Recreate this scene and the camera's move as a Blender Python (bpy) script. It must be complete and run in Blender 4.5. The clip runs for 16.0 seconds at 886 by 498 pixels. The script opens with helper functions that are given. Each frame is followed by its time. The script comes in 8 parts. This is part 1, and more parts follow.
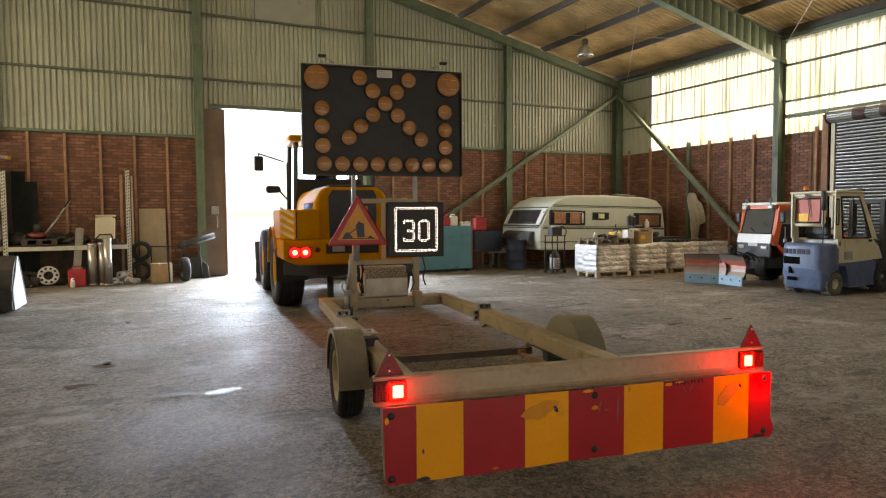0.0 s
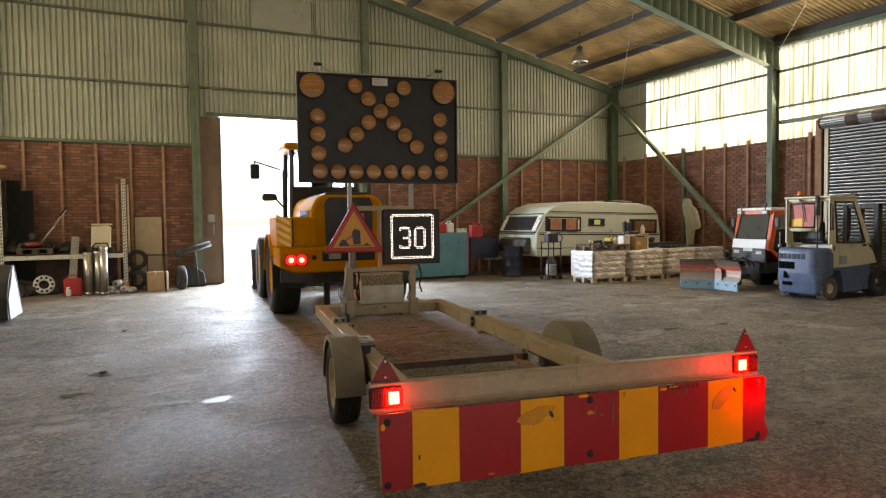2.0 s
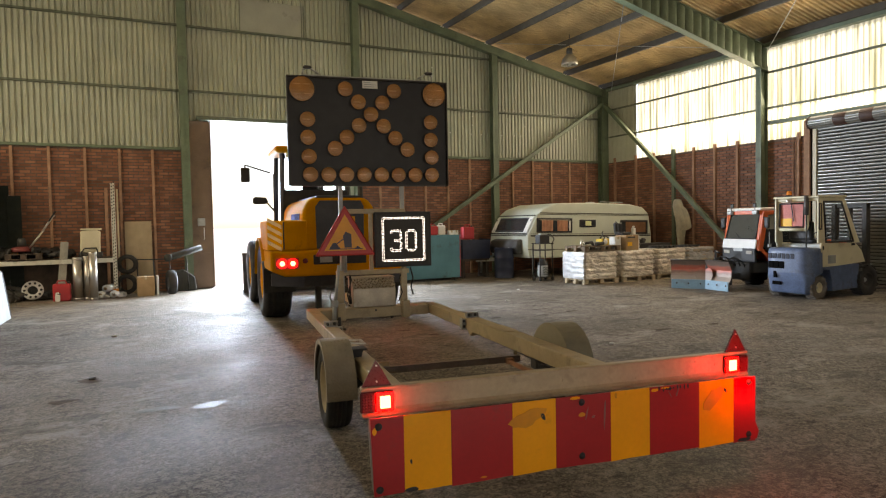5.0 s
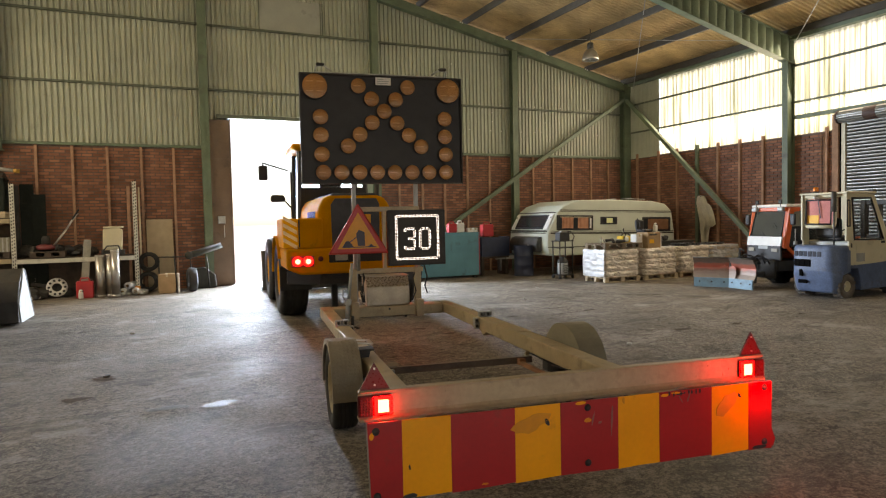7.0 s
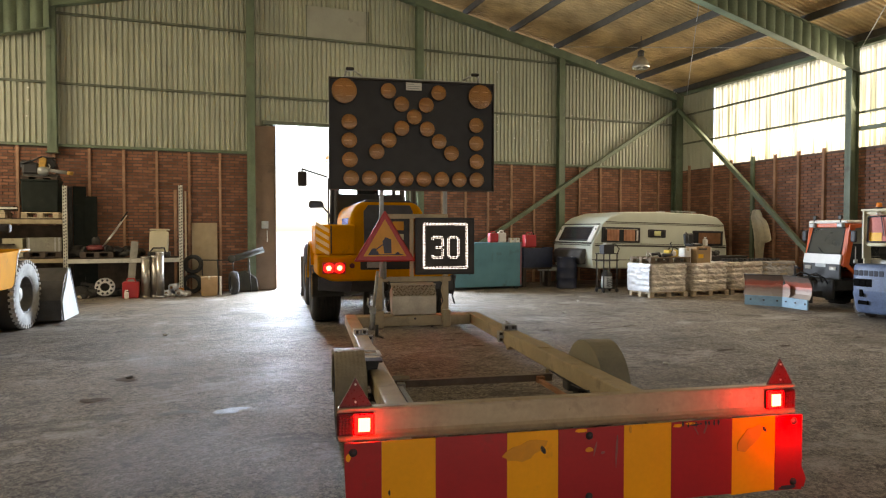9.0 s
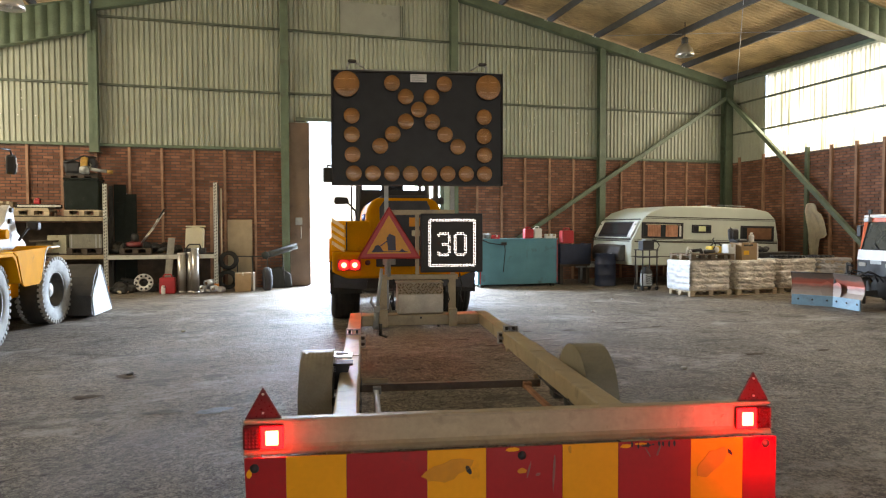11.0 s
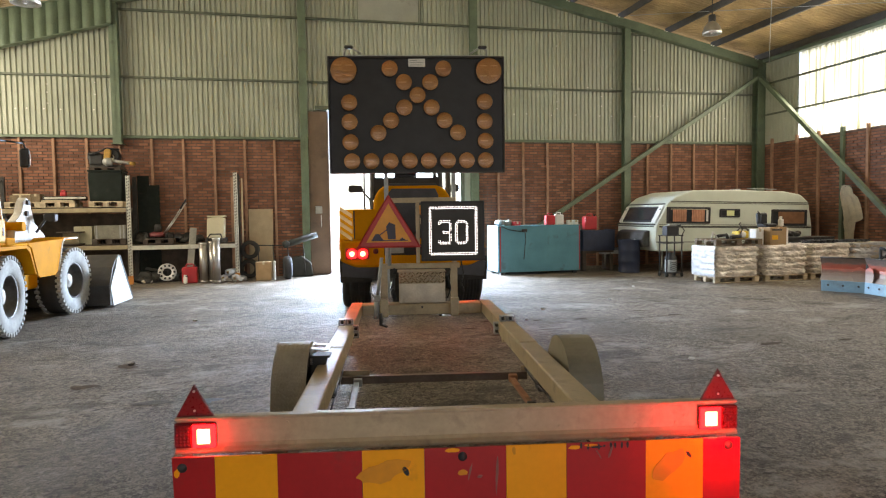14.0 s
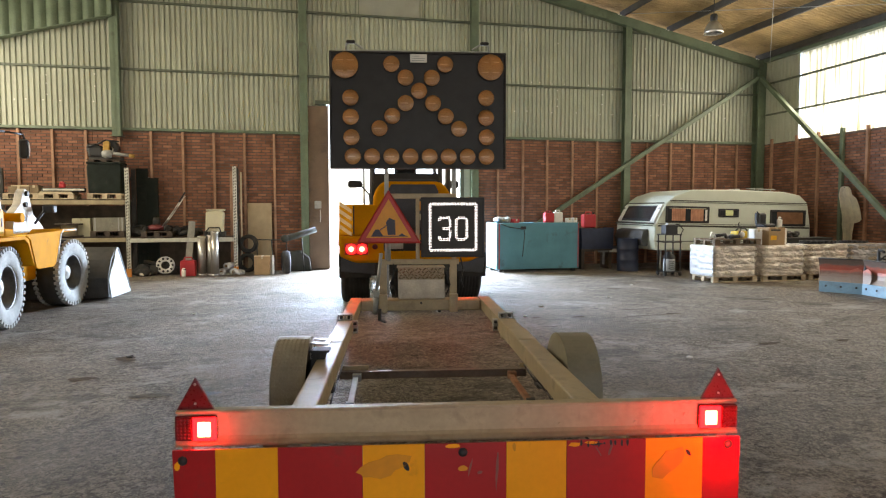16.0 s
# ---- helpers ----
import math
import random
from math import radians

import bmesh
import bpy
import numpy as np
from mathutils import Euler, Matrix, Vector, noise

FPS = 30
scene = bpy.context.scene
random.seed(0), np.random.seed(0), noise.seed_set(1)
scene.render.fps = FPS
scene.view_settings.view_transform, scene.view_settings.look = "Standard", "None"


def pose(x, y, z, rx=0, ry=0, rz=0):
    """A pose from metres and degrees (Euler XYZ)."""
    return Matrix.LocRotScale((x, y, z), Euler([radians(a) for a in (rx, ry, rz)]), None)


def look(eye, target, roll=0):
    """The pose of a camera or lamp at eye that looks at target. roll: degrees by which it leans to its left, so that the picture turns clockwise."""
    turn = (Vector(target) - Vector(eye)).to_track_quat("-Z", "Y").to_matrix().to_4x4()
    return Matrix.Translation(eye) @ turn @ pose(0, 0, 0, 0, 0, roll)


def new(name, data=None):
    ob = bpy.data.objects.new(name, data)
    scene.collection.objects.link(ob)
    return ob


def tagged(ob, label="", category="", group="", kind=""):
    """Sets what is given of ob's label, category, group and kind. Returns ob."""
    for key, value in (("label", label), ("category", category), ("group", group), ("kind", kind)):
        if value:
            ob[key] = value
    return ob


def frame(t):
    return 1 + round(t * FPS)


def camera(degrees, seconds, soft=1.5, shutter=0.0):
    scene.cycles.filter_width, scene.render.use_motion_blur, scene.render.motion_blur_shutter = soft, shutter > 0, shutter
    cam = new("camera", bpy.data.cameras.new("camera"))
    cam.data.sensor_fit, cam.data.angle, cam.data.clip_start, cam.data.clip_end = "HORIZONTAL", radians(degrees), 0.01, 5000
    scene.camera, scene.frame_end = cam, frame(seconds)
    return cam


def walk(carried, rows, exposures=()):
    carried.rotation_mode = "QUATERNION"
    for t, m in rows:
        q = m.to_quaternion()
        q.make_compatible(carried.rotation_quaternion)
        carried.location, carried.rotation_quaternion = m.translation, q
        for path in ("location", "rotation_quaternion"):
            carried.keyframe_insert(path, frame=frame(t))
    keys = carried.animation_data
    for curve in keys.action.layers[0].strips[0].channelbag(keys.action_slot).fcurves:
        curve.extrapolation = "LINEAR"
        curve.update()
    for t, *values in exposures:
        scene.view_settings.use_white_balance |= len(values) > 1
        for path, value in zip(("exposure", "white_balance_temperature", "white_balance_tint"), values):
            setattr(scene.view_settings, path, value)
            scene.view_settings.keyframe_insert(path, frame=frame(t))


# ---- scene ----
cam = camera(68.1, 16.0, 1.15)
PATH = [
    (0, (-0.309, 1.725, 1.592), (0.563, 3.522, 1.487), -0.4),
    (0.5, (-0.314, 1.725, 1.592), (0.566, 3.519, 1.497), -0.3),
    (1, (-0.316, 1.715, 1.59), (0.562, 3.51, 1.502), -0.5),
    (1.5, (-0.319, 1.704, 1.596), (0.569, 3.495, 1.518), -0.5),
    (2, (-0.311, 1.702, 1.591), (0.571, 3.496, 1.507), -0.7),
    (2.5, (-0.308, 1.696, 1.594), (0.586, 3.483, 1.504), -0.9),
    (3, (-0.313, 1.691, 1.592), (0.591, 3.473, 1.509), -0.8),
    (3.5, (-0.311, 1.695, 1.592), (0.599, 3.474, 1.516), -0.9),
    (6, (-0.27, 1.71, 1.599), (0.613, 3.502, 1.512), -1.7),
    (6.5, (-0.209, 1.72, 1.599), (0.659, 3.519, 1.495), -1.9),
    (7, (-0.156, 1.737, 1.606), (0.684, 3.55, 1.52), -1.2),
    (7.5, (-0.084, 1.74, 1.6), (0.728, 3.565, 1.502), -1.3),
    (8, (-0.013, 1.722, 1.596), (0.758, 3.566, 1.506), -1.0),
    (8.5, (0.062, 1.754, 1.596), (0.816, 3.604, 1.502), -0.8),
    (9, (0.198, 1.834, 1.594), (0.895, 3.708, 1.538), -0.0),
    (9.2, (0.25, 1.87, 1.599), (0.917, 3.755, 1.553), 0.6),
    (11.3, (0.968, 1.919, 1.601), (1.471, 3.854, 1.534), 0.3),
    (11.5, (1.037, 1.968, 1.609), (1.52, 3.908, 1.56), 0.6),
    (12, (1.157, 2.013, 1.619), (1.637, 3.954, 1.572), -0.6),
    (12.5, (1.257, 1.983, 1.612), (1.689, 3.934, 1.526), -0.1),
    (13, (1.297, 1.947, 1.609), (1.719, 3.9, 1.503), -1.0),
    (13.5, (1.297, 1.941, 1.606), (1.715, 3.894, 1.498), -0.7),
    (14, (1.292, 1.943, 1.608), (1.721, 3.893, 1.5), -0.8),
    (14.5, (1.285, 1.941, 1.607), (1.713, 3.892, 1.506), -0.8),
    (15, (1.287, 1.944, 1.605), (1.707, 3.896, 1.508), -0.8),
    (15.5, (1.278, 1.945, 1.608), (1.704, 3.896, 1.5), -0.4),
    (16, (1.273, 1.948, 1.606), (1.708, 3.897, 1.487), -0.1),
]
EXPOSURES = [(0, 1.58, 7500, 22), (9, 1.62, 7400, 22), (12, 1.97, 6650, 20), (16, 2.01, 6650, 20)]
walk(cam, [(t, look(eye, target, roll)) for t, eye, target, roll in PATH], EXPOSURES)


# ---- light ----
XL = -7.6
SUN_AZ, SUN_EL = radians(98), radians(44)
world = bpy.data.worlds.new("sky")
scene.world = world
world.use_nodes = True
wn = world.node_tree.nodes
sky = wn.new("ShaderNodeTexSky")
sky.sky_type, sky.sun_disc = "NISHITA", False
sky.sun_elevation, sky.sun_rotation = SUN_EL, SUN_AZ
wn["Background"].inputs[1].default_value = 0.15
world.node_tree.links.new(sky.outputs[0], wn["Background"].inputs[0])
sun = new("sun", bpy.data.lights.new("sun", "SUN"))
sun.data.energy, sun.data.angle, sun.data.color = 3.5, radians(0.6), (1, 0.95, 0.85)
sun.rotation_euler = Vector((-math.sin(SUN_AZ) * math.cos(SUN_EL), -math.cos(SUN_AZ) * math.cos(SUN_EL), -math.sin(SUN_EL))).to_track_quat("-Z", "Y").to_euler()


def opening_light(name, eye, target, w, h, watts, color):
    """The sky's light through one opening."""
    ob = new(name, bpy.data.lights.new(name, "AREA"))
    ob.data.shape, ob.data.size, ob.data.size_y, ob.data.energy, ob.data.color = "RECTANGLE", w, h, watts, color
    ob.matrix_world = look(eye, target)
    return ob


opening_light("door_daylight", (3.93, 20.7, 2.2), (3.93, 10, 1.0), 3.5, 4.3, 1150, (0.62, 0.82, 1.0))
# fill from an unseen entrance, added to light the trailer's near side
opening_light("entrance_daylight", (1.5, -6.9, 1.9), (2.0, 6, 0.8), 6.6, 3.4, 53, (1.0, 0.89, 0.69))
opening_light("window_daylight", (15.3, 12.5, 4.9), (5, 12.5, 0.5), 12.0, 2.2, 140, (1.0, 0.93, 0.72))
# west band is assumed, not seen; its lamp brightens the left bay
opening_light("west_window_daylight", (XL + 0.15, 13.6, 4.9), (3, 13.0, 0.6), 11.0, 2.2, 215, (1.0, 0.94, 0.7))


# ---- materials ----
def mat(name, color, rough=0.6, metal=0.0, var=0.15, scale=6.0, bump=0.15, bscale=40.0, dirt=0.0, dirt_color=(0.05, 0.04, 0.03), spec=0.5, rand=0.0, coat=0.0, transmission=0.0, emit=0.0):
    """A painted, metal or mineral surface: colour with variation at two scales, gloss variation, fine relief, dirt patches."""
    m = bpy.data.materials.new(name)
    m.use_nodes = True
    n, l = m.node_tree.nodes, m.node_tree.links
    b = n["Principled BSDF"]
    tc = n.new("ShaderNodeTexCoord")
    n1, n2 = n.new("ShaderNodeTexNoise"), n.new("ShaderNodeTexNoise")
    for node, sc, det in ((n1, scale, 5), (n2, bscale, 4)):
        node.inputs["Scale"].default_value, node.inputs["Detail"].default_value = sc, det
        l.new(tc.outputs["Object"], node.inputs["Vector"])
    r = n.new("ShaderNodeValToRGB")
    r.color_ramp.elements[0].position, r.color_ramp.elements[1].position = 0.3, 0.7
    r.color_ramp.elements[0].color = (*[max(0, c * (1 - var)) for c in color], 1)
    r.color_ramp.elements[1].color = (*[min(1, c * (1 + var)) for c in color], 1)
    l.new(n1.outputs[0], r.inputs[0])
    out = r.outputs[0]
    mx = n.new("ShaderNodeMix")
    mx.data_type, mx.blend_type = "RGBA", "MULTIPLY"
    mx.inputs[0].default_value = min(1, var * 2)
    l.new(out, mx.inputs[6])
    l.new(n2.outputs[0], mx.inputs[7])
    hs = n.new("ShaderNodeHueSaturation")
    hs.inputs["Value"].default_value = 1 + min(1, var * 2) * 0.75
    l.new(mx.outputs[2], hs.inputs["Color"])
    out = hs.outputs[0]
    if rand:
        oi, mr = n.new("ShaderNodeObjectInfo"), n.new("ShaderNodeMapRange")
        mr.inputs[3].default_value, mr.inputs[4].default_value = 1 - rand, 1 + rand
        l.new(oi.outputs["Random"], mr.inputs[0])
        h2 = n.new("ShaderNodeHueSaturation")
        l.new(mr.outputs[0], h2.inputs["Value"])
        l.new(out, h2.inputs["Color"])
        out = h2.outputs[0]
    if dirt:
        n3 = n.new("ShaderNodeTexNoise")
        n3.inputs["Scale"].default_value, n3.inputs["Detail"].default_value, n3.inputs["Roughness"].default_value = scale * 0.7 + 1.3, 8, 0.65
        l.new(tc.outputs["Object"], n3.inputs["Vector"])
        dr = n.new("ShaderNodeMapRange")
        dr.inputs[1].default_value, dr.inputs[2].default_value, dr.inputs[4].default_value = 0.62 - dirt * 0.25, 0.75 - dirt * 0.1, min(1, 0.4 + dirt)
        l.new(n3.outputs[0], dr.inputs[0])
        dm = n.new("ShaderNodeMix")
        dm.data_type = "RGBA"
        l.new(dr.outputs[0], dm.inputs[0])
        l.new(out, dm.inputs[6])
        dm.inputs[7].default_value = (*dirt_color, 1)
        out = dm.outputs[2]
    l.new(out, b.inputs["Base Color"])
    rr = n.new("ShaderNodeMapRange")
    rr.inputs[3].default_value, rr.inputs[4].default_value = max(0.02, rough - 0.12), min(1, rough + 0.12)
    l.new(n2.outputs[0], rr.inputs[0])
    l.new(rr.outputs[0], b.inputs["Roughness"])
    b.inputs["Metallic"].default_value = metal
    b.inputs["Specular IOR Level"].default_value = spec
    b.inputs["Coat Weight"].default_value = coat
    b.inputs["Transmission Weight"].default_value = transmission
    if bump:
        bp = n.new("ShaderNodeBump")
        bp.inputs["Strength"].default_value, bp.inputs["Distance"].default_value = bump, 0.01
        l.new(n2.outputs[0], bp.inputs["Height"])
        l.new(bp.outputs[0], b.inputs["Normal"])
    if emit:
        b.inputs["Emission Color"].default_value, b.inputs["Emission Strength"].default_value = (*color, 1), emit
    return m


def glass_mat(name, color, rough=0.03):
    m = bpy.data.materials.new(name)
    m.use_nodes = True
    b = m.node_tree.nodes["Principled BSDF"]
    b.inputs["Base Color"].default_value, b.inputs["Roughness"].default_value = (*color, 1), rough
    b.inputs["Transmission Weight"].default_value, b.inputs["IOR"].default_value = 1.0, 1.3
    return m


def brick_mat():
    m = mat("brick_red", (0.245, 0.125, 0.083), 0.85, var=0.18, scale=3, bump=0.4, bscale=60, spec=0.25)
    n, l = m.node_tree.nodes, m.node_tree.links
    b = n["Principled BSDF"]
    old = b.inputs["Base Color"].links[0].from_socket
    g, o, add, fr = n.new("ShaderNodeNewGeometry"), n.new("ShaderNodeObjectInfo"), n.new("ShaderNodeMath"), n.new("ShaderNodeMath")
    l.new(g.outputs["Random Per Island"], add.inputs[0])
    l.new(o.outputs["Random"], add.inputs[1])
    fr.operation = "FRACT"
    l.new(add.outputs[0], fr.inputs[0])
    r = n.new("ShaderNodeValToRGB")
    e = r.color_ramp.elements
    e[0].color, e[1].color = (0.68, 0.64, 0.63, 1), (1.3, 1.22, 1.12, 1)
    e.new(0.3).color = (0.85, 0.8, 0.8, 1)
    e.new(0.8).color = (1.1, 1.0, 0.95, 1)
    l.new(fr.outputs[0], r.inputs[0])
    mx = n.new("ShaderNodeMix")
    mx.data_type, mx.blend_type = "RGBA", "MULTIPLY"
    mx.inputs[0].default_value = 1
    l.new(old, mx.inputs[6])
    l.new(r.outputs[0], mx.inputs[7])
    l.new(mx.outputs[2], b.inputs["Base Color"])
    return m


def floor_mat():
    """Worn grey concrete with tyre dust, oil stains and paler scuffed patches."""
    m = bpy.data.materials.new("concrete_floor")
    m.use_nodes = True
    n, l = m.node_tree.nodes, m.node_tree.links
    b = n["Principled BSDF"]
    tc = n.new("ShaderNodeTexCoord")

    def noise_at(scale, detail=6, rough=0.6, stretch=(1, 1, 1), warp=0.0):
        mp, t = n.new("ShaderNodeMapping"), n.new("ShaderNodeTexNoise")
        mp.inputs["Scale"].default_value = stretch
        t.inputs["Scale"].default_value, t.inputs["Detail"].default_value, t.inputs["Roughness"].default_value, t.inputs["Distortion"].default_value = scale, detail, rough, warp
        l.new(tc.outputs["Object"], mp.inputs[0])
        l.new(mp.outputs[0], t.inputs["Vector"])
        return t.outputs[0]

    def ramp(src, lo, hi, a, z):
        r = n.new("ShaderNodeMapRange")
        r.inputs[1].default_value, r.inputs[2].default_value, r.inputs[3].default_value, r.inputs[4].default_value = lo, hi, a, z
        l.new(src, r.inputs[0])
        return r.outputs[0]

    def blend(fac, a, c):
        x = n.new("ShaderNodeMix")
        x.data_type = "RGBA"
        l.new(fac, x.inputs[0])
        l.new(a, x.inputs[6]) if not isinstance(a, tuple) else setattr(x.inputs[6], "default_value", (*a, 1))
        l.new(c, x.inputs[7]) if not isinstance(c, tuple) else setattr(x.inputs[7], "default_value", (*c, 1))
        return x.outputs[2]

    base = blend(ramp(noise_at(0.4, 8, 0.62, warp=0.15), 0.34, 0.66, 0, 1), (0.142, 0.12, 0.096), (0.27, 0.234, 0.192))
    base = blend(ramp(noise_at(2.6, 9, 0.8, (0.85, 1.15, 1), 0.2), 0.47, 0.6, 0, 0.6), base, (0.085, 0.069, 0.055))
    # exposed grit: cells of one to four centimetres, each with a tone of its own
    for cells, dark, pale in ((24, 0.3, 0.8), (44, 0.34, 0.74), (90, 0.34, 0.72)):
        v, wp, mxv = n.new("ShaderNodeTexVoronoi"), n.new("ShaderNodeTexNoise"), n.new("ShaderNodeMix")
        wp.inputs["Scale"].default_value, wp.inputs["Detail"].default_value = cells * 0.8, 3
        l.new(tc.outputs["Object"], wp.inputs["Vector"])
        mxv.data_type = "VECTOR"
        mxv.inputs[0].default_value = 0.035
        l.new(tc.outputs["Object"], mxv.inputs[4])
        l.new(wp.outputs["Color"], mxv.inputs[5])
        l.new(mxv.outputs[1], v.inputs["Vector"])
        v.inputs["Scale"].default_value = cells
        sep = n.new("ShaderNodeSeparateColor")
        l.new(v.outputs["Color"], sep.inputs[0])
        base = blend(ramp(sep.outputs[0], dark, dark - 0.1, 0, 0.5), base, (0.05, 0.037, 0.027))
        base = blend(ramp(sep.outputs[1], pale, pale + 0.1, 0, 0.45), base, (0.45, 0.385, 0.305))
    # worn pale patches, dark damp ones, pits and specks
    base = blend(ramp(noise_at(0.8, 10, 0.78, (0.8, 1.1, 1), 0.35), 0.53, 0.62, 0, 0.62), base, (0.44, 0.405, 0.35))
    base = blend(ramp(noise_at(1.3, 9, 0.75, (0.8, 1.3, 1), 0.4), 0.54, 0.61, 0, 0.68), base, (0.06, 0.048, 0.038))
    base = blend(ramp(noise_at(0.3, 7, 0.7, (1, 1, 1), 0.3), 0.5, 0.66, 0, 0.5), base, (0.085, 0.067, 0.05))
    base = blend(ramp(noise_at(6.5, 5, 0.65, (0.7, 1.2, 1)), 0.61, 0.66, 0, 0.8), base, (0.035, 0.027, 0.021))
    base = blend(ramp(noise_at(90, 2, 0.5), 0.64, 0.7, 0, 0.6), base, (0.46, 0.4, 0.34))
    l.new(base, b.inputs["Base Color"])
    l.new(ramp(noise_at(0.8, 7, 0.65, warp=0.3), 0.35, 0.65, 0.5, 0.72), b.inputs["Roughness"])
    b.inputs["Specular IOR Level"].default_value = 0.17
    bp = n.new("ShaderNodeBump")
    bp.inputs["Strength"].default_value, bp.inputs["Distance"].default_value = 1.0, 0.03
    l.new(noise_at(20, 9, 0.82), bp.inputs["Height"])
    l.new(bp.outputs[0], b.inputs["Normal"])
    return m


def sheet_mat():
    """Translucent corrugated plastic, yellowed and streaked."""
    m = bpy.data.materials.new("translucent_sheet")
    m.use_nodes = True
    n, l = m.node_tree.nodes, m.node_tree.links
    n.remove(n["Principled BSDF"])
    tr, df, mx = n.new("ShaderNodeBsdfTranslucent"), n.new("ShaderNodeBsdfDiffuse"), n.new("ShaderNodeMixShader")
    tc, mp, t, r = n.new("ShaderNodeTexCoord"), n.new("ShaderNodeMapping"), n.new("ShaderNodeTexNoise"), n.new("ShaderNodeValToRGB")
    mp.inputs["Scale"].default_value = (1, 4, 0.16)
    t.inputs["Scale"].default_value, t.inputs["Detail"].default_value = 2.2, 6
    r.color_ramp.elements[0].position, r.color_ramp.elements[1].position = 0.35, 0.6
    r.color_ramp.elements[0].color, r.color_ramp.elements[1].color = (0.26, 0.265, 0.16, 1), (0.62, 0.61, 0.48, 1)
    l.new(tc.outputs["Object"], mp.inputs[0])
    l.new(mp.outputs[0], t.inputs["Vector"])
    l.new(t.outputs[0], r.inputs[0])
    l.new(r.outputs[0], tr.inputs[0])
    l.new(r.outputs[0], df.inputs[0])
    mx.inputs[0].default_value = 0.25
    l.new(tr.outputs[0], mx.inputs[1])
    l.new(df.outputs[0], mx.inputs[2])
    l.new(mx.outputs[0], n["Material Output"].inputs[0])
    return m


def sack_mat(name="plastic_sacks", color=(0.68, 0.61, 0.5), stretch=(9, 9, 16), coat=0.35, depth=0.05):
    """Crinkled glossy film over pale sacks."""
    m = mat(name, color, 0.22, var=0.25, scale=5, bump=0, dirt=0.2, dirt_color=(0.36, 0.28, 0.19), coat=coat)
    n, l = m.node_tree.nodes, m.node_tree.links
    tc, mp, t, bp = n.new("ShaderNodeTexCoord"), n.new("ShaderNodeMapping"), n.new("ShaderNodeTexNoise"), n.new("ShaderNodeBump")
    mp.inputs["Scale"].default_value, mp.inputs["Rotation"].default_value = stretch, (0.2, 0.4, 0.3)
    t.inputs["Scale"].default_value, t.inputs["Detail"].default_value, t.inputs["Distortion"].default_value = 1.0, 5, 1.6
    bp.inputs["Strength"].default_value, bp.inputs["Distance"].default_value = 1.0, depth
    l.new(tc.outputs["Object"], mp.inputs[0])
    l.new(mp.outputs[0], t.inputs["Vector"])
    l.new(t.outputs[0], bp.inputs["Height"])
    l.new(bp.outputs[0], n["Principled BSDF"].inputs["Normal"])
    l.new(bp.outputs[0], n["Principled BSDF"].inputs["Coat Normal"])
    return m


M_FLOOR, M_BRICK, M_SHEET = floor_mat(), brick_mat(), sheet_mat()
M_MORTAR = mat("mortar", (0.12, 0.085, 0.068), 0.9, var=0.2, bump=0.3)
M_GREEN = mat("green_steel_paint", (0.115, 0.155, 0.10), 0.5, var=0.2, scale=2.5, dirt=0.25, dirt_color=(0.06, 0.055, 0.04))
M_GIRT = mat("dark_green_girt", (0.1, 0.12, 0.085), 0.6, var=0.2, dirt=0.2)
M_HATCH = mat("grey_sheet_panel", (0.3, 0.31, 0.27), 0.55, var=0.1, scale=1.5, bump=0.04, dirt=0.15)
M_SIDING = mat("grey_green_siding", (0.36, 0.38, 0.3), 0.5, var=0.12, scale=1.2, bump=0.05, dirt=0.12, dirt_color=(0.25, 0.24, 0.19))
M_STUD = mat("raw_timber", (0.33, 0.19, 0.12), 0.8, var=0.25, scale=4, bump=0.3)
M_ROOF = mat("fibre_cement_roof", (0.42, 0.305, 0.15), 0.85, var=0.3, scale=1.4, bump=0.2, dirt=0.2, dirt_color=(0.16, 0.12, 0.07))
M_PURLIN = mat("dark_purlin", (0.05, 0.045, 0.035), 0.7, var=0.2)
M_BEIGE = mat("weathered_beige_paint", (0.395, 0.315, 0.195), 0.46, var=0.12, scale=5, bump=0.08, dirt=0.3, dirt_color=(0.16, 0.12, 0.08))
M_RED = mat("red_reflective", (0.38, 0.008, 0.01), 0.38, var=0.12, scale=4, bump=0.03, dirt=0.06)
M_YEL = mat("amber_reflective", (0.9, 0.36, 0.005), 0.42, var=0.06, scale=3, bump=0.02, dirt=0.04, spec=0.3)
M_BLACK = mat("matt_black", (0.018, 0.018, 0.02), 0.55, var=0.2, bump=0.05)
M_RUBBER = mat("black_rubber", (0.028, 0.027, 0.026), 0.8, var=0.25, scale=8, bump=0.3)
M_CHROME = mat("worn_aluminium", (0.6, 0.58, 0.54), 0.35, 0.9, var=0.1, bump=0.1)
M_GREY = mat("galvanised_grey", (0.33, 0.34, 0.33), 0.5, 0.3, var=0.15, dirt=0.15)
M_LOADER = mat("loader_yellow", (0.56, 0.235, 0.002), 0.6, var=0.1, scale=3, bump=0.04, dirt=0.06, spec=0.04)
M_ORANGE = mat("orange_paint", (0.62, 0.10, 0.015), 0.4, var=0.1, dirt=0.1, coat=0.2)
M_CREAM = mat("cream_paint", (0.58, 0.53, 0.37), 0.45, var=0.08, scale=2, bump=0.03, dirt=0.12, dirt_color=(0.25, 0.22, 0.15))
M_BLUE = mat("faded_blue_paint", (0.09, 0.132, 0.23), 0.45, var=0.25, scale=5, dirt=0.35, dirt_color=(0.07, 0.07, 0.08))
M_TEAL = mat("teal_paint", (0.075, 0.22, 0.28), 0.5, var=0.15, scale=2, dirt=0.2)
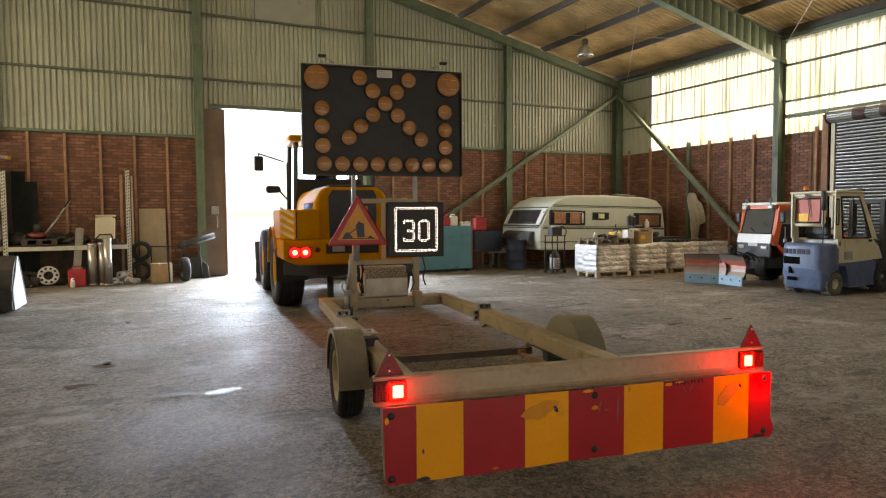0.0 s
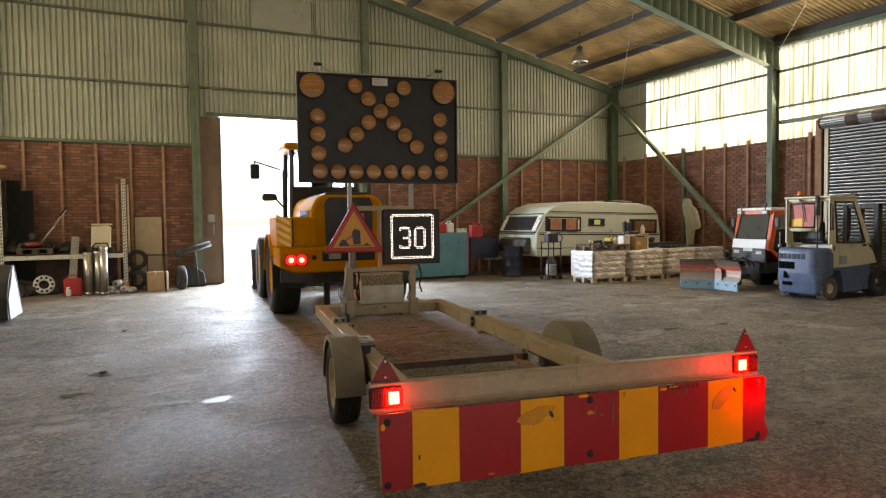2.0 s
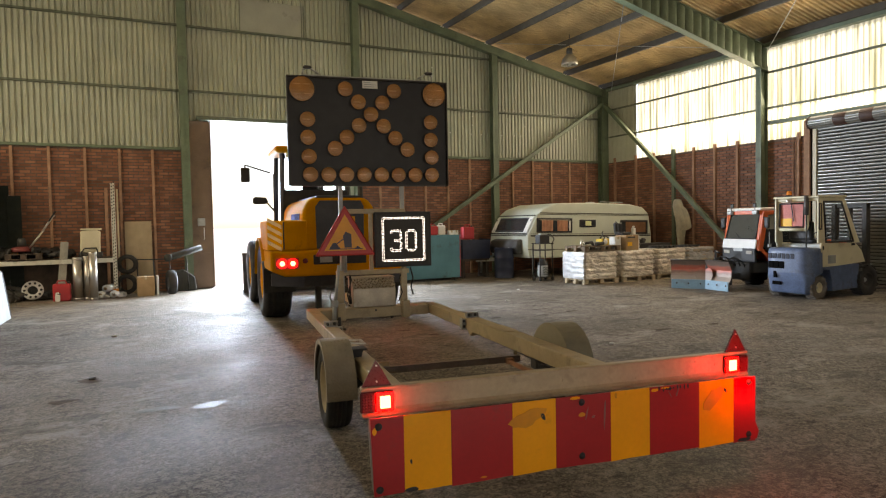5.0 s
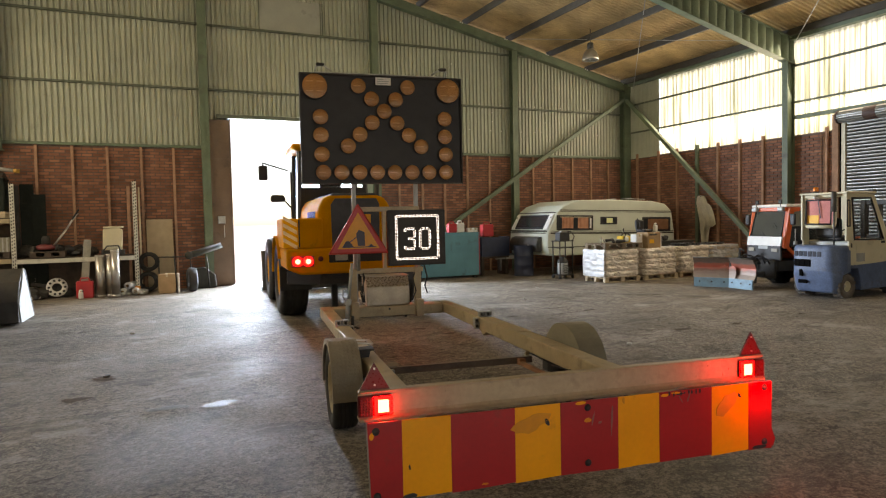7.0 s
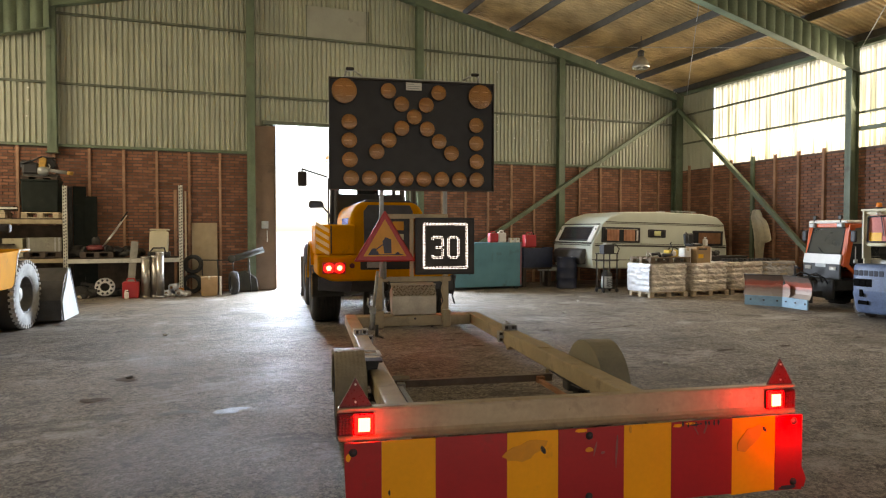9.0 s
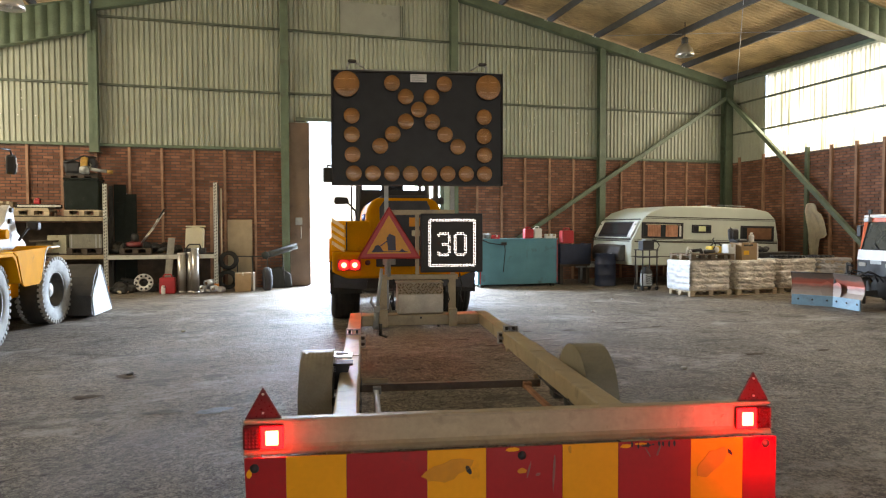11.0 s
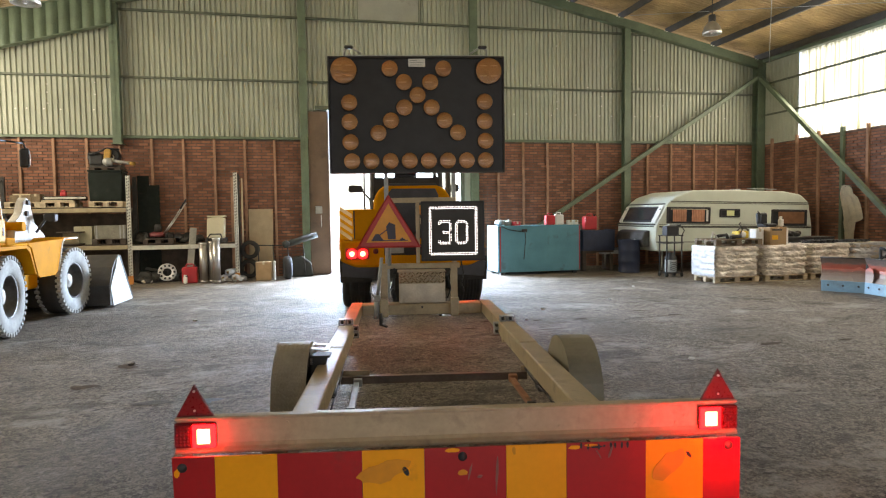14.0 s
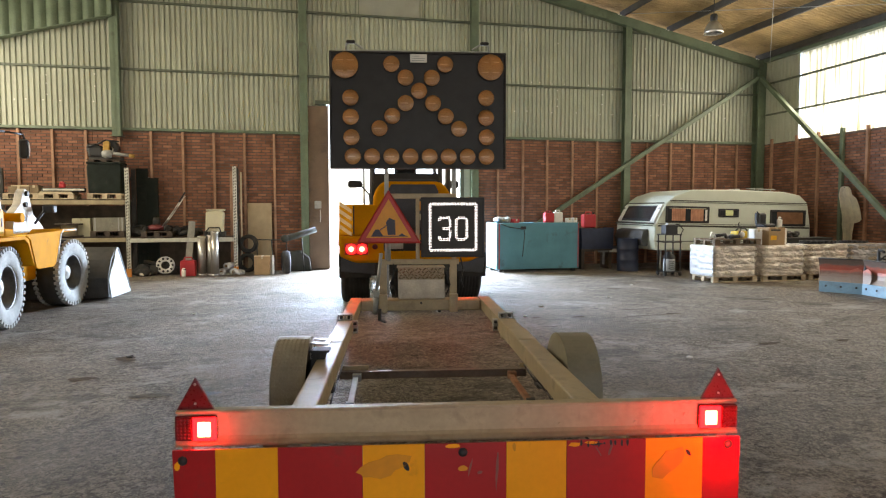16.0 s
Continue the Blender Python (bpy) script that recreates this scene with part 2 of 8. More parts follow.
M_WHITE = mat("white_paint", (0.72, 0.71, 0.68), 0.45, var=0.06, bump=0.03, dirt=0.06)
M_WOOD = mat("pallet_wood", (0.5, 0.41, 0.28), 0.8, var=0.25, scale=5, bump=0.3, rand=0.2)
M_GLASS = glass_mat("dark_glass", (0.75, 0.8, 0.8))
M_SMOKE = mat("smoked_glass", (0.03, 0.032, 0.035), 0.08, var=0.1, bump=0, spec=0.7)
M_DARK = mat("dark_steel", (0.05, 0.048, 0.045), 0.6, 0.3, var=0.25, dirt=0.2)
M_BAG = sack_mat()
M_REDPL = mat("red_plastic", (0.42, 0.025, 0.03), 0.4, var=0.1)
M_CARD = mat("brown_cardboard", (0.36, 0.24, 0.13), 0.85, var=0.12, bump=0.1)
M_AMBER = mat("amber_lens", (0.84, 0.38, 0.1), 0.1, var=0.05, bump=0.0, coat=0.12, transmission=0.85)
def flute(m, scale, strength):
    """Fine upright flutes moulded into a lens."""
    n, l = m.node_tree.nodes, m.node_tree.links
    co, wave, bump = n.new("ShaderNodeTexCoord"), n.new("ShaderNodeTexWave"), n.new("ShaderNodeBump")
    wave.bands_direction = "X"
    wave.inputs["Scale"].default_value = scale
    bump.inputs["Strength"].default_value, bump.inputs["Distance"].default_value = strength, 0.002
    l.new(co.outputs["Object"], wave.inputs["Vector"])
    l.new(wave.outputs["Fac"], bump.inputs["Height"])
    b = n["Principled BSDF"]
    l.new(bump.outputs["Normal"], b.inputs["Normal"])
    l.new(bump.outputs["Normal"], b.inputs["Coat Normal"])


flute(M_AMBER, 40, 0.35)
M_DISH = mat("lamp_dish", (0.52, 0.46, 0.38), 0.5, 0.5, var=0.05, bump=0.0)
# near-black that paints the shade inside openings and slat gaps
M_VOID = mat("shade_black", (0.004, 0.004, 0.004), 0.9, var=0.1, bump=0.0, spec=0.05)
M_LED = mat("lit_white_led", (1.0, 0.97, 0.88), 0.5, var=0.0, bump=0, emit=0.9)
M_TAIL = mat("lit_red_lamp", (1.0, 0.006, 0.004), 0.4, var=0, bump=0, emit=4.0)
M_TAILCORE = mat("lit_red_core", (1.0, 0.5, 0.2), 0.4, var=0, bump=0, emit=1.6)
M_REFLECT = mat("red_reflector", (0.1, 0.005, 0.007), 0.3, var=0.1, bump=0.1, bscale=90)


# ---- builders ----
def thing(name, label, category, x, y, z=0.0, rz=0.0, group="", kind=""):
    ob = new(name)
    ob.empty_display_size = 0.1
    ob.matrix_world = pose(x, y, z, 0, 0, rz)
    return tagged(ob, label, category, group, kind)


def part(name, bm, material, parent, label=""):
    me = bpy.data.meshes.new(name)
    bm.normal_update()
    bm.to_mesh(me)
    bm.free()
    me.materials.append(material)
    ob = new(name, me)
    ob.parent = parent
    if label:
        ob["label"] = label
    return ob


def solid(name, bm, material, label="", category="", kind="", smooth=False):
    ob = part(name, bm, material, None)
    return tagged(ob, label, category, "", kind)


def B():
    return bmesh.new()


def box(bm, c, s, bev=0.0, m=None, seg=1):
    """A box with centre c and size s, edges bevelled."""
    r = bmesh.ops.create_cube(bm, size=1.0)
    vs = r["verts"]
    bmesh.ops.scale(bm, vec=s, verts=vs)
    if bev:
        es = {e for v in vs for e in v.link_edges}
        o = bmesh.ops.bevel(bm, geom=list(es) + vs, offset=bev, segments=seg, affect="EDGES", profile=0.5)
        vs = list({v for f in o["faces"] for v in f.verts} | {v for v in vs if v.is_valid})
    bmesh.ops.translate(bm, vec=c, verts=vs)
    if m is not None:
        bmesh.ops.transform(bm, matrix=m, verts=vs)
    return bm


def span(bm, x0, x1, y0, y1, z0, z1, bev=0.0, seg=1):
    return box(bm, ((x0 + x1) / 2, (y0 + y1) / 2, (z0 + z1) / 2), (x1 - x0, y1 - y0, z1 - z0), bev, None, seg)


def bar(bm, a, b, w, h=None, bev=0.0):
    """A square bar from a to b, w wide and h high."""
    a, b = Vector(a), Vector(b)
    d = b - a
    q = d.to_track_quat("Y", "Z").to_matrix().to_4x4()
    return box(bm, (0, 0, 0), (w, d.length, h or w), bev, Matrix.Translation((a + b) / 2) @ q)


def rod(bm, a, b, r, r2=None, seg=12):
    a, b = Vector(a), Vector(b)
    d = b - a
    q = d.to_track_quat("Z", "Y").to_matrix().to_4x4()
    o = bmesh.ops.create_cone(bm, cap_ends=True, segments=seg, radius1=r, radius2=r if r2 is None else r2, depth=d.length)
    bmesh.ops.transform(bm, matrix=Matrix.Translation((a + b) / 2) @ q, verts=o["verts"])
    for f in {f for v in o["verts"] for f in v.link_faces}:
        f.smooth = len(f.verts) == 4
    return bm


def pipe(bm, pts, r, seg=8):
    for a, b in zip(pts, pts[1:]):
        rod(bm, a, b, r, seg=seg)
    for p in pts[1:-1]:
        o = bmesh.ops.create_uvsphere(bm, u_segments=seg, v_segments=6, radius=r)
        bmesh.ops.translate(bm, vec=p, verts=o["verts"])
    return bm


def prism(bm, pts, axis, lo, hi, bev=0.0):
    """A polygon pushed along an axis from lo to hi. pts are the other two coordinates in x, y, z order."""
    def at(p, v):
        return {"x": (v, p[0], p[1]), "y": (p[0], v, p[1]), "z": (p[0], p[1], v)}[axis]
    lov, hiv = [bm.verts.new(at(p, lo)) for p in pts], [bm.verts.new(at(p, hi)) for p in pts]
    fs = [bm.faces.new(lov), bm.faces.new(hiv[::-1])]
    k = len(pts)
    for i in range(k):
        fs.append(bm.faces.new((lov[i], hiv[i], hiv[(i + 1) % k], lov[(i + 1) % k])))
    bmesh.ops.recalc_face_normals(bm, faces=fs)
    if bev:
        bmesh.ops.bevel(bm, geom=list({e for f in fs for e in f.edges}) + lov + hiv, offset=bev, segments=2, affect="EDGES", profile=0.5)
    return bm


def lathe(bm, prof, m, seg=32):
    """A profile of (radius, height) turned round z, then placed by m."""
    rings = []
    for r, h in prof:
        rings.append([bm.verts.new(m @ Vector((r * math.cos(2 * math.pi * i / seg), r * math.sin(2 * math.pi * i / seg), h))) for i in range(seg)] if r > 1e-5 else [bm.verts.new(m @ Vector((0, 0, h)))])
    fs = []
    for a, b in zip(rings, rings[1:]):
        for i in range(seg):
            j = (i + 1) % seg
            vs = [a[i % len(a)], a[j % len(a)], b[j % len(b)], b[i % len(b)]]
            vs = list(dict.fromkeys(vs))
            if len(vs) > 2:
                fs.append(bm.faces.new(vs))
    for f in fs:
        f.smooth = True
    bmesh.ops.recalc_face_normals(bm, faces=fs)
    return bm


def mesh_of(name, verts, faces, material, parent=None):
    me = bpy.data.meshes.new(name)
    me.from_pydata(verts, [], faces)
    me.materials.append(material)
    ob = new(name, me)
    ob.parent = parent
    return ob


# ---- the hall: x from -7.6 to 15.46, y from -7 to 20 ----
XR, YN, YF, BRICK_TOP, EAVE, RIDGE_X, SLOPE = 15.46, -7.0, 20.0, 3.64, 6.0, 3.93, 0.228
DOOR = (2.1, 5.78, 4.42)


def roof_z(x):
    return EAVE + 0.12 + SLOPE * (XR - RIDGE_X - abs(x - RIDGE_X))


bm = B()
v = [bm.verts.new(p) for p in ((XL - 0.3, YN - 0.3, 0), (XR + 0.3, YN - 0.3, 0), (XR + 0.3, YF + 0.3, 0), (XL - 0.3, YF + 0.3, 0))]
bm.faces.new(v)
solid("floor", bm, M_FLOOR, "worn grey concrete hall floor with oil stains", "floor", "structure")
M_GROUND = mat("pale_gravel", (0.42, 0.4, 0.37), 0.9, var=0.2, scale=0.8, bump=0.4)
bm = B()
v = [bm.verts.new(p) for p in ((-900, -900, -0.03), (900, -900, -0.03), (900, 900, -0.03), (-900, 900, -0.03))]
bm.faces.new(v)
solid("ground", bm, M_GROUND, "pale gravel yard outside the hall", "ground", "structure")


def corrugated(name, u0, u1, top, base, place, material, pitch=0.1262, depth=0.04, holes=()):
    """A trapezoidal sheet: u along it, from base(u) to top(u); place(u, d, z) gives the point. Holes are (u0, u1, z0, z1)."""
    us = []
    u = u0
    while u < u1 - 1e-6:
        for fr, d in ((0.0, 0), (0.2, 0), (0.34, depth), (0.84, depth)):
            if u + fr * pitch < u1:
                us.append((u + fr * pitch, d))
        u += pitch
    us.append((u1, 0))
    verts, faces = [], []
    for (a, da), (b, db) in zip(us, us[1:]):
        mid = (a + b) / 2
        segs = [(base, top)]
        for h in holes:
            if h[0] < mid < h[1]:
                segs = [s for s in ((base, lambda q, h=h: h[2]), (lambda q, h=h: h[3], top)) if s[1](mid) > s[0](mid) + 0.01]
        for lo, hi in segs:
            i = len(verts)
            verts += [place(a, da, lo(a)), place(b, db, lo(b)), place(b, db, hi(b)), place(a, da, hi(a))]
            faces.append((i, i + 1, i + 2, i + 3))
    return mesh_of(name, verts, faces, material)


def brick_field(name, spans, place, z0, z1, pieces=None, parent=None):
    """Courses of bricks 210 x 53 with deep raked joints, over spans of u; place(u, d, z): d out of the wall. Inside the stretch pieces (u0, u1, za, zb) each brick is its own object."""
    rnd = random.Random(7)
    verts, faces, singles = [], [], []
    course, n = 0.0765, 0
    L = 0.232
    z = z0
    while z + 0.053 < z1:
        for a, b in spans:
            u = a - (0.116 if n % 2 else 0.0)
            while u < b:
                p, q = max(a, u), min(b, u + L - 0.022)
                u += L
                if q - p < 0.03:
                    continue
                d = 0.018 + rnd.uniform(-0.005, 0.005)
                if pieces and q - p > 0.2 and pieces[0] < p and q < pieces[1] and pieces[2] < z < pieces[3] and len(singles) < 300:
                    singles.append((p, z, d))
                    continue
                i = len(verts)
                for dd in (0.0, d):
                    verts += [place(p, dd, z), place(q, dd, z), place(q, dd, z + 0.053), place(p, dd, z + 0.053)]
                faces += [(i + 4, i + 5, i + 6, i + 7), (i, i + 1, i + 5, i + 4), (i + 1, i + 2, i + 6, i + 5), (i + 2, i + 3, i + 7, i + 6), (i + 3, i, i + 4, i + 7)]
        z += course
        n += 1
    ob = mesh_of(name, verts, faces, M_BRICK, parent)
    tagged(ob, kind="stuff")
    return singles


# far wall: mortar body with the door opening, bricks, flashing, siding
def far(u, d, z):
    return (u, YF - d, z)


bm = B()
span(bm, XL, DOOR[0] - 0.02, YF, YF + 0.24, 0, BRICK_TOP)
span(bm, DOOR[1] + 0.02, XR, YF, YF + 0.24, 0, BRICK_TOP)
wall_far = solid("wall_north", bm, M_MORTAR, "red brick gable wall with timber studs and corrugated siding above", "wall", "structure")
far_bricks = brick_field("bricks", [(XL, DOOR[0] - 0.35), (DOOR[1] + 0.35, XR)], far, 0.0, BRICK_TOP, (8.45, 10.6, 1.5, 3.5), wall_far)
siding = corrugated("siding_sheet", XL, XR, roof_z, lambda u: BRICK_TOP + 0.02, lambda u, d, z: (u, YF + 0.05 - d, z), M_SIDING, holes=((DOOR[0], DOOR[1], 0, DOOR[2]),))
siding.parent = wall_far
siding["label"] = "grey-green corrugated metal siding"
bm = span(B(), 2.98, 4.7, YF - 0.03, YF + 0.0, 6.86, 7.72, 0.004)
hatch = solid("hatch", bm, M_HATCH, "flat grey sheet-metal hatch panel in the siding high above the door", "hatch", "structure")
for x in (2.985, 4.66, 4.72):
    part("seam", span(B(), x - 0.008, x + 0.008, YF - 0.045, YF - 0.02, 6.86, 7.72), M_GIRT, hatch, "dark folded seam")

bm = B()
span(bm, XR, XR + 0.24, 12.35, YF + 0.24, 0, BRICK_TOP)
span(bm, XR, XR + 0.24, YN, 7.8, 0, BRICK_TOP)
wall_right = solid("wall_east", bm, M_MORTAR, "red brick side wall with studs under a band of translucent sheets", "wall", "structure")
brick_field("bricks", [(12.35, YF)], lambda u, d, z: (XR - d, u, z), 0.0, BRICK_TOP, None, wall_right)
sd = corrugated("siding_sheet", 18.35, YF, lambda u: EAVE + 0.1, lambda u: BRICK_TOP - 0.04, lambda u, d, z: (XR - 0.004 - d, u, z), M_SIDING, depth=0.02)
sd.parent = wall_right
for u0, x, q in ((YN, XR + 0.05, -1), (YN, XL - 0.05, 1)):
    back = corrugated("siding_sheet", u0, 7.2 if q < 0 else 8.0, lambda u: EAVE + 0.1, lambda u: BRICK_TOP + 0.02, lambda u, d, z, x=x, q=q: (x + q * d, u, z), M_SIDING)
    tagged(back, "grey-green corrugated siding above the side wall", "siding", "", "structure")
win = corrugated("window_1", 7.2, 18.35, lambda u: EAVE + 0.1, lambda u: BRICK_TOP if u > 12.35 or u < 7.8 else 4.1, lambda u, d, z: (XR + 0.06 - d, u, z), M_SHEET, pitch=0.13, depth=0.03)
# window_2 is an unseen band, its reach chosen for the light
win2 = corrugated("window_2", 8.0, YF, lambda u: EAVE + 0.1, lambda u: BRICK_TOP, lambda u, d, z: (XL - 0.06 + d, u, z), M_SHEET, pitch=0.13, depth=0.03)
tagged(win2, "unseen band of translucent corrugated sheets, assumed for light from the left", "window", "", "structure")
tagged(win, "long band of yellowed translucent corrugated sheets lit by daylight", "window", "", "structure")

bm = B()
span(bm, XL - 0.2, XL, YN, YF, 0, BRICK_TOP)
solid("wall_west", bm, M_SIDING, "plain grey-green side wall", "wall", "structure")
# out of view: wall with an opening assumed for the fill lamp
bm = B()
span(bm, XL, -0.5, YN - 0.2, YN, 0, 9)
span(bm, 6.5, XR, YN - 0.2, YN, 0, 9)
span(bm, -0.5, 6.5, YN - 0.2, YN, 4.6, 9)
solid("wall_south", bm, M_SIDING, "unseen grey-green wall with an opening added for light", "wall", "structure")

# roof
rs = []
for side, (a, b) in enumerate(((RIDGE_X, XR + 0.3), (XL - 0.3, RIDGE_X))):
    verts, faces = [], []
    y = YN
    while y < YF + 0.2:
        for fr, d in ((0, 0), (0.3, 0), (0.5, 0.036), (0.8, 0.036)):
            verts += [(a, y + fr * 0.126, roof_z(a) + 0.22 - d), (b, y + fr * 0.126, roof_z(b) + 0.22 - d)]
        y += 0.126
    for i in range(0, len(verts) - 2, 2):
        faces.append((i, i + 1, i + 3, i + 2))
    rs.append(mesh_of("ceiling_east" if side == 0 else "ceiling_west", verts, faces, M_ROOF))
    tagged(rs[-1], "brown corrugated roof sheets seen from below", "ceiling", "", "structure")
purlins = []
for i in range(8):
    for sgn in (1, -1):
        x = RIDGE_X + sgn * (0.6 + i * 1.53)
        bm = B()
        span(bm, x - 0.035, x + 0.035, YN, YF - 0.05, roof_z(x) + 0.0, roof_z(x) + 0.17)
        solid("purlin", bm, M_PURLIN, "dark steel roof purlin along the hall", "purlin", "structure")

# gable columns, girts, rafters, braces
def h_column(x, y, z0, z1, w=0.2, d=0.2, label="green painted steel column against the brick wall", turn=False):
    bm = B()
    f = 0.014
    if turn:
        span(bm, x - d / 2, x - d / 2 + f, y - w / 2, y + w / 2, z0, z1)
        span(bm, x + d / 2 - f, x + d / 2, y - w / 2, y + w / 2, z0, z1)
        span(bm, x - d / 2, x + d / 2, y - 0.006, y + 0.006, z0, z1)
    else:
        span(bm, x - w / 2, x + w / 2, y - d / 2, y - d / 2 + f, z0, z1)
        span(bm, x - w / 2, x + w / 2, y + d / 2 - f, y + d / 2, z0, z1)
        span(bm, x - 0.006, x + 0.006, y - d / 2, y + d / 2, z0, z1)
    span(bm, x - w / 2 - 0.04, x + w / 2 + 0.04, y - d / 2 - 0.04, y + d / 2 + 0.04, z0, z0 + 0.015)
    return solid("column", bm, M_GREEN, label, "column", "structure")


for x, foot in ((-3.06, 3.45), (1.5, 0), (6.17, 0), (10.82, 0)):
    h_column(x, YF - 0.16, foot, roof_z(x) - 0.12)
h_column(XR - 0.16, YF - 0.16, 0, EAVE, 0.26, 0.26, "green steel corner column")
h_column(XR - 0.16, 13.53, 0, 5.6, 0.16, 0.28, "green steel portal column against the side wall", True)
def girt(u0, u1, z, place, label, h=0.024):
    """A lipped channel lying across the siding; place(u, d, z): d out of the wall."""
    bm = B()
    for d0, d1, z0, z1 in ((0.0, 0.075, z + h - 0.006, z + h), (0.0, 0.075, z - h, z - h + 0.006), (0.0, 0.006, z - h, z + h), (0.07, 0.076, z + h - 0.022, z + h), (0.07, 0.076, z - h, z - h + 0.022)):
        p, q = place(u0, d0, z0), place(u1, d1, z1)
        span(bm, min(p[0], q[0]), max(p[0], q[0]), min(p[1], q[1]), max(p[1], q[1]), z0, z1)
    return solid("girt", bm, M_GIRT, label, "girt", "structure")


def on_far(u, d, z):
    return (u, YF - 0.012 - d, z)


def on_east(u, d, z):
    return (XR + 0.012 - d, u, z)


for z in (5.15, 6.82):
    reach = 11.5 if z < 6 else (XR - RIDGE_X) - (z - EAVE) / SLOPE
    girt(6.17 if z < 6 else RIDGE_X, RIDGE_X + reach, z, on_far, "dark green steel girt across the siding")
    girt(RIDGE_X - reach, 1.5 if z < 6 else RIDGE_X, z, on_far, "dark green steel girt across the siding")
girt(DOOR[0] - 0.5, DOOR[1] + 0.5, 5.16, on_far, "dark green steel girt above the door")
for a, b in ((XL, DOOR[0] - 0.3), (DOOR[1] + 0.3, XR)):
    bm = B()
    span(bm, a, b, YF - 0.07, YF + 0.0, BRICK_TOP - 0.02, BRICK_TOP + 0.05, 0.006)
    solid("trim", bm, M_GREEN, "green sill flashing between brick and siding", "trim", "structure")
bm = B()
bar(bm, (RIDGE_X, YF - 0.2, roof_z(RIDGE_X) - 0.13), (XR, YF - 0.2, roof_z(XR) - 0.13), 0.2, 0.24)
solid("rafter", bm, M_GREEN, "green steel gable rafter under the roof", "rafter", "structure")
bm = B()
bar(bm, (RIDGE_X, YF - 0.2, roof_z(RIDGE_X) - 0.13), (-3.06, YF - 0.2, roof_z(-3.06) - 0.13), 0.2, 0.24)
solid("rafter", bm, M_GREEN, "green steel gable rafter under the roof", "rafter", "structure")


def deep_rafter(x0, x1, y, d0, d1, pitch, label):
    """A deep rafter with flat flanges and a web folded into upright waves, following the roof."""
    bm = B()
    t0, t1 = roof_z(x0) - 0.02, roof_z(x1) - 0.02
    prism(bm, [(x0, t0 - d0 - 0.02), (x1, t1 - d1 - 0.02), (x1, t1 - d1), (x0, t0 - d0)], "y", y - 0.1, y + 0.1)
    prism(bm, [(x0, t0), (x1, t1), (x1, t1 + 0.02), (x0, t0 + 0.02)], "y", y - 0.1, y + 0.1)
    waves = max(3, round(abs(x1 - x0) / pitch))
    row = []
    for i in range(waves):
        for k in range(8):
            row.append(((i + k / 8) / waves, -0.065 * abs(math.cos(math.pi * k / 8))))
    row.append((1.0, -0.065))
    edge = []
    for k, d in row:
        x, top = x0 + (x1 - x0) * k, t0 + (t1 - t0) * k
        edge.append((bm.verts.new((x, y + d, top - d0 - (d1 - d0) * k)), bm.verts.new((x, y + d, top))))
    for p, q in zip(edge, edge[1:]):
        bm.faces.new((p[0], q[0], q[1], p[1]))
    return solid("rafter", bm, M_GREEN, label, "rafter", "structure")


deep_rafter(XR - 0.02, RIDGE_X, 13.53, 0.62, 0.5, 0.28, "deep green portal rafter with a folded wavy web")
deep_rafter(-3.06, XL, YF - 0.3, 0.74, 0.93, 0.27, "deep green rafter with a folded wavy web")

for a, b, name in (((XR - 0.35, YF - 0.32, 5.62), (8.0, YF - 0.32, 1.2), "x"), ((XR - 0.3, YF - 0.4, 5.6), (XR - 0.3, 14.3, 0.75), "y")):
    bm = B()
    bar(bm, a, b, 0.12, 0.12, 0.01)
    solid("brace", bm, M_GREEN, "green diagonal steel wall brace", "brace", "structure")

# studs on the brick
for i in range(-10, 1):
    x = 0.724 + 0.757 * i
    bm = B()
    span(bm, x - 0.03, x + 0.03, YF - 0.075, YF - 0.013, 0, BRICK_TOP - 0.03, 0.004)
    solid("stud", bm, M_STUD, "raw timber stud on the brick wall", "stud", "structure")
for x in (6.9, 7.65, 8.39, 9.17, 9.95, 11.57, 12.36, 13.13, 13.89, 14.63):
    bm = B()
    span(bm, x - 0.03, x + 0.03, YF - 0.075, YF - 0.013, 0, BRICK_TOP - 0.03, 0.004)
    solid("stud", bm, M_STUD, "raw timber stud on the brick wall", "stud", "structure")
for y in (19.37, 18.35, 17.54, 15.92, 15.15, 14.38, 12.55):
    bm = B()
    span(bm, XR - 0.085, XR - 0.013, y - 0.035, y + 0.035, 0, BRICK_TOP + 0.1, 0.004)
    solid("stud", bm, M_STUD, "raw timber stud on the side wall", "stud", "structure")
bm = B()
span(bm, XR - 0.1, XR - 0.013, 16.66, 16.76, 0, BRICK_TOP + 0.12, 0.004)
solid("stud", bm, M_GREEN, "green steel stud on the side wall", "stud", "structure")
for z in (4.49, 5.43):
    girt(YN, YF - 0.3, z, on_east, "dark steel girt across the translucent band")
bm = B()
span(bm, XR - 0.15, XR + 0.02, YN, YF, EAVE + 0.08, EAVE + 0.24)
solid("eaves_beam", bm, M_GREEN, "green eaves beam above the translucent band", "beam", "structure")

# ---- things ----
AX = Matrix.Rotation(radians(90), 4, "Y")


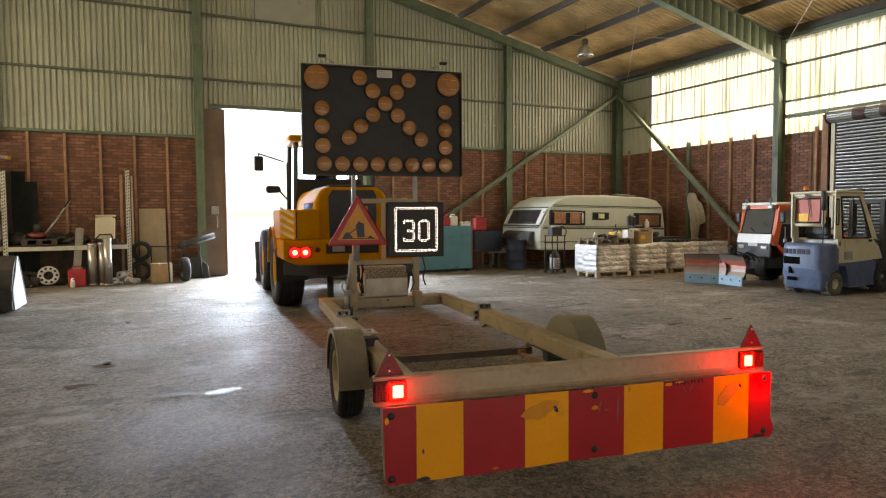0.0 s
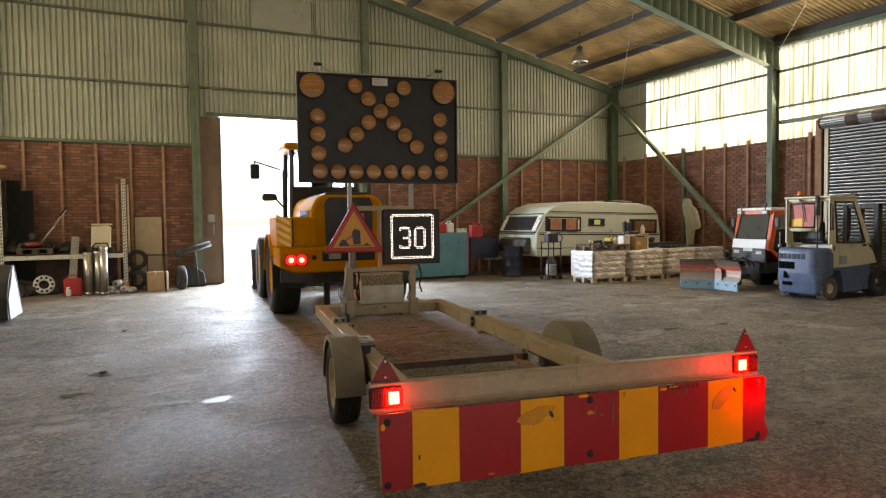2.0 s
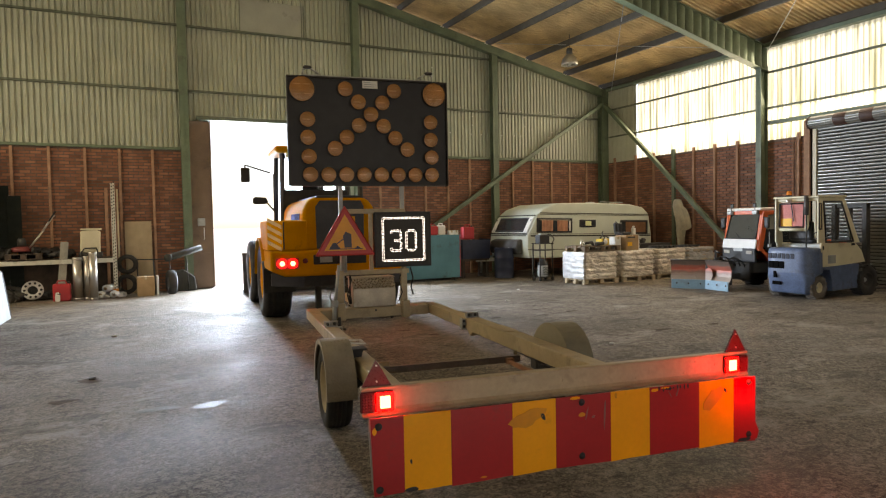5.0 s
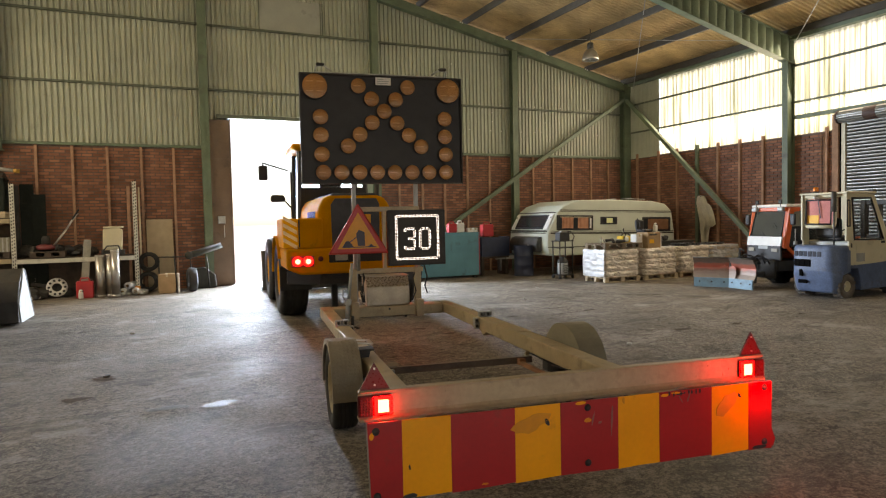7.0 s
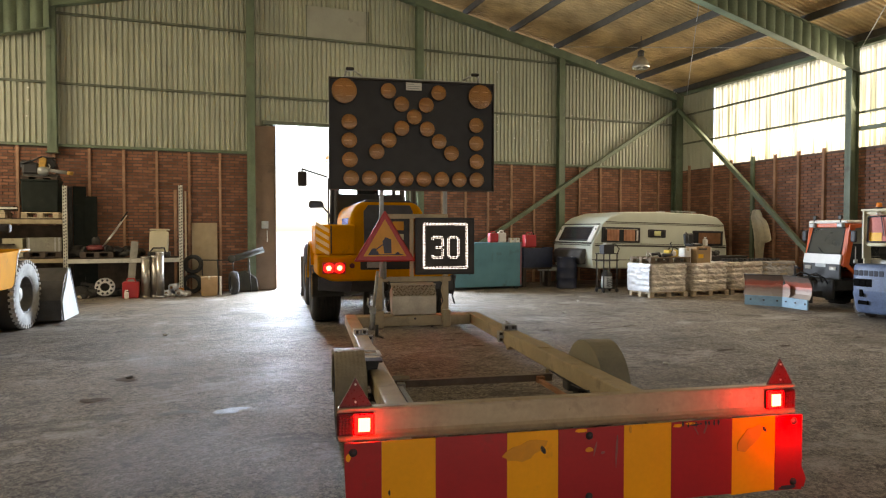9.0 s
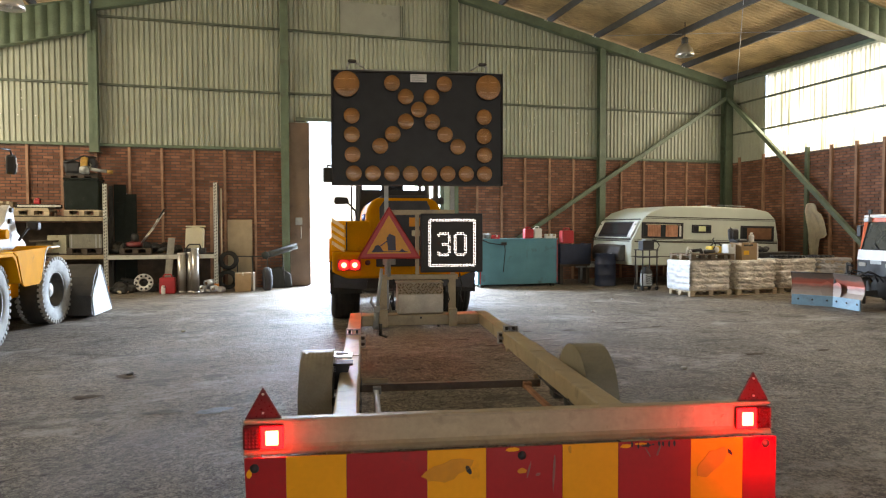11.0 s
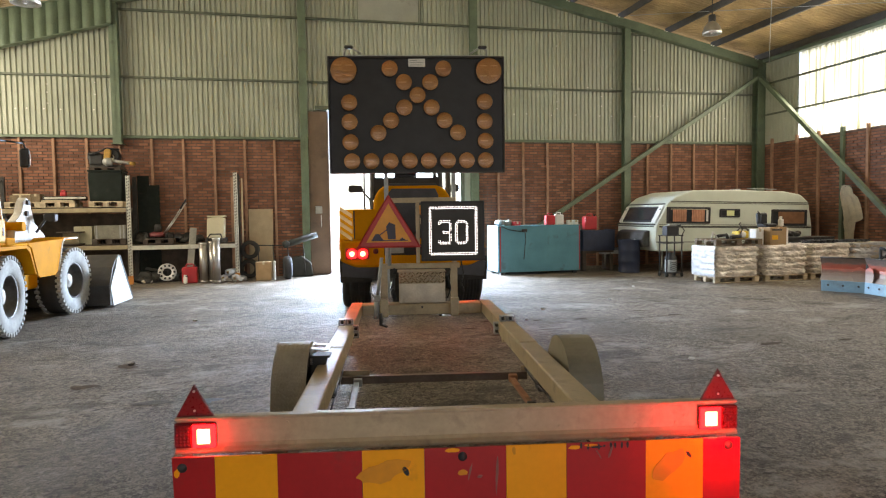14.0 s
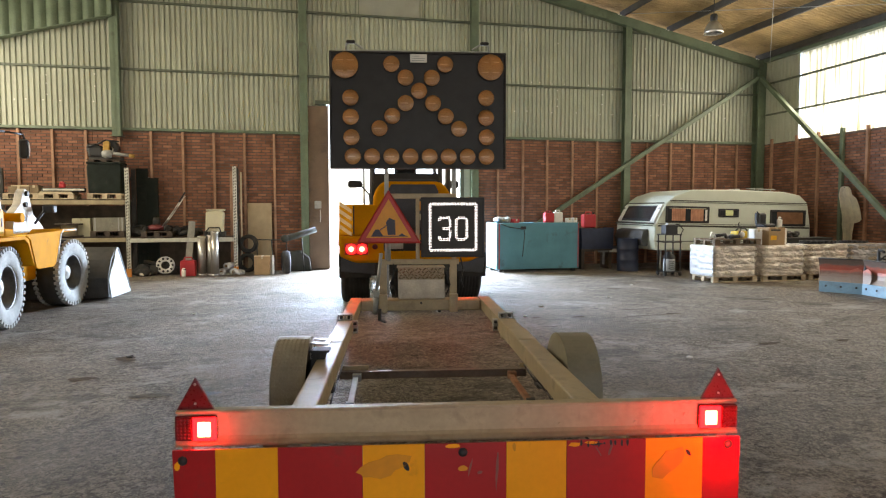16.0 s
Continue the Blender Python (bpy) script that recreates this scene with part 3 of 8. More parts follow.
def wheel(parent, x, y, z, r, w, rim_r, side=1, tyre_mat=None, rim_mat=None, lugs=0, hub_mat=None, tread=0, lug_h=0.02, turn=0.0, shaded_tread=None):
    """A wheel on an axle along x: hub, with tyre and dished rim under it. side: where the outer face looks."""
    m = Matrix.Translation((x, y, z)) @ Matrix.Rotation(radians(turn), 4, "Z") @ Matrix.Rotation(radians(90 * side), 4, "Y")
    cap = [(0, w * 0.24), (rim_r * 0.1, w * 0.24), (rim_r * 0.12, w * 0.22), (rim_r * 0.36, w * 0.21), (rim_r * 0.39, w * 0.18), (rim_r * 0.36, w * 0.06), (0, w * 0.06)] if shaded_tread else [(0, w * 0.2), (rim_r * 0.2, w * 0.2), (rim_r * 0.26, w * 0.17), (rim_r * 0.3, w * 0.12), (rim_r * 0.33, w * 0.08), (0, w * 0.06)]
    hub = part("wheel", lathe(B(), cap, m, 20), hub_mat or M_GREY, parent)
    h = w / 2
    prof = [(rim_r, -h * 0.8), (rim_r * 1.08, -h * 0.95), (r * 0.86, -h), (r * 0.95, -h * 0.92), (r * 0.985, -h * 0.78)]
    for k in range(tread):
        u = -h * 0.78 + (k + 1) * 1.56 * h / (tread + 1)
        prof += [(r, u - 0.008), (r - 0.012, u - 0.004), (r - 0.012, u + 0.004), (r, u + 0.008)]
    prof += [(r, 0)] if not tread else []
    prof += [(r * 0.985, h * 0.78), (r * 0.95, h * 0.92), (r * 0.86, h), (rim_r * 1.08, h * 0.95), (rim_r, h * 0.8)]
    bm = lathe(B(), prof, m, 48)
    part("tyre", bm, tyre_mat or M_RUBBER, hub)
    for sgn in (-1, 1):
        lug = None
        for i in range(lugs):
            if shaded_tread:
                c = m @ Matrix.Rotation(2 * math.pi * i / lugs, 4, "Z")
                o, size, bev = (r * 0.965, 0, sgn * h * 0.8), (r * 0.11, 2 * math.pi * r / lugs * 0.55, h * 0.4), 0.006
            else:
                c = m @ Matrix.Rotation(2 * math.pi * (i + (0.25 if sgn > 0 else 0.75)) / lugs, 4, "Z") @ Matrix.Rotation(radians(12 * sgn), 4, "X")
                o, size, bev = (r + lug_h * 0.2, 0, sgn * h * 0.5), (lug_h * 2, 2 * math.pi * r / lugs * 0.62, h * 0.98), 0.004
            if lug is None:
                ob = part("lug", box(B(), o, size, bev), tyre_mat or M_RUBBER, hub)
                lug = ob.data
            else:
                ob = new("lug", lug)
                ob.parent = hub
            ob.matrix_local = c
    if shaded_tread:
        # tread darker than the sidewalls: shade under the guards as colour
        part("tread", lathe(B(), [(r * 0.95, -h * 0.74), (r * 1.012, -h * 0.7), (r * 1.015, 0), (r * 1.012, h * 0.7), (r * 0.95, h * 0.74)], m, 48), shaded_tread, hub, "black tread with its shade put into the colour")
    bm = lathe(B(), [(rim_r * 1.02, h * 0.8), (rim_r * 1.0, h * 0.86), (rim_r * 0.93, h * 0.8), (rim_r * 0.88, h * 0.3), (rim_r * 0.7, h * 0.12), (rim_r * 0.3, h * 0.2), (0, h * 0.2)], m, 32)
    for i in range(6):
        a = 2 * math.pi * i / 6
        rod(bm, m @ Vector((rim_r * 0.42 * math.cos(a), rim_r * 0.42 * math.sin(a), h * 0.2)), m @ Vector((rim_r * 0.42 * math.cos(a), rim_r * 0.42 * math.sin(a), h * 0.32)), 0.014, seg=6)
    part("rim", bm, rim_mat or M_GREY, hub)
    return hub


def half_ring(bm, r0, r1, x0, x1, y, z, a0, a1, n=18):
    """A curved guard: an arc band about the x axis, from angle a0 to a1 (0 is forward, 90 up)."""
    q = []
    for i in range(n + 1):
        a = radians(a0 + (a1 - a0) * i / n)
        c, s = math.cos(a), math.sin(a)
        q.append([bm.verts.new((x, y + r * c, z + r * s)) for x, r in ((x0, r0), (x1, r0), (x1, r1), (x0, r1))])
    fs = []
    for a, b in zip(q, q[1:]):
        for i in range(4):
            j = (i + 1) % 4
            fs.append(bm.faces.new((a[i], a[j], b[j], b[i])))
    fs += [bm.faces.new(q[0]), bm.faces.new(q[-1][::-1])]
    bmesh.ops.recalc_face_normals(bm, faces=fs)
    return bm


# -- sign trailer: local x to the right, y along the drawbar, 0 at the rear beam --
def red_glow(parent, p, watts, back=False):
    ob = new("tail_lamp_light", bpy.data.lights.new("tail_lamp_light", "SPOT" if back else "POINT"))
    if back:
        ob.data.spot_size, ob.data.spot_blend = radians(150), 1.0
        ob.rotation_euler = (radians(-82), 0, 0)
    ob.data.energy, ob.data.color, ob.data.shadow_soft_size = watts, (1.0, 0.02, 0.01), 0.03
    ob.parent, ob.location = parent, p


def sign_trailer():
    t = thing("sign_trailer", "beige road-work sign trailer with arrow board and striped tail board", "trailer", 1.947, 4.597, 0, -8.7)
    # rear channel beam with lips
    bm = B()
    span(bm, -1.18, 1.19, 0.0, 0.012, 0.652, 0.775, 0.002)
    span(bm, -1.18, 1.19, -0.026, 0.024, 0.776, 0.79, 0.004)
    span(bm, -1.18, 1.19, -0.034, 0.05, 0.64, 0.655, 0.004)
    prism(bm, [(0.001, 0.654), (0.001, 0.676), (-0.012, 0.662), (-0.03, 0.6545)], "x", -1.18, 1.19)
    for x in (-0.97, -0.73, -0.05, 0.42, 0.75, 0.83, 0.93, 0.97):
        rod(bm, (x, -0.006, 0.69 + 0.03 * (int(x * 100) % 3)), (x, 0.01, 0.69 + 0.03 * (int(x * 100) % 3)), 0.009, seg=8)
    part("rear_beam", bm, M_BEIGE, t)
    # tail board
    edges = [-1.16, -0.994, -0.75, -0.415, -0.165, 0.168, 0.417, 0.749, 0.992, 1.15]
    bd = part("tail_board", span(B(), -1.15, 1.14, -0.118, -0.105, 0.3, 0.652, 0.002), M_GREY, t, "aluminium tail board")
    rnd = random.Random(3)
    for i, (a, b) in enumerate(zip(edges, edges[1:])):
        lo0, lo1 = 0.283 + rnd.uniform(-0.006, 0.006), 0.283 + rnd.uniform(-0.006, 0.006)
        if i == 8:
            lo1 = 0.276
        pts = [(a + 0.0006, lo0), ((a + b) / 2, (lo0 + lo1) / 2 + rnd.uniform(-0.004, 0.004)), (b - 0.0006, lo1), (b - 0.0006, 0.662), (a + 0.0006, 0.662)]
        if i == 0:
            pts[0] = (a + 0.012, lo0)
        part("stripe", prism(B(), pts, "y", -0.1275 + (0.0008 if i % 2 else 0), -0.118), M_YEL if i % 2 else M_RED, bd, "amber reflective stripe" if i % 2 else "dark red reflective stripe")
    for x, z in ((-1.12, 0.31), (-1.12, 0.62), (-0.01, 0.335), (-0.01, 0.625), (1.1, 0.32), (1.1, 0.63)):
        part("bolt", lathe(B(), [(0, -0.012), (0.012, -0.011), (0.018, -0.002), (0.02, 0)], Matrix.Translation((x, -0.127, z)) @ Matrix.Rotation(radians(-90), 4, "X"), 12), M_BLACK, bd, "black bolt")
    # torn film, scuffs and chips with ragged outlines
    rnd = random.Random(11)

    def ragged(cx, cz, w, h, n=9, skew=0.0):
        pts = []
        for i in range(n):
            a = 2 * math.pi * i / n
            q = rnd.uniform(0.72, 1.05)
            pts.append((cx + w * q * math.cos(a) + skew * h * math.sin(a), cz + h * q * math.sin(a)))
        return prism(B(), pts, "y", -0.1295, -0.127)

    for x, z, w, h, k, mm in ((-0.33, 0.575, 0.1, 0.055, 1.0, M_SCUFF), (0.84, 0.56, 0.06, 0.075, 0.6, M_SCUFF), (-0.24, 0.575, 0.012, 0.022, -0.4, M_BLACK), (0.93, 0.6, 0.01, 0.016, -0.4, M_BLACK), (-0.96, 0.43, 0.006, 0.014, 0, M_BLACK), (-0.96, 0.292, 0.045, 0.012, 0, M_BLACK), (-0.01, 0.56, 0.022, 0.014, 0, M_SCUFF), (0.6, 0.62, 0.006, 0.03, 0.3, M_PALEFILM), (0.55, 0.615, 0.004, 0.025, -0.5, M_PALEFILM), (0.54, 0.645, 0.03, 0.006, 0, M_BLACK), (0.02, 0.56, 0.005, 0.04, 0.2, M_PALEFILM), (0.06, 0.54, 0.012, 0.008, 0.2, M_PALEFILM), (0.13, 0.55, 0.006, 0.09, 0.05, M_PALEFILM), (1.07, 0.294, 0.06, 0.012, 0, M_BLACK), (0.45, 0.645, 0.03, 0.009, 0, M_YEL), (0.52, 0.652, 0.03, 0.006, 0, M_YEL), (-0.05, 0.652, 0.035, 0.009, 0, M_YEL), (-1.14, 0.6, 0.012, 0.02, 0, M_YEL), (-0.58, 0.3, 0.02, 0.006, 0, M_SCUFF), (0.2, 0.64, 0.008, 0.02, 0, M_SCUFF)):
        part("scuff", ragged(x, z, w, h, 16 if w > 0.04 else 9, k), mm, bd, "scuffed and chipped film")
    for i in range(9):
        part("scuff", ragged(0.48 + i * 0.024 + rnd.uniform(-0.004, 0.004), 0.652 - rnd.uniform(0, 0.006), 0.006, rnd.uniform(0.006, 0.016), 7), M_BLACK, bd, "scuffed and chipped film")
    part("torn_corner", prism(B(), [(1.128, 0.3), (1.165, 0.285), (1.178, 0.33), (1.14, 0.42)], "y", -0.124, -0.119), M_RED, bd, "bent torn corner of the board")
    for x in (-1.13, 1.12):
        part("bracket", bar(B(), (x, -0.09, 0.3), (x, -0.02, 0.64), 0.04, 0.02, 0.003), M_GREY, t)
    for x in (-0.7, 0.65, 0.0):
        part("bracket", span(B(), x - 0.025, x + 0.025, -0.105, 0.03, 0.60, 0.64, 0.003), M_GREY, t)
    # rails: rear and telescoped front
    for s, xa, xb in ((-1, -0.856, -0.714), (1, 0.706, 0.862)):
        part("rail", span(B(), xa, xb, 0.012, 3.6, 0.405, 0.543, 0.012, 2), M_BEIGE, t)
        part("rail_bracket", span(B(), xa + 0.02, xb - 0.02, 0.0, 0.048, 0.545, 0.64, 0.004), M_BEIGE, t)
        xc = (xa + xb) / 2
        part("front_rail", span(B(), xc - 0.068, xc + 0.068, 3.4, 5.3, 0.412, 0.536, 0.008, 2), M_BEIGE, t)
        part("weld_plate", span(B(), xa + 0.004, xb - 0.004, 2.55, 2.95, 0.544, 0.549, 0.002), M_BEIGE, t)
        bm = B()
        for dx in (-0.036, 0.036):
            for u0, u1, w0, w1 in ((-0.033, 0.033, 0.543, 0.553), (-0.033, 0.033, 0.59, 0.6), (-0.033, -0.025, 0.553, 0.59), (0.025, 0.033, 0.553, 0.59)):
                span(bm, xc + dx + u0, xc + dx + u1, 3.6, 3.68, w0, w1, 0.002)
        xi = xa if s > 0 else xb
        for zz in (0.445, 0.505):
            for u0, u1, w0, w1 in ((0.0, 0.05, -0.028, -0.02), (0.0, 0.05, 0.02, 0.028), (0.042, 0.05, -0.02, 0.02)):
                lo, hi = sorted((xi - s * u0, xi - s * u1))
                span(bm, lo, hi, 3.6, 3.68, zz + w0, zz + w1, 0.002)
        cl = part("clamp", bm, M_GREY, t, "grey steel rail clamp")
        for dx in (-0.036, 0.036):
            part("clamp_bolt", span(B(), xc + dx - 0.012, xc + dx + 0.012, 3.61, 3.67, 0.554, 0.588, 0.004), M_DARK, cl, "dark bolt in the clamp")
        for zz in (0.445, 0.505):
            part("clamp_bolt", box(B(), (xi - s * 0.022, 3.64, zz), (0.03, 0.06, 0.026), 0.004), M_DARK, cl, "dark bolt in the clamp")
        part("bracket", prism(B(), [(3.44, 0.405), (3.62, 0.405), (3.55, 0.35)], "x", xc - 0.06, xc + 0.06), M_BEIGE, t)
    # angle bar between the rails and two loose struts behind it
    bm = B()
    span(bm, -0.714, 0.706, 2.2, 2.208, 0.33, 0.385)
    span(bm, -0.714, 0.706, 2.2, 2.255, 0.378, 0.386, 0.002)
    part("cross_bar", bm, M_CROSS, t, "dark stained steel angle bar")
    for x, mm in ((-0.583, M_GREY), (0.592, M_RUSTY)):
        bm = B()
        bar(bm, (x, 1.46, 0.345), (x - 0.01, 2.196, 0.345), 0.04, 0.03, 0.003)
        span(bm, x - 0.032, x + 0.032, 2.14, 2.199, 0.325, 0.378, 0.003)
        strut = part("strut", bm, mm, t)
        part("strut_end", span(B(), x - 0.028, x + 0.028, 1.44, 1.475, 0.33, 0.375, 0.003), M_DARK if x > 0 else M_GREY, strut)
    for x, rx in ((-0.5, -0.714), (0.67, 0.706)):
        part("bar_cleat", span(B(), min(x, rx), max(x, rx), 2.257, 2.265, 0.34, 0.42, 0.002), M_BEIGE, t)
    for s, x in ((-1, -0.785), (1, 0.785)):
        part("stub_axle", rod(B(), (x, 1.99, 0.32), (s * 0.98, 1.99, 0.32), 0.035), M_DARK, t)
        part("axle_hanger", span(B(), x - 0.05, x + 0.05, 1.93, 2.05, 0.3, 0.41, 0.01), M_DARK, t)
    # cables along the rails
    part("cable", pipe(B(), [(0.695, 2.23, 0.41), (0.688, 2.1, 0.415), (0.69, 1.75, 0.4), (0.692, 1.44, 0.42), (0.69, 1.26, 0.405), (0.69, 0.9, 0.41), (0.7, 0.4, 0.44)], 0.006, 6), M_BLACK, t, "black cable")
    part("cable", pipe(B(), [(-0.7, 2.28, 0.42), (-0.705, 1.95, 0.39), (-0.7, 1.59, 0.4), (-0.705, 1.41, 0.37), (-0.7, 0.9, 0.4)], 0.006, 6), M_BLACK, t, "black cable")
    for x, y, z in ((0.692, 1.75, 0.402), (0.692, 1.44, 0.42), (-0.702, 1.59, 0.4)):
        part("cable_tie", box(B(), (x, y, z), (0.012, 0.016, 0.022), 0.002), M_BLACK, t)
    # wheels and guards
    for s, x in ((-1, -1.01), (1, 1.01)):
        wheel(t, x, 1.99, 0.32, 0.32, 0.2, 0.2, s, lugs=0, rim_mat=M_BEIGE, tread=4)
        bm = half_ring(B(), 0.37, 0.38, x - 0.11, x + 0.11, 1.99, 0.32, -4, 184)
        # side lips of the guard
        half_ring(bm, 0.34, 0.38, x - 0.113, x - 0.105, 1.99, 0.32, -4, 184)
        half_ring(bm, 0.34, 0.38, x + 0.105, x + 0.113, 1.99, 0.32, -4, 184)
        if s > 0:
            half_ring(bm, 0.02, 0.372, x - 0.112, x - 0.106, 1.99, 0.32, 5, 175)
        g = part("mudguard", bm, M_TREAD if s < 0 else M_GUARD, t, "beige chequer-plate mudguard" if s < 0 else "dull olive steel mudguard")
        bm = B()
        for i in range(34 if s < 0 else 0):
            a = radians(100 + i * 2.5)
            for j in range(7):
                p = Matrix.Translation((x - 0.09 + j * 0.03, 1.99 + 0.381 * math.cos(a), 0.32 + 0.381 * math.sin(a))) @ Matrix.Rotation(a - math.pi / 2, 4, "X") @ Matrix.Rotation(radians(45 if (i + j) % 2 else -45), 4, "Z")
                box(bm, (0, 0, 0), (0.02, 0.006, 0.004), 0, p)
        if s > 0:
            continue
        tagged(part("tread_studs", bm, M_TREAD, g), kind="stuff")
        bm = B()
        xi = x + 0.11 * -s
        span(bm, min(xi, xi - s * 0.14), max(xi, xi - s * 0.14), 1.91, 2.04, 0.6, 0.615)
        prism(bm, [(xi + 0.005, 0.6), (xi + 0.005, 0.42), (xi + 0.07, 0.42), (xi + 0.12, 0.6)], "y", 1.95, 2.03)
        part("guard_bracket", bm, M_DARK, t)
    bm = B()
    for a, b in (((-0.9, 1.93, 0.665), (-0.78, 1.93, 0.655)), ((-0.9, 2.09, 0.665), (-0.78, 2.09, 0.655)), ((-0.9, 1.915, 0.665), (-0.9, 2.105, 0.665)), ((-0.78, 1.915, 0.655), (-0.78, 2.105, 0.655))):
        bar(bm, a, b, 0.03, 0.012, 0.002)
    span(bm, -0.9, -0.885, 1.95, 2.07, 0.545, 0.66)
    part("lifting_frame", bm, M_CHROME, t, "pale steel lifting frame")
    # tail lamps and triangular reflectors
    for s, x in ((-1, -1.1), (1, 1.11)):
        lamp = part("tail_lamp", span(B(), x - 0.085, x + 0.085, -0.02, 0.0, 0.66, 0.765, 0.008, 2), M_REFLECT, t)
        xi, xo = x - s * 0.038, x + s * 0.048
        part("lens", span(B(), xi - 0.048, xi + 0.048, -0.03, -0.02, 0.664, 0.76, 0.006, 2), M_TAIL, lamp, "glowing red lens")
        part("lamp_core", span(B(), xi - 0.026, xi + 0.026, -0.036, -0.031, 0.682, 0.743, 0.004, 2), M_TAILCORE, lamp, "bright lit lamp core")
        red_glow(t, (xi, -0.22, 0.68) if s > 0 else (xi, -0.1, 0.71), 2.5 if s > 0 else 0.3)
        bm = B()
        for i in range(4):
            for j in range(6):
                o = bmesh.ops.create_uvsphere(bm, u_segments=6, v_segments=4, radius=0.006)
                bmesh.ops.translate(bm, vec=(xo - 0.024 + i * 0.015, -0.026, 0.675 + j * 0.0145), verts=o["verts"])
        span(bm, xo - 0.033, xo + 0.033, -0.026, -0.02, 0.664, 0.76, 0.004)
        part("indicator_lens", bm, M_REFLECT, lamp, "unlit red-orange indicator lens")
        tri = part("triangle_reflector", prism(B(), [(x - 0.078, 0.787), (x + 0.078, 0.787), (x, 0.925)], "y", -0.012, 0.0, 0.003), M_REFLECT, t, "dark red triangular reflector")
        for z in (0.815, 0.895):
            part("screw", rod(B(), (x, -0.018, z), (x, -0.01, z), 0.005, seg=8), M_CHROME, tri)
    # base of the mast
    part("base_beam", span(B(), -0.714, 0.706, 5.04, 5.29, 0.41, 0.534, 0.008), M_BEIGE, t)
    part("drawbar", bar(B(), (0.0, 5.29, 0.46), (-0.1, 6.75, 0.52), 0.1, 0.1, 0.01), M_BEIGE, t)
    part("base_bolt", rod(B(), (0.0, 5.03, 0.5), (0.0, 5.045, 0.5), 0.014, seg=8), M_DARK, t)
    part("base_bolt", rod(B(), (0.22, 5.08, 0.38), (0.22, 5.08, 0.415), 0.018, seg=8), M_DARK, t)
    for x in (-0.449, 0.384):
        part("foot_post", span(B(), x - 0.048, x + 0.048, 4.95, 5.038, 0.4, 0.613, 0.006), M_BEIGE, t)
        part("mast_post", span(B(), x - 0.032 - 0.01, x + 0.032 + 0.01, 5.045, 5.115, 0.534, 1.02, 0.006), M_BEIGE, t)
    for x in (-0.405, 0.4):
        part("upper_post", span(B(), x - 0.025, x + 0.025, 5.12, 5.17, 0.6, 2.15, 0.004), M_GREY, t)
    bm = B()
    rod(bm, (-0.53, 4.99, 0.6), (-0.47, 4.99, 1.1), 0.02)
    rod(bm, (-0.545, 4.99, 0.38), (-0.53, 4.99, 0.62), 0.032)
    span(bm, -0.57, -0.49, 4.95, 5.03, 0.58, 0.66, 0.01)
    pipe(bm, [(-0.56, 4.96, 0.64), (-0.6, 4.94, 0.7), (-0.59, 4.94, 0.78)], 0.012, 6)
    part("jack", bm, M_GREY, t, "grey winding jack")
    bm = B()
    rod(bm, (-0.49, 4.93, 0.45), (-0.49, 4.93, 0.31), 0.02)
    bar(bm, (-0.49, 4.93, 0.32), (-0.42, 4.88, 0.3), 0.03, 0.02)
    part("hook", bm, M_DARK, t)
    bm = B()
    span(bm, -0.46, 0.455, 5.05, 5.11, 0.96, 1.02, 0.005)
    span(bm, -0.38, 0.38, 5.05, 5.11, 1.74, 1.8, 0.005)
    span(bm, -0.06, -0.015, 5.05, 5.11, 1.02, 1.74, 0.005)
    span(bm, 0.375, 0.42, 5.055, 5.115, 1.02, 1.8, 0.005)
    part("sign_frame", bm, M_BEIGE, t)
    # diamond-plate tool box
    bm = B()
    prism(bm, [(5.12, 0.538), (5.5, 0.538), (5.5, 0.9), (5.23, 0.9), (5.12, 0.77)], "x", -0.275, 0.285, 0.006)
    tb = part("tool_box", bm, M_ALU, t, "aluminium diamond-plate tool box")
    slope = math.atan2(0.13, 0.11)
    bm = B()
    for i in range(12):
        for j in range(4):
            u, k = -0.255 + i * 0.0465 + (0.02 if j % 2 else 0), (j + 0.6) / 4.2
            p = Vector((u, 5.12 + 0.11 * k - 0.003, 0.77 + 0.13 * k + 0.003))
            box(bm, (0, 0, 0), (0.042, 0.013, 0.012), 0.003, Matrix.Translation(p) @ Matrix.Rotation(slope, 4, "X") @ Matrix.Rotation(radians(45 if (i + j) % 2 else -45), 4, "Z"))
    tagged(part("tread_studs", bm, M_ALUSTUD, tb), kind="stuff")
    bm = B()
    for i in range(12):
        for j in range(5):
            box(bm, (0, 0, 0), (0.026, 0.002, 0.007), 0, Matrix.Translation((-0.25 + i * 0.046 + (0.01 if j % 2 else 0), 5.12, 0.565 + j * 0.043)) @ Matrix.Rotation(radians(45 if (i + j) % 2 else -45), 4, "Y"))
    tagged(part("front_studs", bm, M_ALU, tb), kind="stuff")
    part("lid_edge", span(B(), -0.29, 0.3, 5.22, 5.52, 0.9, 0.914, 0.003), M_ALU, tb)
    for i in range(3):
        part("cable", pipe(B(), [(-0.34 + i * 0.012, 5.03, 0.6), (-0.37 + i * 0.02, 5.0, 0.72), (-0.31 - i * 0.01, 5.03, 0.9), (-0.33, 5.07, 1.0)], 0.008, 6), M_BLACK, t, "black cable loop")
    part("cable", pipe(B(), [(0.3, 5.03, 0.6), (0.34, 4.99, 0.72), (0.31, 5.03, 0.88), (0.36, 5.07, 0.98)], 0.008, 6), M_BLACK, t, "black cable loop")
    part("cable", pipe(B(), [(0.47, 5.05, 1.04), (0.5, 5.03, 0.9), (0.47, 5.03, 0.78), (0.5, 5.03, 0.68)], 0.01, 6), M_BLACK, t, "black cable loop")
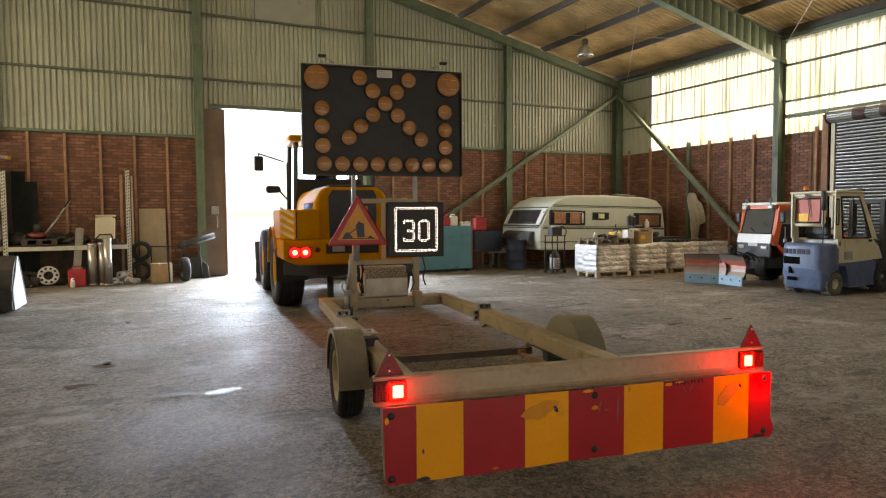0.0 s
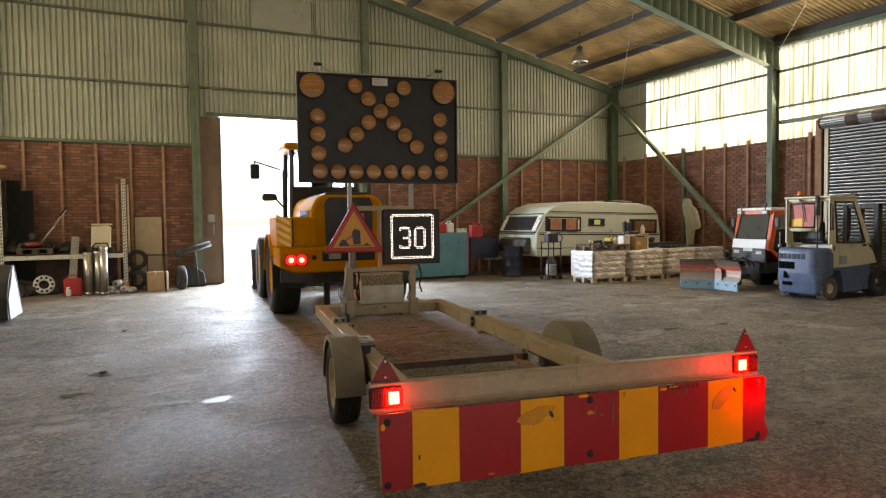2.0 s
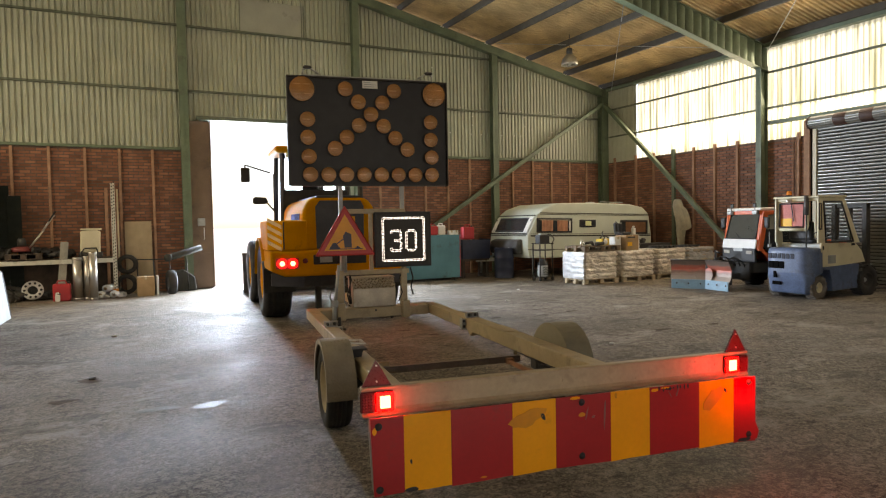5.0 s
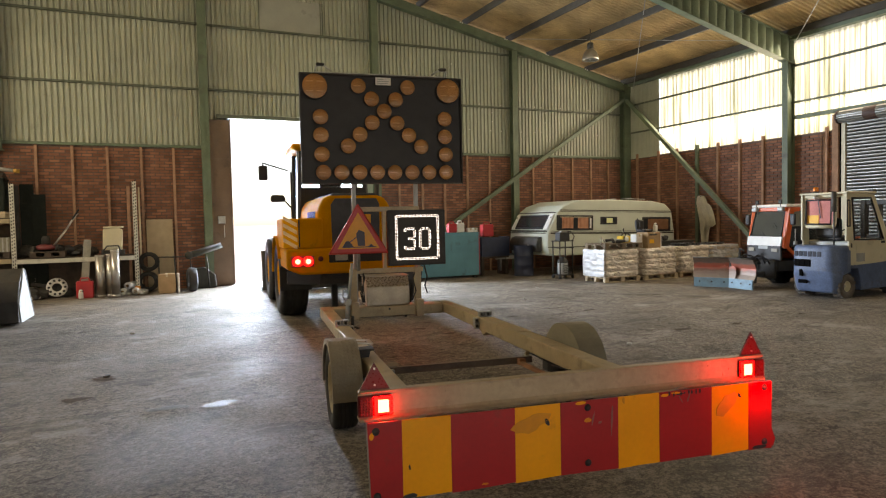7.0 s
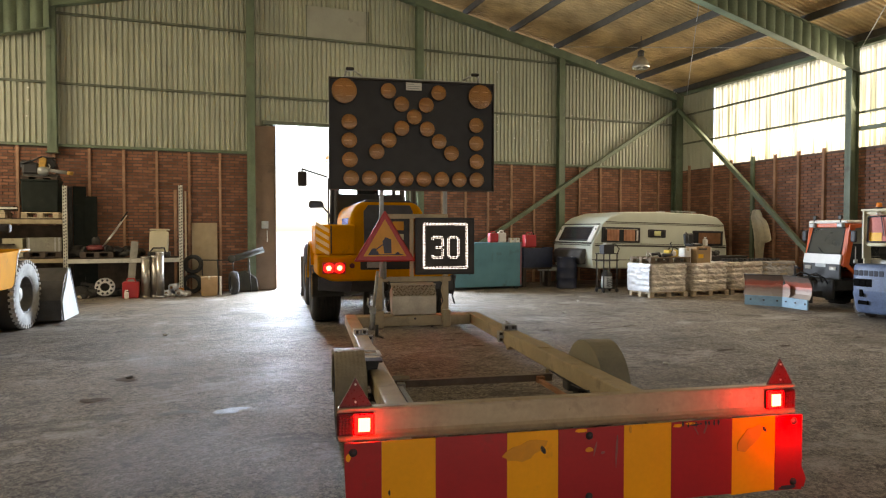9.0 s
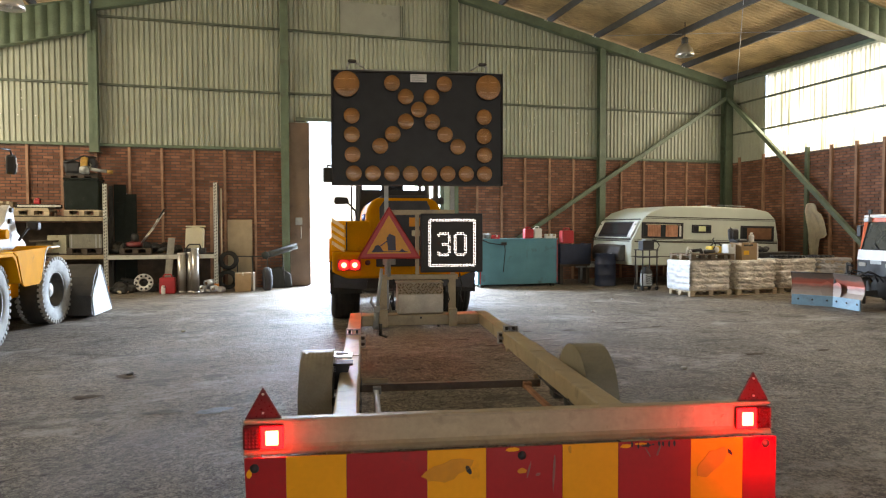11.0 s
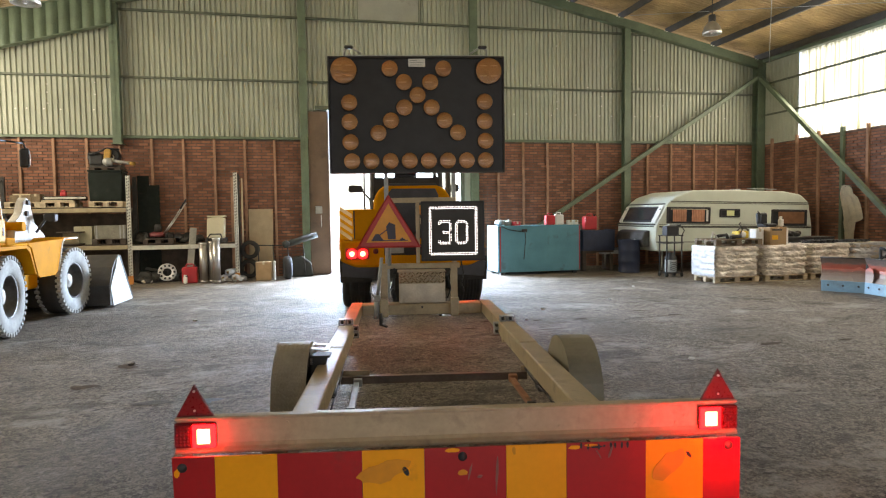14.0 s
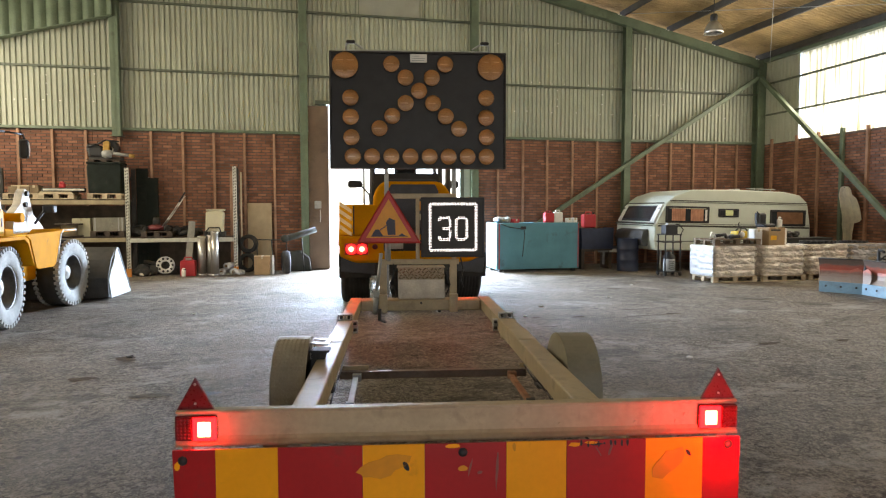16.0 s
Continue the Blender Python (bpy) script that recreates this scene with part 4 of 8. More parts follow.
    # arrow board
    ab = part("arrow_board", span(B(), -1.035, 0.985, 5.03, 5.07, 2.1, 3.42, 0.004), M_BLACK, t, "matt black arrow board with unlit amber lamps")
    bm = B()
    for a, b in (((-1.045, 3.425), (0.995, 3.425)), ((-1.045, 2.095), (0.995, 2.095))):
        span(bm, a[0], b[0], 4.985, 5.075, a[1] - 0.008, a[1] + 0.008)
    span(bm, -1.05, -1.035, 4.985, 5.075, 2.09, 3.43)
    span(bm, 0.985, 1.0, 4.985, 5.075, 2.09, 3.43)
    part("edge_trim", bm, M_DARK, ab, "thin dark metal edge")
    k, cx, cz = 0.00648, 738, 104
    spots = [(608, 127, 25), (868, 128, 25)] + [(x, y, 15.5) for x, y in ((690, 124), (786, 124), (715, 148), (762, 148), (739, 171), (715, 193), (764, 193), (691, 216), (787, 216), (668, 238), (811, 238), (617, 184), (617, 218), (618, 254), (860, 183), (860, 218), (861, 253))]
    spots += [(620 + i * 34.4, 288, 15.5) for i in range(8)]
    for u, w, r in spots:
        r *= k
        m = Matrix.Translation(((u - cx) * k - 0.025, 4.99, 3.42 - (w - cz) * k)) @ Matrix.Rotation(radians(90), 4, "X")
        lamp = part("lamp", lathe(B(), [(r, 0.0), (r * 1.0, 0.012), (r * 0.93, 0.016), (r * 0.93, 0.004)], m, 28), M_BLACK, ab)
        dish = [(r * 0.92, 0.004), (r * 0.8, -0.004), (r * 0.5, -0.012), (r * 0.15, -0.018), (0, -0.018)]
        part("reflector", lathe(B(), dish, m, 32), M_DISH, lamp, "bright lamp reflector")
        if r > 0.13:
            bm = B()
            for u0, u1, w0, w1 in ((-0.82, 0.82, -0.02, 0.02), (-0.02, 0.02, -0.82, 0.82)):
                box(bm, (r * (u0 + u1) / 2, r * (w0 + w1) / 2, 0.0), (r * (u1 - u0), r * (w1 - w0), 0.012), 0, m)
            part("divider", bm, M_DISH, lamp, "cross divider behind the lens")
            # four white bars paint the reflected streaks of a corner lamp
            for sx in (-1, 1):
                for sz in (-1, 1):
                    part("bulb_tube", box(B(), (r * 0.38 * sx, r * 0.36 * sz, 0.0), (r * 0.5, r * 0.08, 0.012), 0.004, m), M_WHITE, lamp, "white bar standing for a reflected streak in the lens")
        else:
            # one white bar as the painted reflection streak
            part("bulb_tube", box(B(), (-r * 0.15, 0, 0.0), (r * 0.9, r * 0.16, 0.01), 0.004, m), M_WHITE, lamp, "white bar standing for a reflected streak in the lens")
        prof = [(r * 0.94, 0.005), (r * 0.94, 0.014), (r * 0.86, 0.018), (r * 0.6, 0.021), (r * 0.3, 0.0225), (0, 0.023)]
        bm = lathe(B(), prof, m, 48)
        # fine moulded flutes
        inv = m.inverted()
        for v in bm.verts:
            p = inv @ v.co
            if round(math.atan2(p.y, p.x) / (2 * math.pi / 48)) % 2:
                p.z -= 0.003 * min(1, math.hypot(p.x, p.y) / r)
            v.co = m @ p
        part("lens", bm, M_AMBER, lamp, "amber ribbed lens").visible_shadow = False
    for x, q in ((-0.86, 1), (0.8, -1)):
        bm = pipe(B(), [(x, 5.02, 3.42), (x + 0.01 * q, 4.97, 3.5), (x + 0.08 * q, 4.96, 3.53), (x + 0.2 * q, 4.99, 3.46)], 0.012, 8)
        wl = part("work_lamp", bm, M_GREY, t, "thin grey lamp bracket")
        part("lamp_head", box(B(), (x + 0.06 * q, 4.95, 3.525), (0.1, 0.06, 0.035), 0.012), M_DARK, wl)
    part("top_tube", rod(B(), (-0.85, 5.03, 3.445), (0.8, 5.03, 3.445), 0.012), M_GREY, ab)
    part("maker_plate", span(B(), -0.12, 0.075, 4.983, 4.99, 3.31, 3.405, 0.002), M_WHITE, t, "white maker plate")
    mp = t.children[-1]
    bm = B()
    for i, (a, b) in enumerate(((-0.1, -0.02), (-0.1, 0.05), (-0.1, 0.04))):
        span(bm, a, b, 4.980, 4.9832, 3.385 - i * 0.025 - 0.006, 3.385 - i * 0.025)
    part("print", bm, M_GREY, mp)
    # warning triangle
    base, ap = 1.215, 1.845
    tri = part("warning_sign", prism(B(), [(-0.76, base), (0.0, base), (-0.025, base - 0.02), (-0.735, base - 0.02)][:2] + [(-0.38, ap)], "y", 5.0000, 5.0150, 0.02), M_SIGNRED, t, "red-bordered triangular road-work warning sign")
    part("sign_field", prism(B(), [(-0.645, base + 0.065), (-0.115, base + 0.065), (-0.38, base + 0.065 + 0.455)], "y", 4.9950, 5.0005, 0.002), M_SIGNYEL, tri, "orange-yellow sign field")
    bm = B()
    prism(bm, [(-0.585, base + 0.085), (-0.44, base + 0.085), (-0.5, base + 0.165), (-0.54, base + 0.16)], "y", 4.9900, 4.9955)
    prism(bm, [(-0.27, base + 0.085), (-0.18, base + 0.085), (-0.225, base + 0.12)], "y", 4.9900, 4.9955)
    span(bm, -0.585, -0.16, 4.9900, 4.9955, base + 0.08, base + 0.09)
    prism(bm, [(-0.39, base + 0.1), (-0.30, base + 0.1), (-0.305, base + 0.27), (-0.375, base + 0.3), (-0.41, base + 0.25)], "y", 4.9900, 4.9955)
    bar(bm, (-0.49, 4.9930, base + 0.15), (-0.39, 4.9930, base + 0.22), 0.005, 0.012)
    part("pictogram", bm, M_PICTO, tri, "dark plain road-work symbol")
    part("sign_post", rod(B(), (-0.38, 5.04, 1.0), (-0.38, 5.04, 1.75), 0.022), M_GREY, t)
    # speed display
    disp = part("speed_display", span(B(), 0.0, 0.755, 5.0200, 5.12, 1.045, 1.755, 0.01, 2), M_BLACK, t, "black dot-matrix speed display showing 30")
    part("display_face", span(B(), 0.03, 0.725, 5.0120, 5.0205, 1.075, 1.725, 0.002), M_BLACKFACE, disp)
    n, x0, z0, p = 32, 0.098, 1.685, 0.5635 / 31
    dots = set()
    for i in range(n):
        for q in (0, 1):
            if 1 <= i < n - 1:
                dots |= {(i, q), (i, n - 1 - q), (q, i), (n - 1 - q, i)}

    def digit_zero(c, r0, w, h):
        for i in range(w):
            for j in range(h):
                edge = min(i, w - 1 - i) < 2 or min(j, h - 1 - j) < 2
                if edge and min(i, w - 1 - i) + min(j, h - 1 - j) > 1:
                    dots.add((c + i, r0 + j))

    def digit_three(c, r0, w, h):
        for i in range(w):
            for j in range(h):
                top, mid = min(j, h - 1 - j) < 2, j in (h // 2 - 1, h // 2)
                if (top and 1 <= i < w - 1) or (mid and i >= w // 2 - 1 and i < w - 1) or (i >= w - 2 and 1 < j < h - 2 and not mid) or (i < 2 and j in (1, 2, h - 2, h - 3)):
                    dots.add((c + i, r0 + j))

    digit_three(6, 9, 9, 16)
    digit_zero(17, 9, 9, 16)
    bm = B()
    for i, j in sorted(dots):
        rod(bm, (x0 + i * p, 5.0125, z0 - j * p), (x0 + i * p, 5.0060, z0 - j * p), 0.0055, seg=6)
    tagged(part("led_dots", bm, M_LED, disp, "lit white dots forming a frame and the number 30"), kind="stuff")
    return t


M_CROSS = mat("stained_brown_steel", (0.14, 0.1, 0.075), 0.4, var=0.25, scale=5, bump=0.1, dirt=0.25)
M_RUSTY = mat("rusty_orange_bar", (0.3, 0.14, 0.07), 0.7, var=0.3, scale=8, bump=0.2, dirt=0.3)
M_GUARD = mat("dull_olive_paint", (0.24, 0.215, 0.155), 0.55, var=0.15, scale=3, bump=0.05, dirt=0.2, dirt_color=(0.14, 0.12, 0.09))
M_ALU = mat("diamond_plate_aluminium", (0.4, 0.35, 0.28), 0.42, 0.55, var=0.15, scale=6, bump=0.4, bscale=55, dirt=0.2, dirt_color=(0.2, 0.17, 0.12))
M_ALUSTUD = mat("polished_stud", (0.62, 0.56, 0.46), 0.25, 0.85, var=0.1, bump=0.05)
M_TREAD = mat("chequer_plate", (0.36, 0.31, 0.235), 0.5, 0.1, var=0.12, scale=6, bump=0.5, bscale=55, dirt=0.15, dirt_color=(0.2, 0.17, 0.12))
M_SCUFF = mat("scuffed_film", (0.66, 0.25, 0.004), 0.6, var=0.1, scale=6, bump=0.03)
M_PALEFILM = mat("greyed_red_film", (0.24, 0.09, 0.075), 0.6, var=0.2, scale=12, bump=0.1)
M_SIGNRED = mat("sign_red", (0.47, 0.03, 0.025), 0.45, var=0.08, bump=0.03)
M_SIGNYEL = mat("sign_orange_yellow", (0.72, 0.29, 0.01), 0.45, var=0.08, bump=0.03)
M_PICTO = mat("sign_print", (0.04, 0.035, 0.06), 0.5, var=0.1, bump=0)
M_BLACKFACE = mat("display_black", (0.03, 0.028, 0.025), 0.6, var=0.1, bump=0.2, bscale=200)
sign_trailer()


M_HOODDARK = mat("dusty_black_panel", (0.04, 0.042, 0.05), 0.5, var=0.2, bump=0.03)


M_STRIPE = mat("faded_pale_stripe", (0.6, 0.4, 0.2), 0.5, var=0.1, scale=6, dirt=0.15)


# -- yellow wheel loader that tows the trailer; local y forward, origin under the rear axle --
def towing_loader():
    t = thing("wheel_loader", "yellow wheel loader with lit tail lamps before the open door", "wheel loader", 3.22, 13.35, 0, -6)
    for s in (-1, 1):
        for yy in (0.0, 2.5):
            wheel(t, s * 0.95, yy, 0.66, 0.66, 0.48, 0.33, s, tread=6, rim_mat=M_LOADER)
        bm = B()
        half_ring(bm, 0.72, 0.75, s * 0.95 - 0.27, s * 0.95 + 0.27, 0.0, 0.66, 5, 150)
        part("mudguard", bm, M_LOADER, t)
        # side locker above the wheel, its outer rear corner cut off and striped
        plan = [(s * 0.52 - 0.06, -1.45), (s * 0.9 - 0.06, -1.45), (s * 1.12 - 0.06, -1.19), (s * 1.12 - 0.06, -0.14), (s * 0.52 - 0.06, -0.14)]
        lk = part("side_locker", prism(B(), plan, "z", 1.215, 1.69, 0.025), M_LOADER, t)
        part("locker_seam", span(B(), s * 0.89 - 0.07, s * 0.89 - 0.05, -1.456, -1.43, 1.235, 1.67), M_BLACK, lk)
        m = Matrix.Translation((s * 1.013 - 0.06, -1.323, 1.445)) @ Matrix.Rotation(math.atan2(0.26, 0.22) * s, 4, "Z")
        for i in range(4):
            z = -0.19 + i * 0.118
            part("hazard_stripe", prism(B(), [(s * -0.145, z - 0.052), (s * 0.145, z + 0.07), (s * 0.145, z + 0.126), (s * -0.145, z + 0.004)], "y", -0.008, 0.004), M_STRIPE, lk, "pale diagonal warning stripe").data.transform(m)
        lx = s * 0.85 - 0.06
        lamp = part("tail_lamp", span(B(), lx - 0.18, lx + 0.18, -1.51, -1.45, 0.925, 1.1, 0.015, 2), M_REDPL, t)
        for dx in (-0.082, 0.082):
            part("lens", lathe(B(), [(0.075, 0), (0.073, 0.012), (0, 0.016)], Matrix.Translation((lx + dx, -1.51, 1.013)) @ Matrix.Rotation(radians(90), 4, "X"), 20), M_TAIL, lamp, "glowing red round lens")
            part("lamp_core", lathe(B(), [(0.04, 0.0), (0, 0.004)], Matrix.Translation((lx + dx, -1.528, 1.013)) @ Matrix.Rotation(radians(90), 4, "X"), 12), M_TAILCORE, lamp, "bright lit lamp core")
        red_glow(t, (lx, -1.62, 1.013), 3.6, True)
        # apron in front of the wheel, and the flap under it
        part("apron", prism(B(), [(lx - 0.24, 0.66), (lx + 0.26, 0.62), (lx + 0.3, 0.86), (lx - 0.24, 0.86)], "y", -1.4, -1.36, 0.008), M_HOODDARK, t, "dark dusty apron plate")
        part("mud_flap", span(B(), s * 0.95 - 0.26, s * 0.95 + 0.26, -0.8, -0.78, 0.5, 0.9, 0.004), M_RUBBER, t, "black rubber flap")
    # counterweight and hood
    bm = B()
    prism(bm, [(-0.94, 0.8), (0.82, 0.8), (1.05, 0.9), (1.05, 1.21), (-1.17, 1.21), (-1.17, 0.9)], "y", -1.49, -0.4, 0.04)
    cw = part("counterweight", bm, M_LOADER, t)
    part("belly", prism(B(), [(-0.9, 0.66), (-0.5, 0.62), (0.4, 0.62), (0.8, 0.66), (0.8, 0.81), (-0.9, 0.81)], "y", -1.35, -0.5, 0.02), M_DARK, t, "dark underside of the engine bay")
    part("rear_grille", span(B(), -0.5, 0.36, -1.498, -1.485, 0.98, 1.14, 0.01), M_BLACK, cw, "black recessed rear panel")
    part("number_plate", span(B(), -0.4, -0.2, -1.506, -1.498, 1.01, 1.1, 0.003), M_GREY, cw, "blank grey plate")
    for x in (-0.63, 0.5):
        part("reflector", lathe(B(), [(0.042, 0), (0.037, 0.01), (0, 0.012)], Matrix.Translation((x, -1.49, 1.045)) @ Matrix.Rotation(radians(90), 4, "X"), 16), M_REFLECT, cw)
    bm = B()
    prism(bm, [(-0.66, 1.19), (0.55, 1.19), (0.56, 1.6), (0.54, 1.86), (0.45, 2.0), (0.33, 2.055), (-0.45, 2.055), (-0.56, 2.0), (-0.64, 1.86), (-0.66, 1.6)], "y", -1.42, 0.88, 0.05)
    hd = part("engine_hood", bm, M_LOADER, t)
    part("hood_grille", prism(B(), [(-0.43, 1.23), (0.34, 1.23), (0.35, 1.9), (0.3, 2.0), (-0.37, 2.0), (-0.44, 1.9)], "y", -1.44, -1.4, 0.008), M_HOODDARK, hd, "dark hood panel")
    part("hood_top", prism(B(), [(-0.44, 2.045), (0.34, 2.045), (0.3, 2.085), (-0.4, 2.085)], "y", -1.4, 0.5, 0.012), M_HOODDARK, hd, "dark hood top")
    part("hood_badge", span(B(), 0.02, 0.2, -1.452, -1.44, 1.6, 1.74, 0.004), M_SIGNYEL, hd, "orange unlettered badge")
    part("hood_badge", span(B(), 0.06, 0.2, -1.452, -1.44, 1.45, 1.54, 0.004), M_CREAM, hd, "pale unlettered badge")
    part("hood_handle", span(B(), -0.15, 0.1, -1.465, -1.44, 1.3, 1.335, 0.006), M_BLACK, hd)
    for sx in (-1, 1):
        bm = B()
        for i in range(7):
            span(bm, -0.05 + sx * 0.6 - 0.012, -0.05 + sx * 0.6 + 0.012, -1.15 + i * 0.14, -1.08 + i * 0.14, 1.75 - 0.2, 1.8)
        part("side_louvre", bm, M_BLACK, hd)
    part("exhaust", rod(B(), (0.7, 0.2, 1.6), (0.7, 0.2, 2.5), 0.05), M_DARK, t)
    # frame and axle under it
    part("chassis", span(B(), -0.45, 0.45, -0.5, 3.2, 0.55, 1.18, 0.03), M_DARK, t)
    part("axle", rod(B(), (-0.8, 0, 0.66), (0.8, 0, 0.66), 0.13), M_DARK, t)
    part("axle", rod(B(), (-0.8, 2.5, 0.66), (0.8, 2.5, 0.66), 0.13), M_DARK, t)
    bm = B()
    span(bm, -0.07, 0.07, -1.75, -1.2, 0.5, 0.64, 0.02)
    rod(bm, (0, -1.7, 0.45), (0, -1.7, 0.72), 0.035)
    part("tow_hitch", bm, M_DARK, t, "dark steel tow hitch")
    for x in (-0.3, 0.28):
        part("drop_leg", span(B(), x - 0.05, x + 0.05, -0.75, -0.65, 0.1, 0.66, 0.01), M_DARK, t)
    # cab
    bm = B()
    for x in (-0.66, 0.66):
        for yy, top in ((0.95, 0.98), (2.0, 1.9)):
            bar(bm, (x, yy, 1.2), (x * 0.95, top, 3.0), 0.08, 0.08, 0.01)
    span(bm, -0.7, 0.7, 0.92, 2.05, 1.1, 1.7, 0.03)
    cab = part("cab", bm, M_BLACK, t, "black cab frame")
    part("cab_roof", span(B(), -0.78, 0.78, 0.8, 2.1, 3.0, 3.13, 0.05, 2), M_LOADER, cab, "yellow cab roof")
    part("rear_panel", span(B(), -0.62, 0.62, 0.93, 0.97, 1.7, 2.3, 0.01), M_BLACK, cab, "black panel behind the seat")
    part("rear_window", span(B(), -0.6, 0.6, 0.945, 0.955, 2.3, 2.98), M_GLASS, cab, "clear cab glass")
    part("front_window", span(B(), -0.6, 0.6, 1.97, 1.98, 1.72, 2.98), M_GLASS, cab, "clear cab glass")
    bm = B()
    span(bm, -0.28, 0.28, 1.3, 1.8, 1.75, 1.9, 0.05, 2)
    span(bm, -0.22, 0.22, 1.22, 1.34, 1.85, 2.75, 0.05, 2)
    part("seat", bm, M_BLACK, cab, "black driver seat")
    for s in (-1, 1):
        bm = pipe(B(), [(s * 0.68, 1.85, 1.75), (s * 0.7, 1.84, 1.92), (s * 0.86, 1.83, 2.1)], 0.018, 8)
        pts = [(-0.16, -0.02), (-0.13, -0.07), (0.11, -0.08), (0.15, -0.04), (0.14, 0.05), (0.1, 0.075), (-0.12, 0.065)]
        prism(bm, [(s * (0.98 + u), 2.13 + w) for u, w in pts], "y", 1.8, 1.87, 0.02)
        part("wide_mirror", bm, M_BLACK, t, "black wide-angle mirror on a bent arm")
        bm = pipe(B(), [(s * 0.75, 1.95, 2.7), (s * 1.25, 1.9, 2.85), (s * 1.25, 1.9, 2.75)], 0.015, 8)
        span(bm, s * 1.25 - 0.09, s * 1.25 + 0.09, 1.86, 1.92, 2.5, 2.8, 0.03, 2)
        part("mirror", bm, M_BLACK, t, "black side mirror on an arm")
    bm = pipe(B(), [(-0.72, 1.0, 1.2), (-0.8, 0.95, 1.75), (-0.8, 0.95, 2.6)], 0.015, 8)
    part("handrail", bm, M_BLACK, t)
    # lift arms ahead of the cab
    bm = B()
    for x in (-0.5, 0.5):
        bar(bm, (x, 2.6, 1.6), (x, 4.2, 0.7), 0.12, 0.25, 0.02)
    part("lift_arm", bm, M_LOADER, t)
    part("bucket", prism(B(), [(4.1, 0.05), (5.1, 0.03), (5.1, 0.07), (4.25, 0.12), (4.15, 0.5), (4.35, 0.95), (4.3, 0.98), (4.08, 0.5)], "x", -1.2, 1.2), M_DARK, t, "dark steel bucket")
    return t


towing_loader()


# -- older yellow loader with pale dusty tyres and a bucket --
M_PALEPLATE = mat("pale_grey_plate", (0.47, 0.5, 0.5), 0.55, var=0.1, dirt=0.15, dirt_color=(0.25, 0.25, 0.24))
M_CAST = mat("worn_white_cast", (0.55, 0.54, 0.5), 0.5, var=0.15, dirt=0.15)
M_PANELYEL = mat("panel_yellow", (0.5, 0.27, 0.004), 0.45, var=0.08, bump=0.03, dirt=0.05, spec=0.2)
M_RIMGREY = mat("dull_silver_rim", (0.1, 0.098, 0.093), 0.38, 0.6, var=0.25, dirt=0.3)
M_PALETYRE = mat("dusty_grey_tyre", (0.36, 0.37, 0.36), 0.85, var=0.2, scale=6, bump=0.3, dirt=0.2, dirt_color=(0.14, 0.13, 0.12))


def bucket_loader():
    t = thing("bucket_loader", "old yellow articulated loader with dusty grey tyres and dark bucket", "wheel loader", -3.297, 11.897, 0, -1)
    for yy in (0.0, 2.3):
        for s in (-1, 1):
            wheel(t, s * (0.63 if yy else 0.55), yy, 0.56, 0.55, 0.42, 0.3, s, M_PALETYRE, M_RIMGREY, lugs=38, hub_mat=M_CAST, turn=-7 if yy else 3, shaded_tread=M_RUBBER)
    # guards: arched plates with a pale rolled edge
    for s in (-1, 1):
        xa, xb = sorted((s * 0.38, s * 0.86))
        bm = B()
        prism(bm, [(0.55, 0.82), (0.62, 0.8), (0.45, 1.2), (0.3, 1.25), (-0.55, 1.27), (-0.62, 1.2), (-0.55, 1.2), (0.27, 1.2), (0.38, 1.14)], "x", xa, xb, 0.008)
        part("rear_guard", bm, M_LOADER, t)
        bm = B()
        prism(bm, [(1.35, 0.82), (1.42, 0.79), (1.62, 1.2), (1.74, 1.26), (2.3, 1.26), (2.3, 1.3), (1.7, 1.31), (1.55, 1.25)], "x", xa, xb, 0.008)
        part("front_guard", bm, M_LOADER, t)
        part("guard_edge", pipe(B(), [(s * 0.86, 1.42, 0.8), (s * 0.86, 1.62, 1.22), (s * 0.86, 1.73, 1.29), (s * 0.86, 2.3, 1.285)], 0.014, 8), M_WHITE, t, "pale worn guard edge")
        part("guard_edge", pipe(B(), [(s * 0.86, 0.6, 0.81), (s * 0.86, 0.42, 1.21), (s * 0.86, 0.28, 1.26), (s * 0.86, -0.5, 1.265)], 0.014, 8), M_LOADER, t)
        xo = s * 0.845
        part("side_plate", prism(B(), [(0.62, 0.8), (0.72, 0.75), (1.3, 0.74), (1.41, 0.79), (1.6, 1.2), (1.72, 1.29), (0.3, 1.27), (0.45, 1.19)], "x", xo - 0.012, xo + 0.012, 0.005), M_LOADER, t)
        part("deck", span(B(), *sorted((s * 0.4, s * 0.84)), 0.42, 1.6, 1.2, 1.24, 0.005), M_DARK, t, "dark deck plate")
    part("front_body", prism(B(), [(0.75, 0.5), (2.3, 0.5), (2.3, 1.1), (1.7, 1.3), (0.75, 1.35)], "x", -0.42, 0.42, 0.03), M_LOADER, t)
    part("rear_body", prism(B(), [(-1.3, 0.6), (0.55, 0.5), (0.55, 1.3), (0.3, 1.5), (-1.2, 1.5)], "x", -0.5, 0.5, 0.04), M_LOADER, t)
    part("axle", rod(B(), (-0.55, 0, 0.56), (0.55, 0, 0.56), 0.1), M_DARK, t)
    part("axle", rod(B(), (-0.55, 2.3, 0.56), (0.55, 2.3, 0.56), 0.1), M_DARK, t)
    # white lift frame, arms and cylinders
    for x in (-0.36, 0.36):
        bm = prism(B(), [(1.0, 1.25), (1.8, 1.25), (1.76, 1.58), (1.6, 1.9), (1.5, 1.95), (1.4, 1.88), (1.3, 1.7), (1.08, 1.58)], "x", x - 0.06, x + 0.06, 0.012)
        lf = part("lift_frame", bm, M_CAST, t, "white painted cast lift frame")
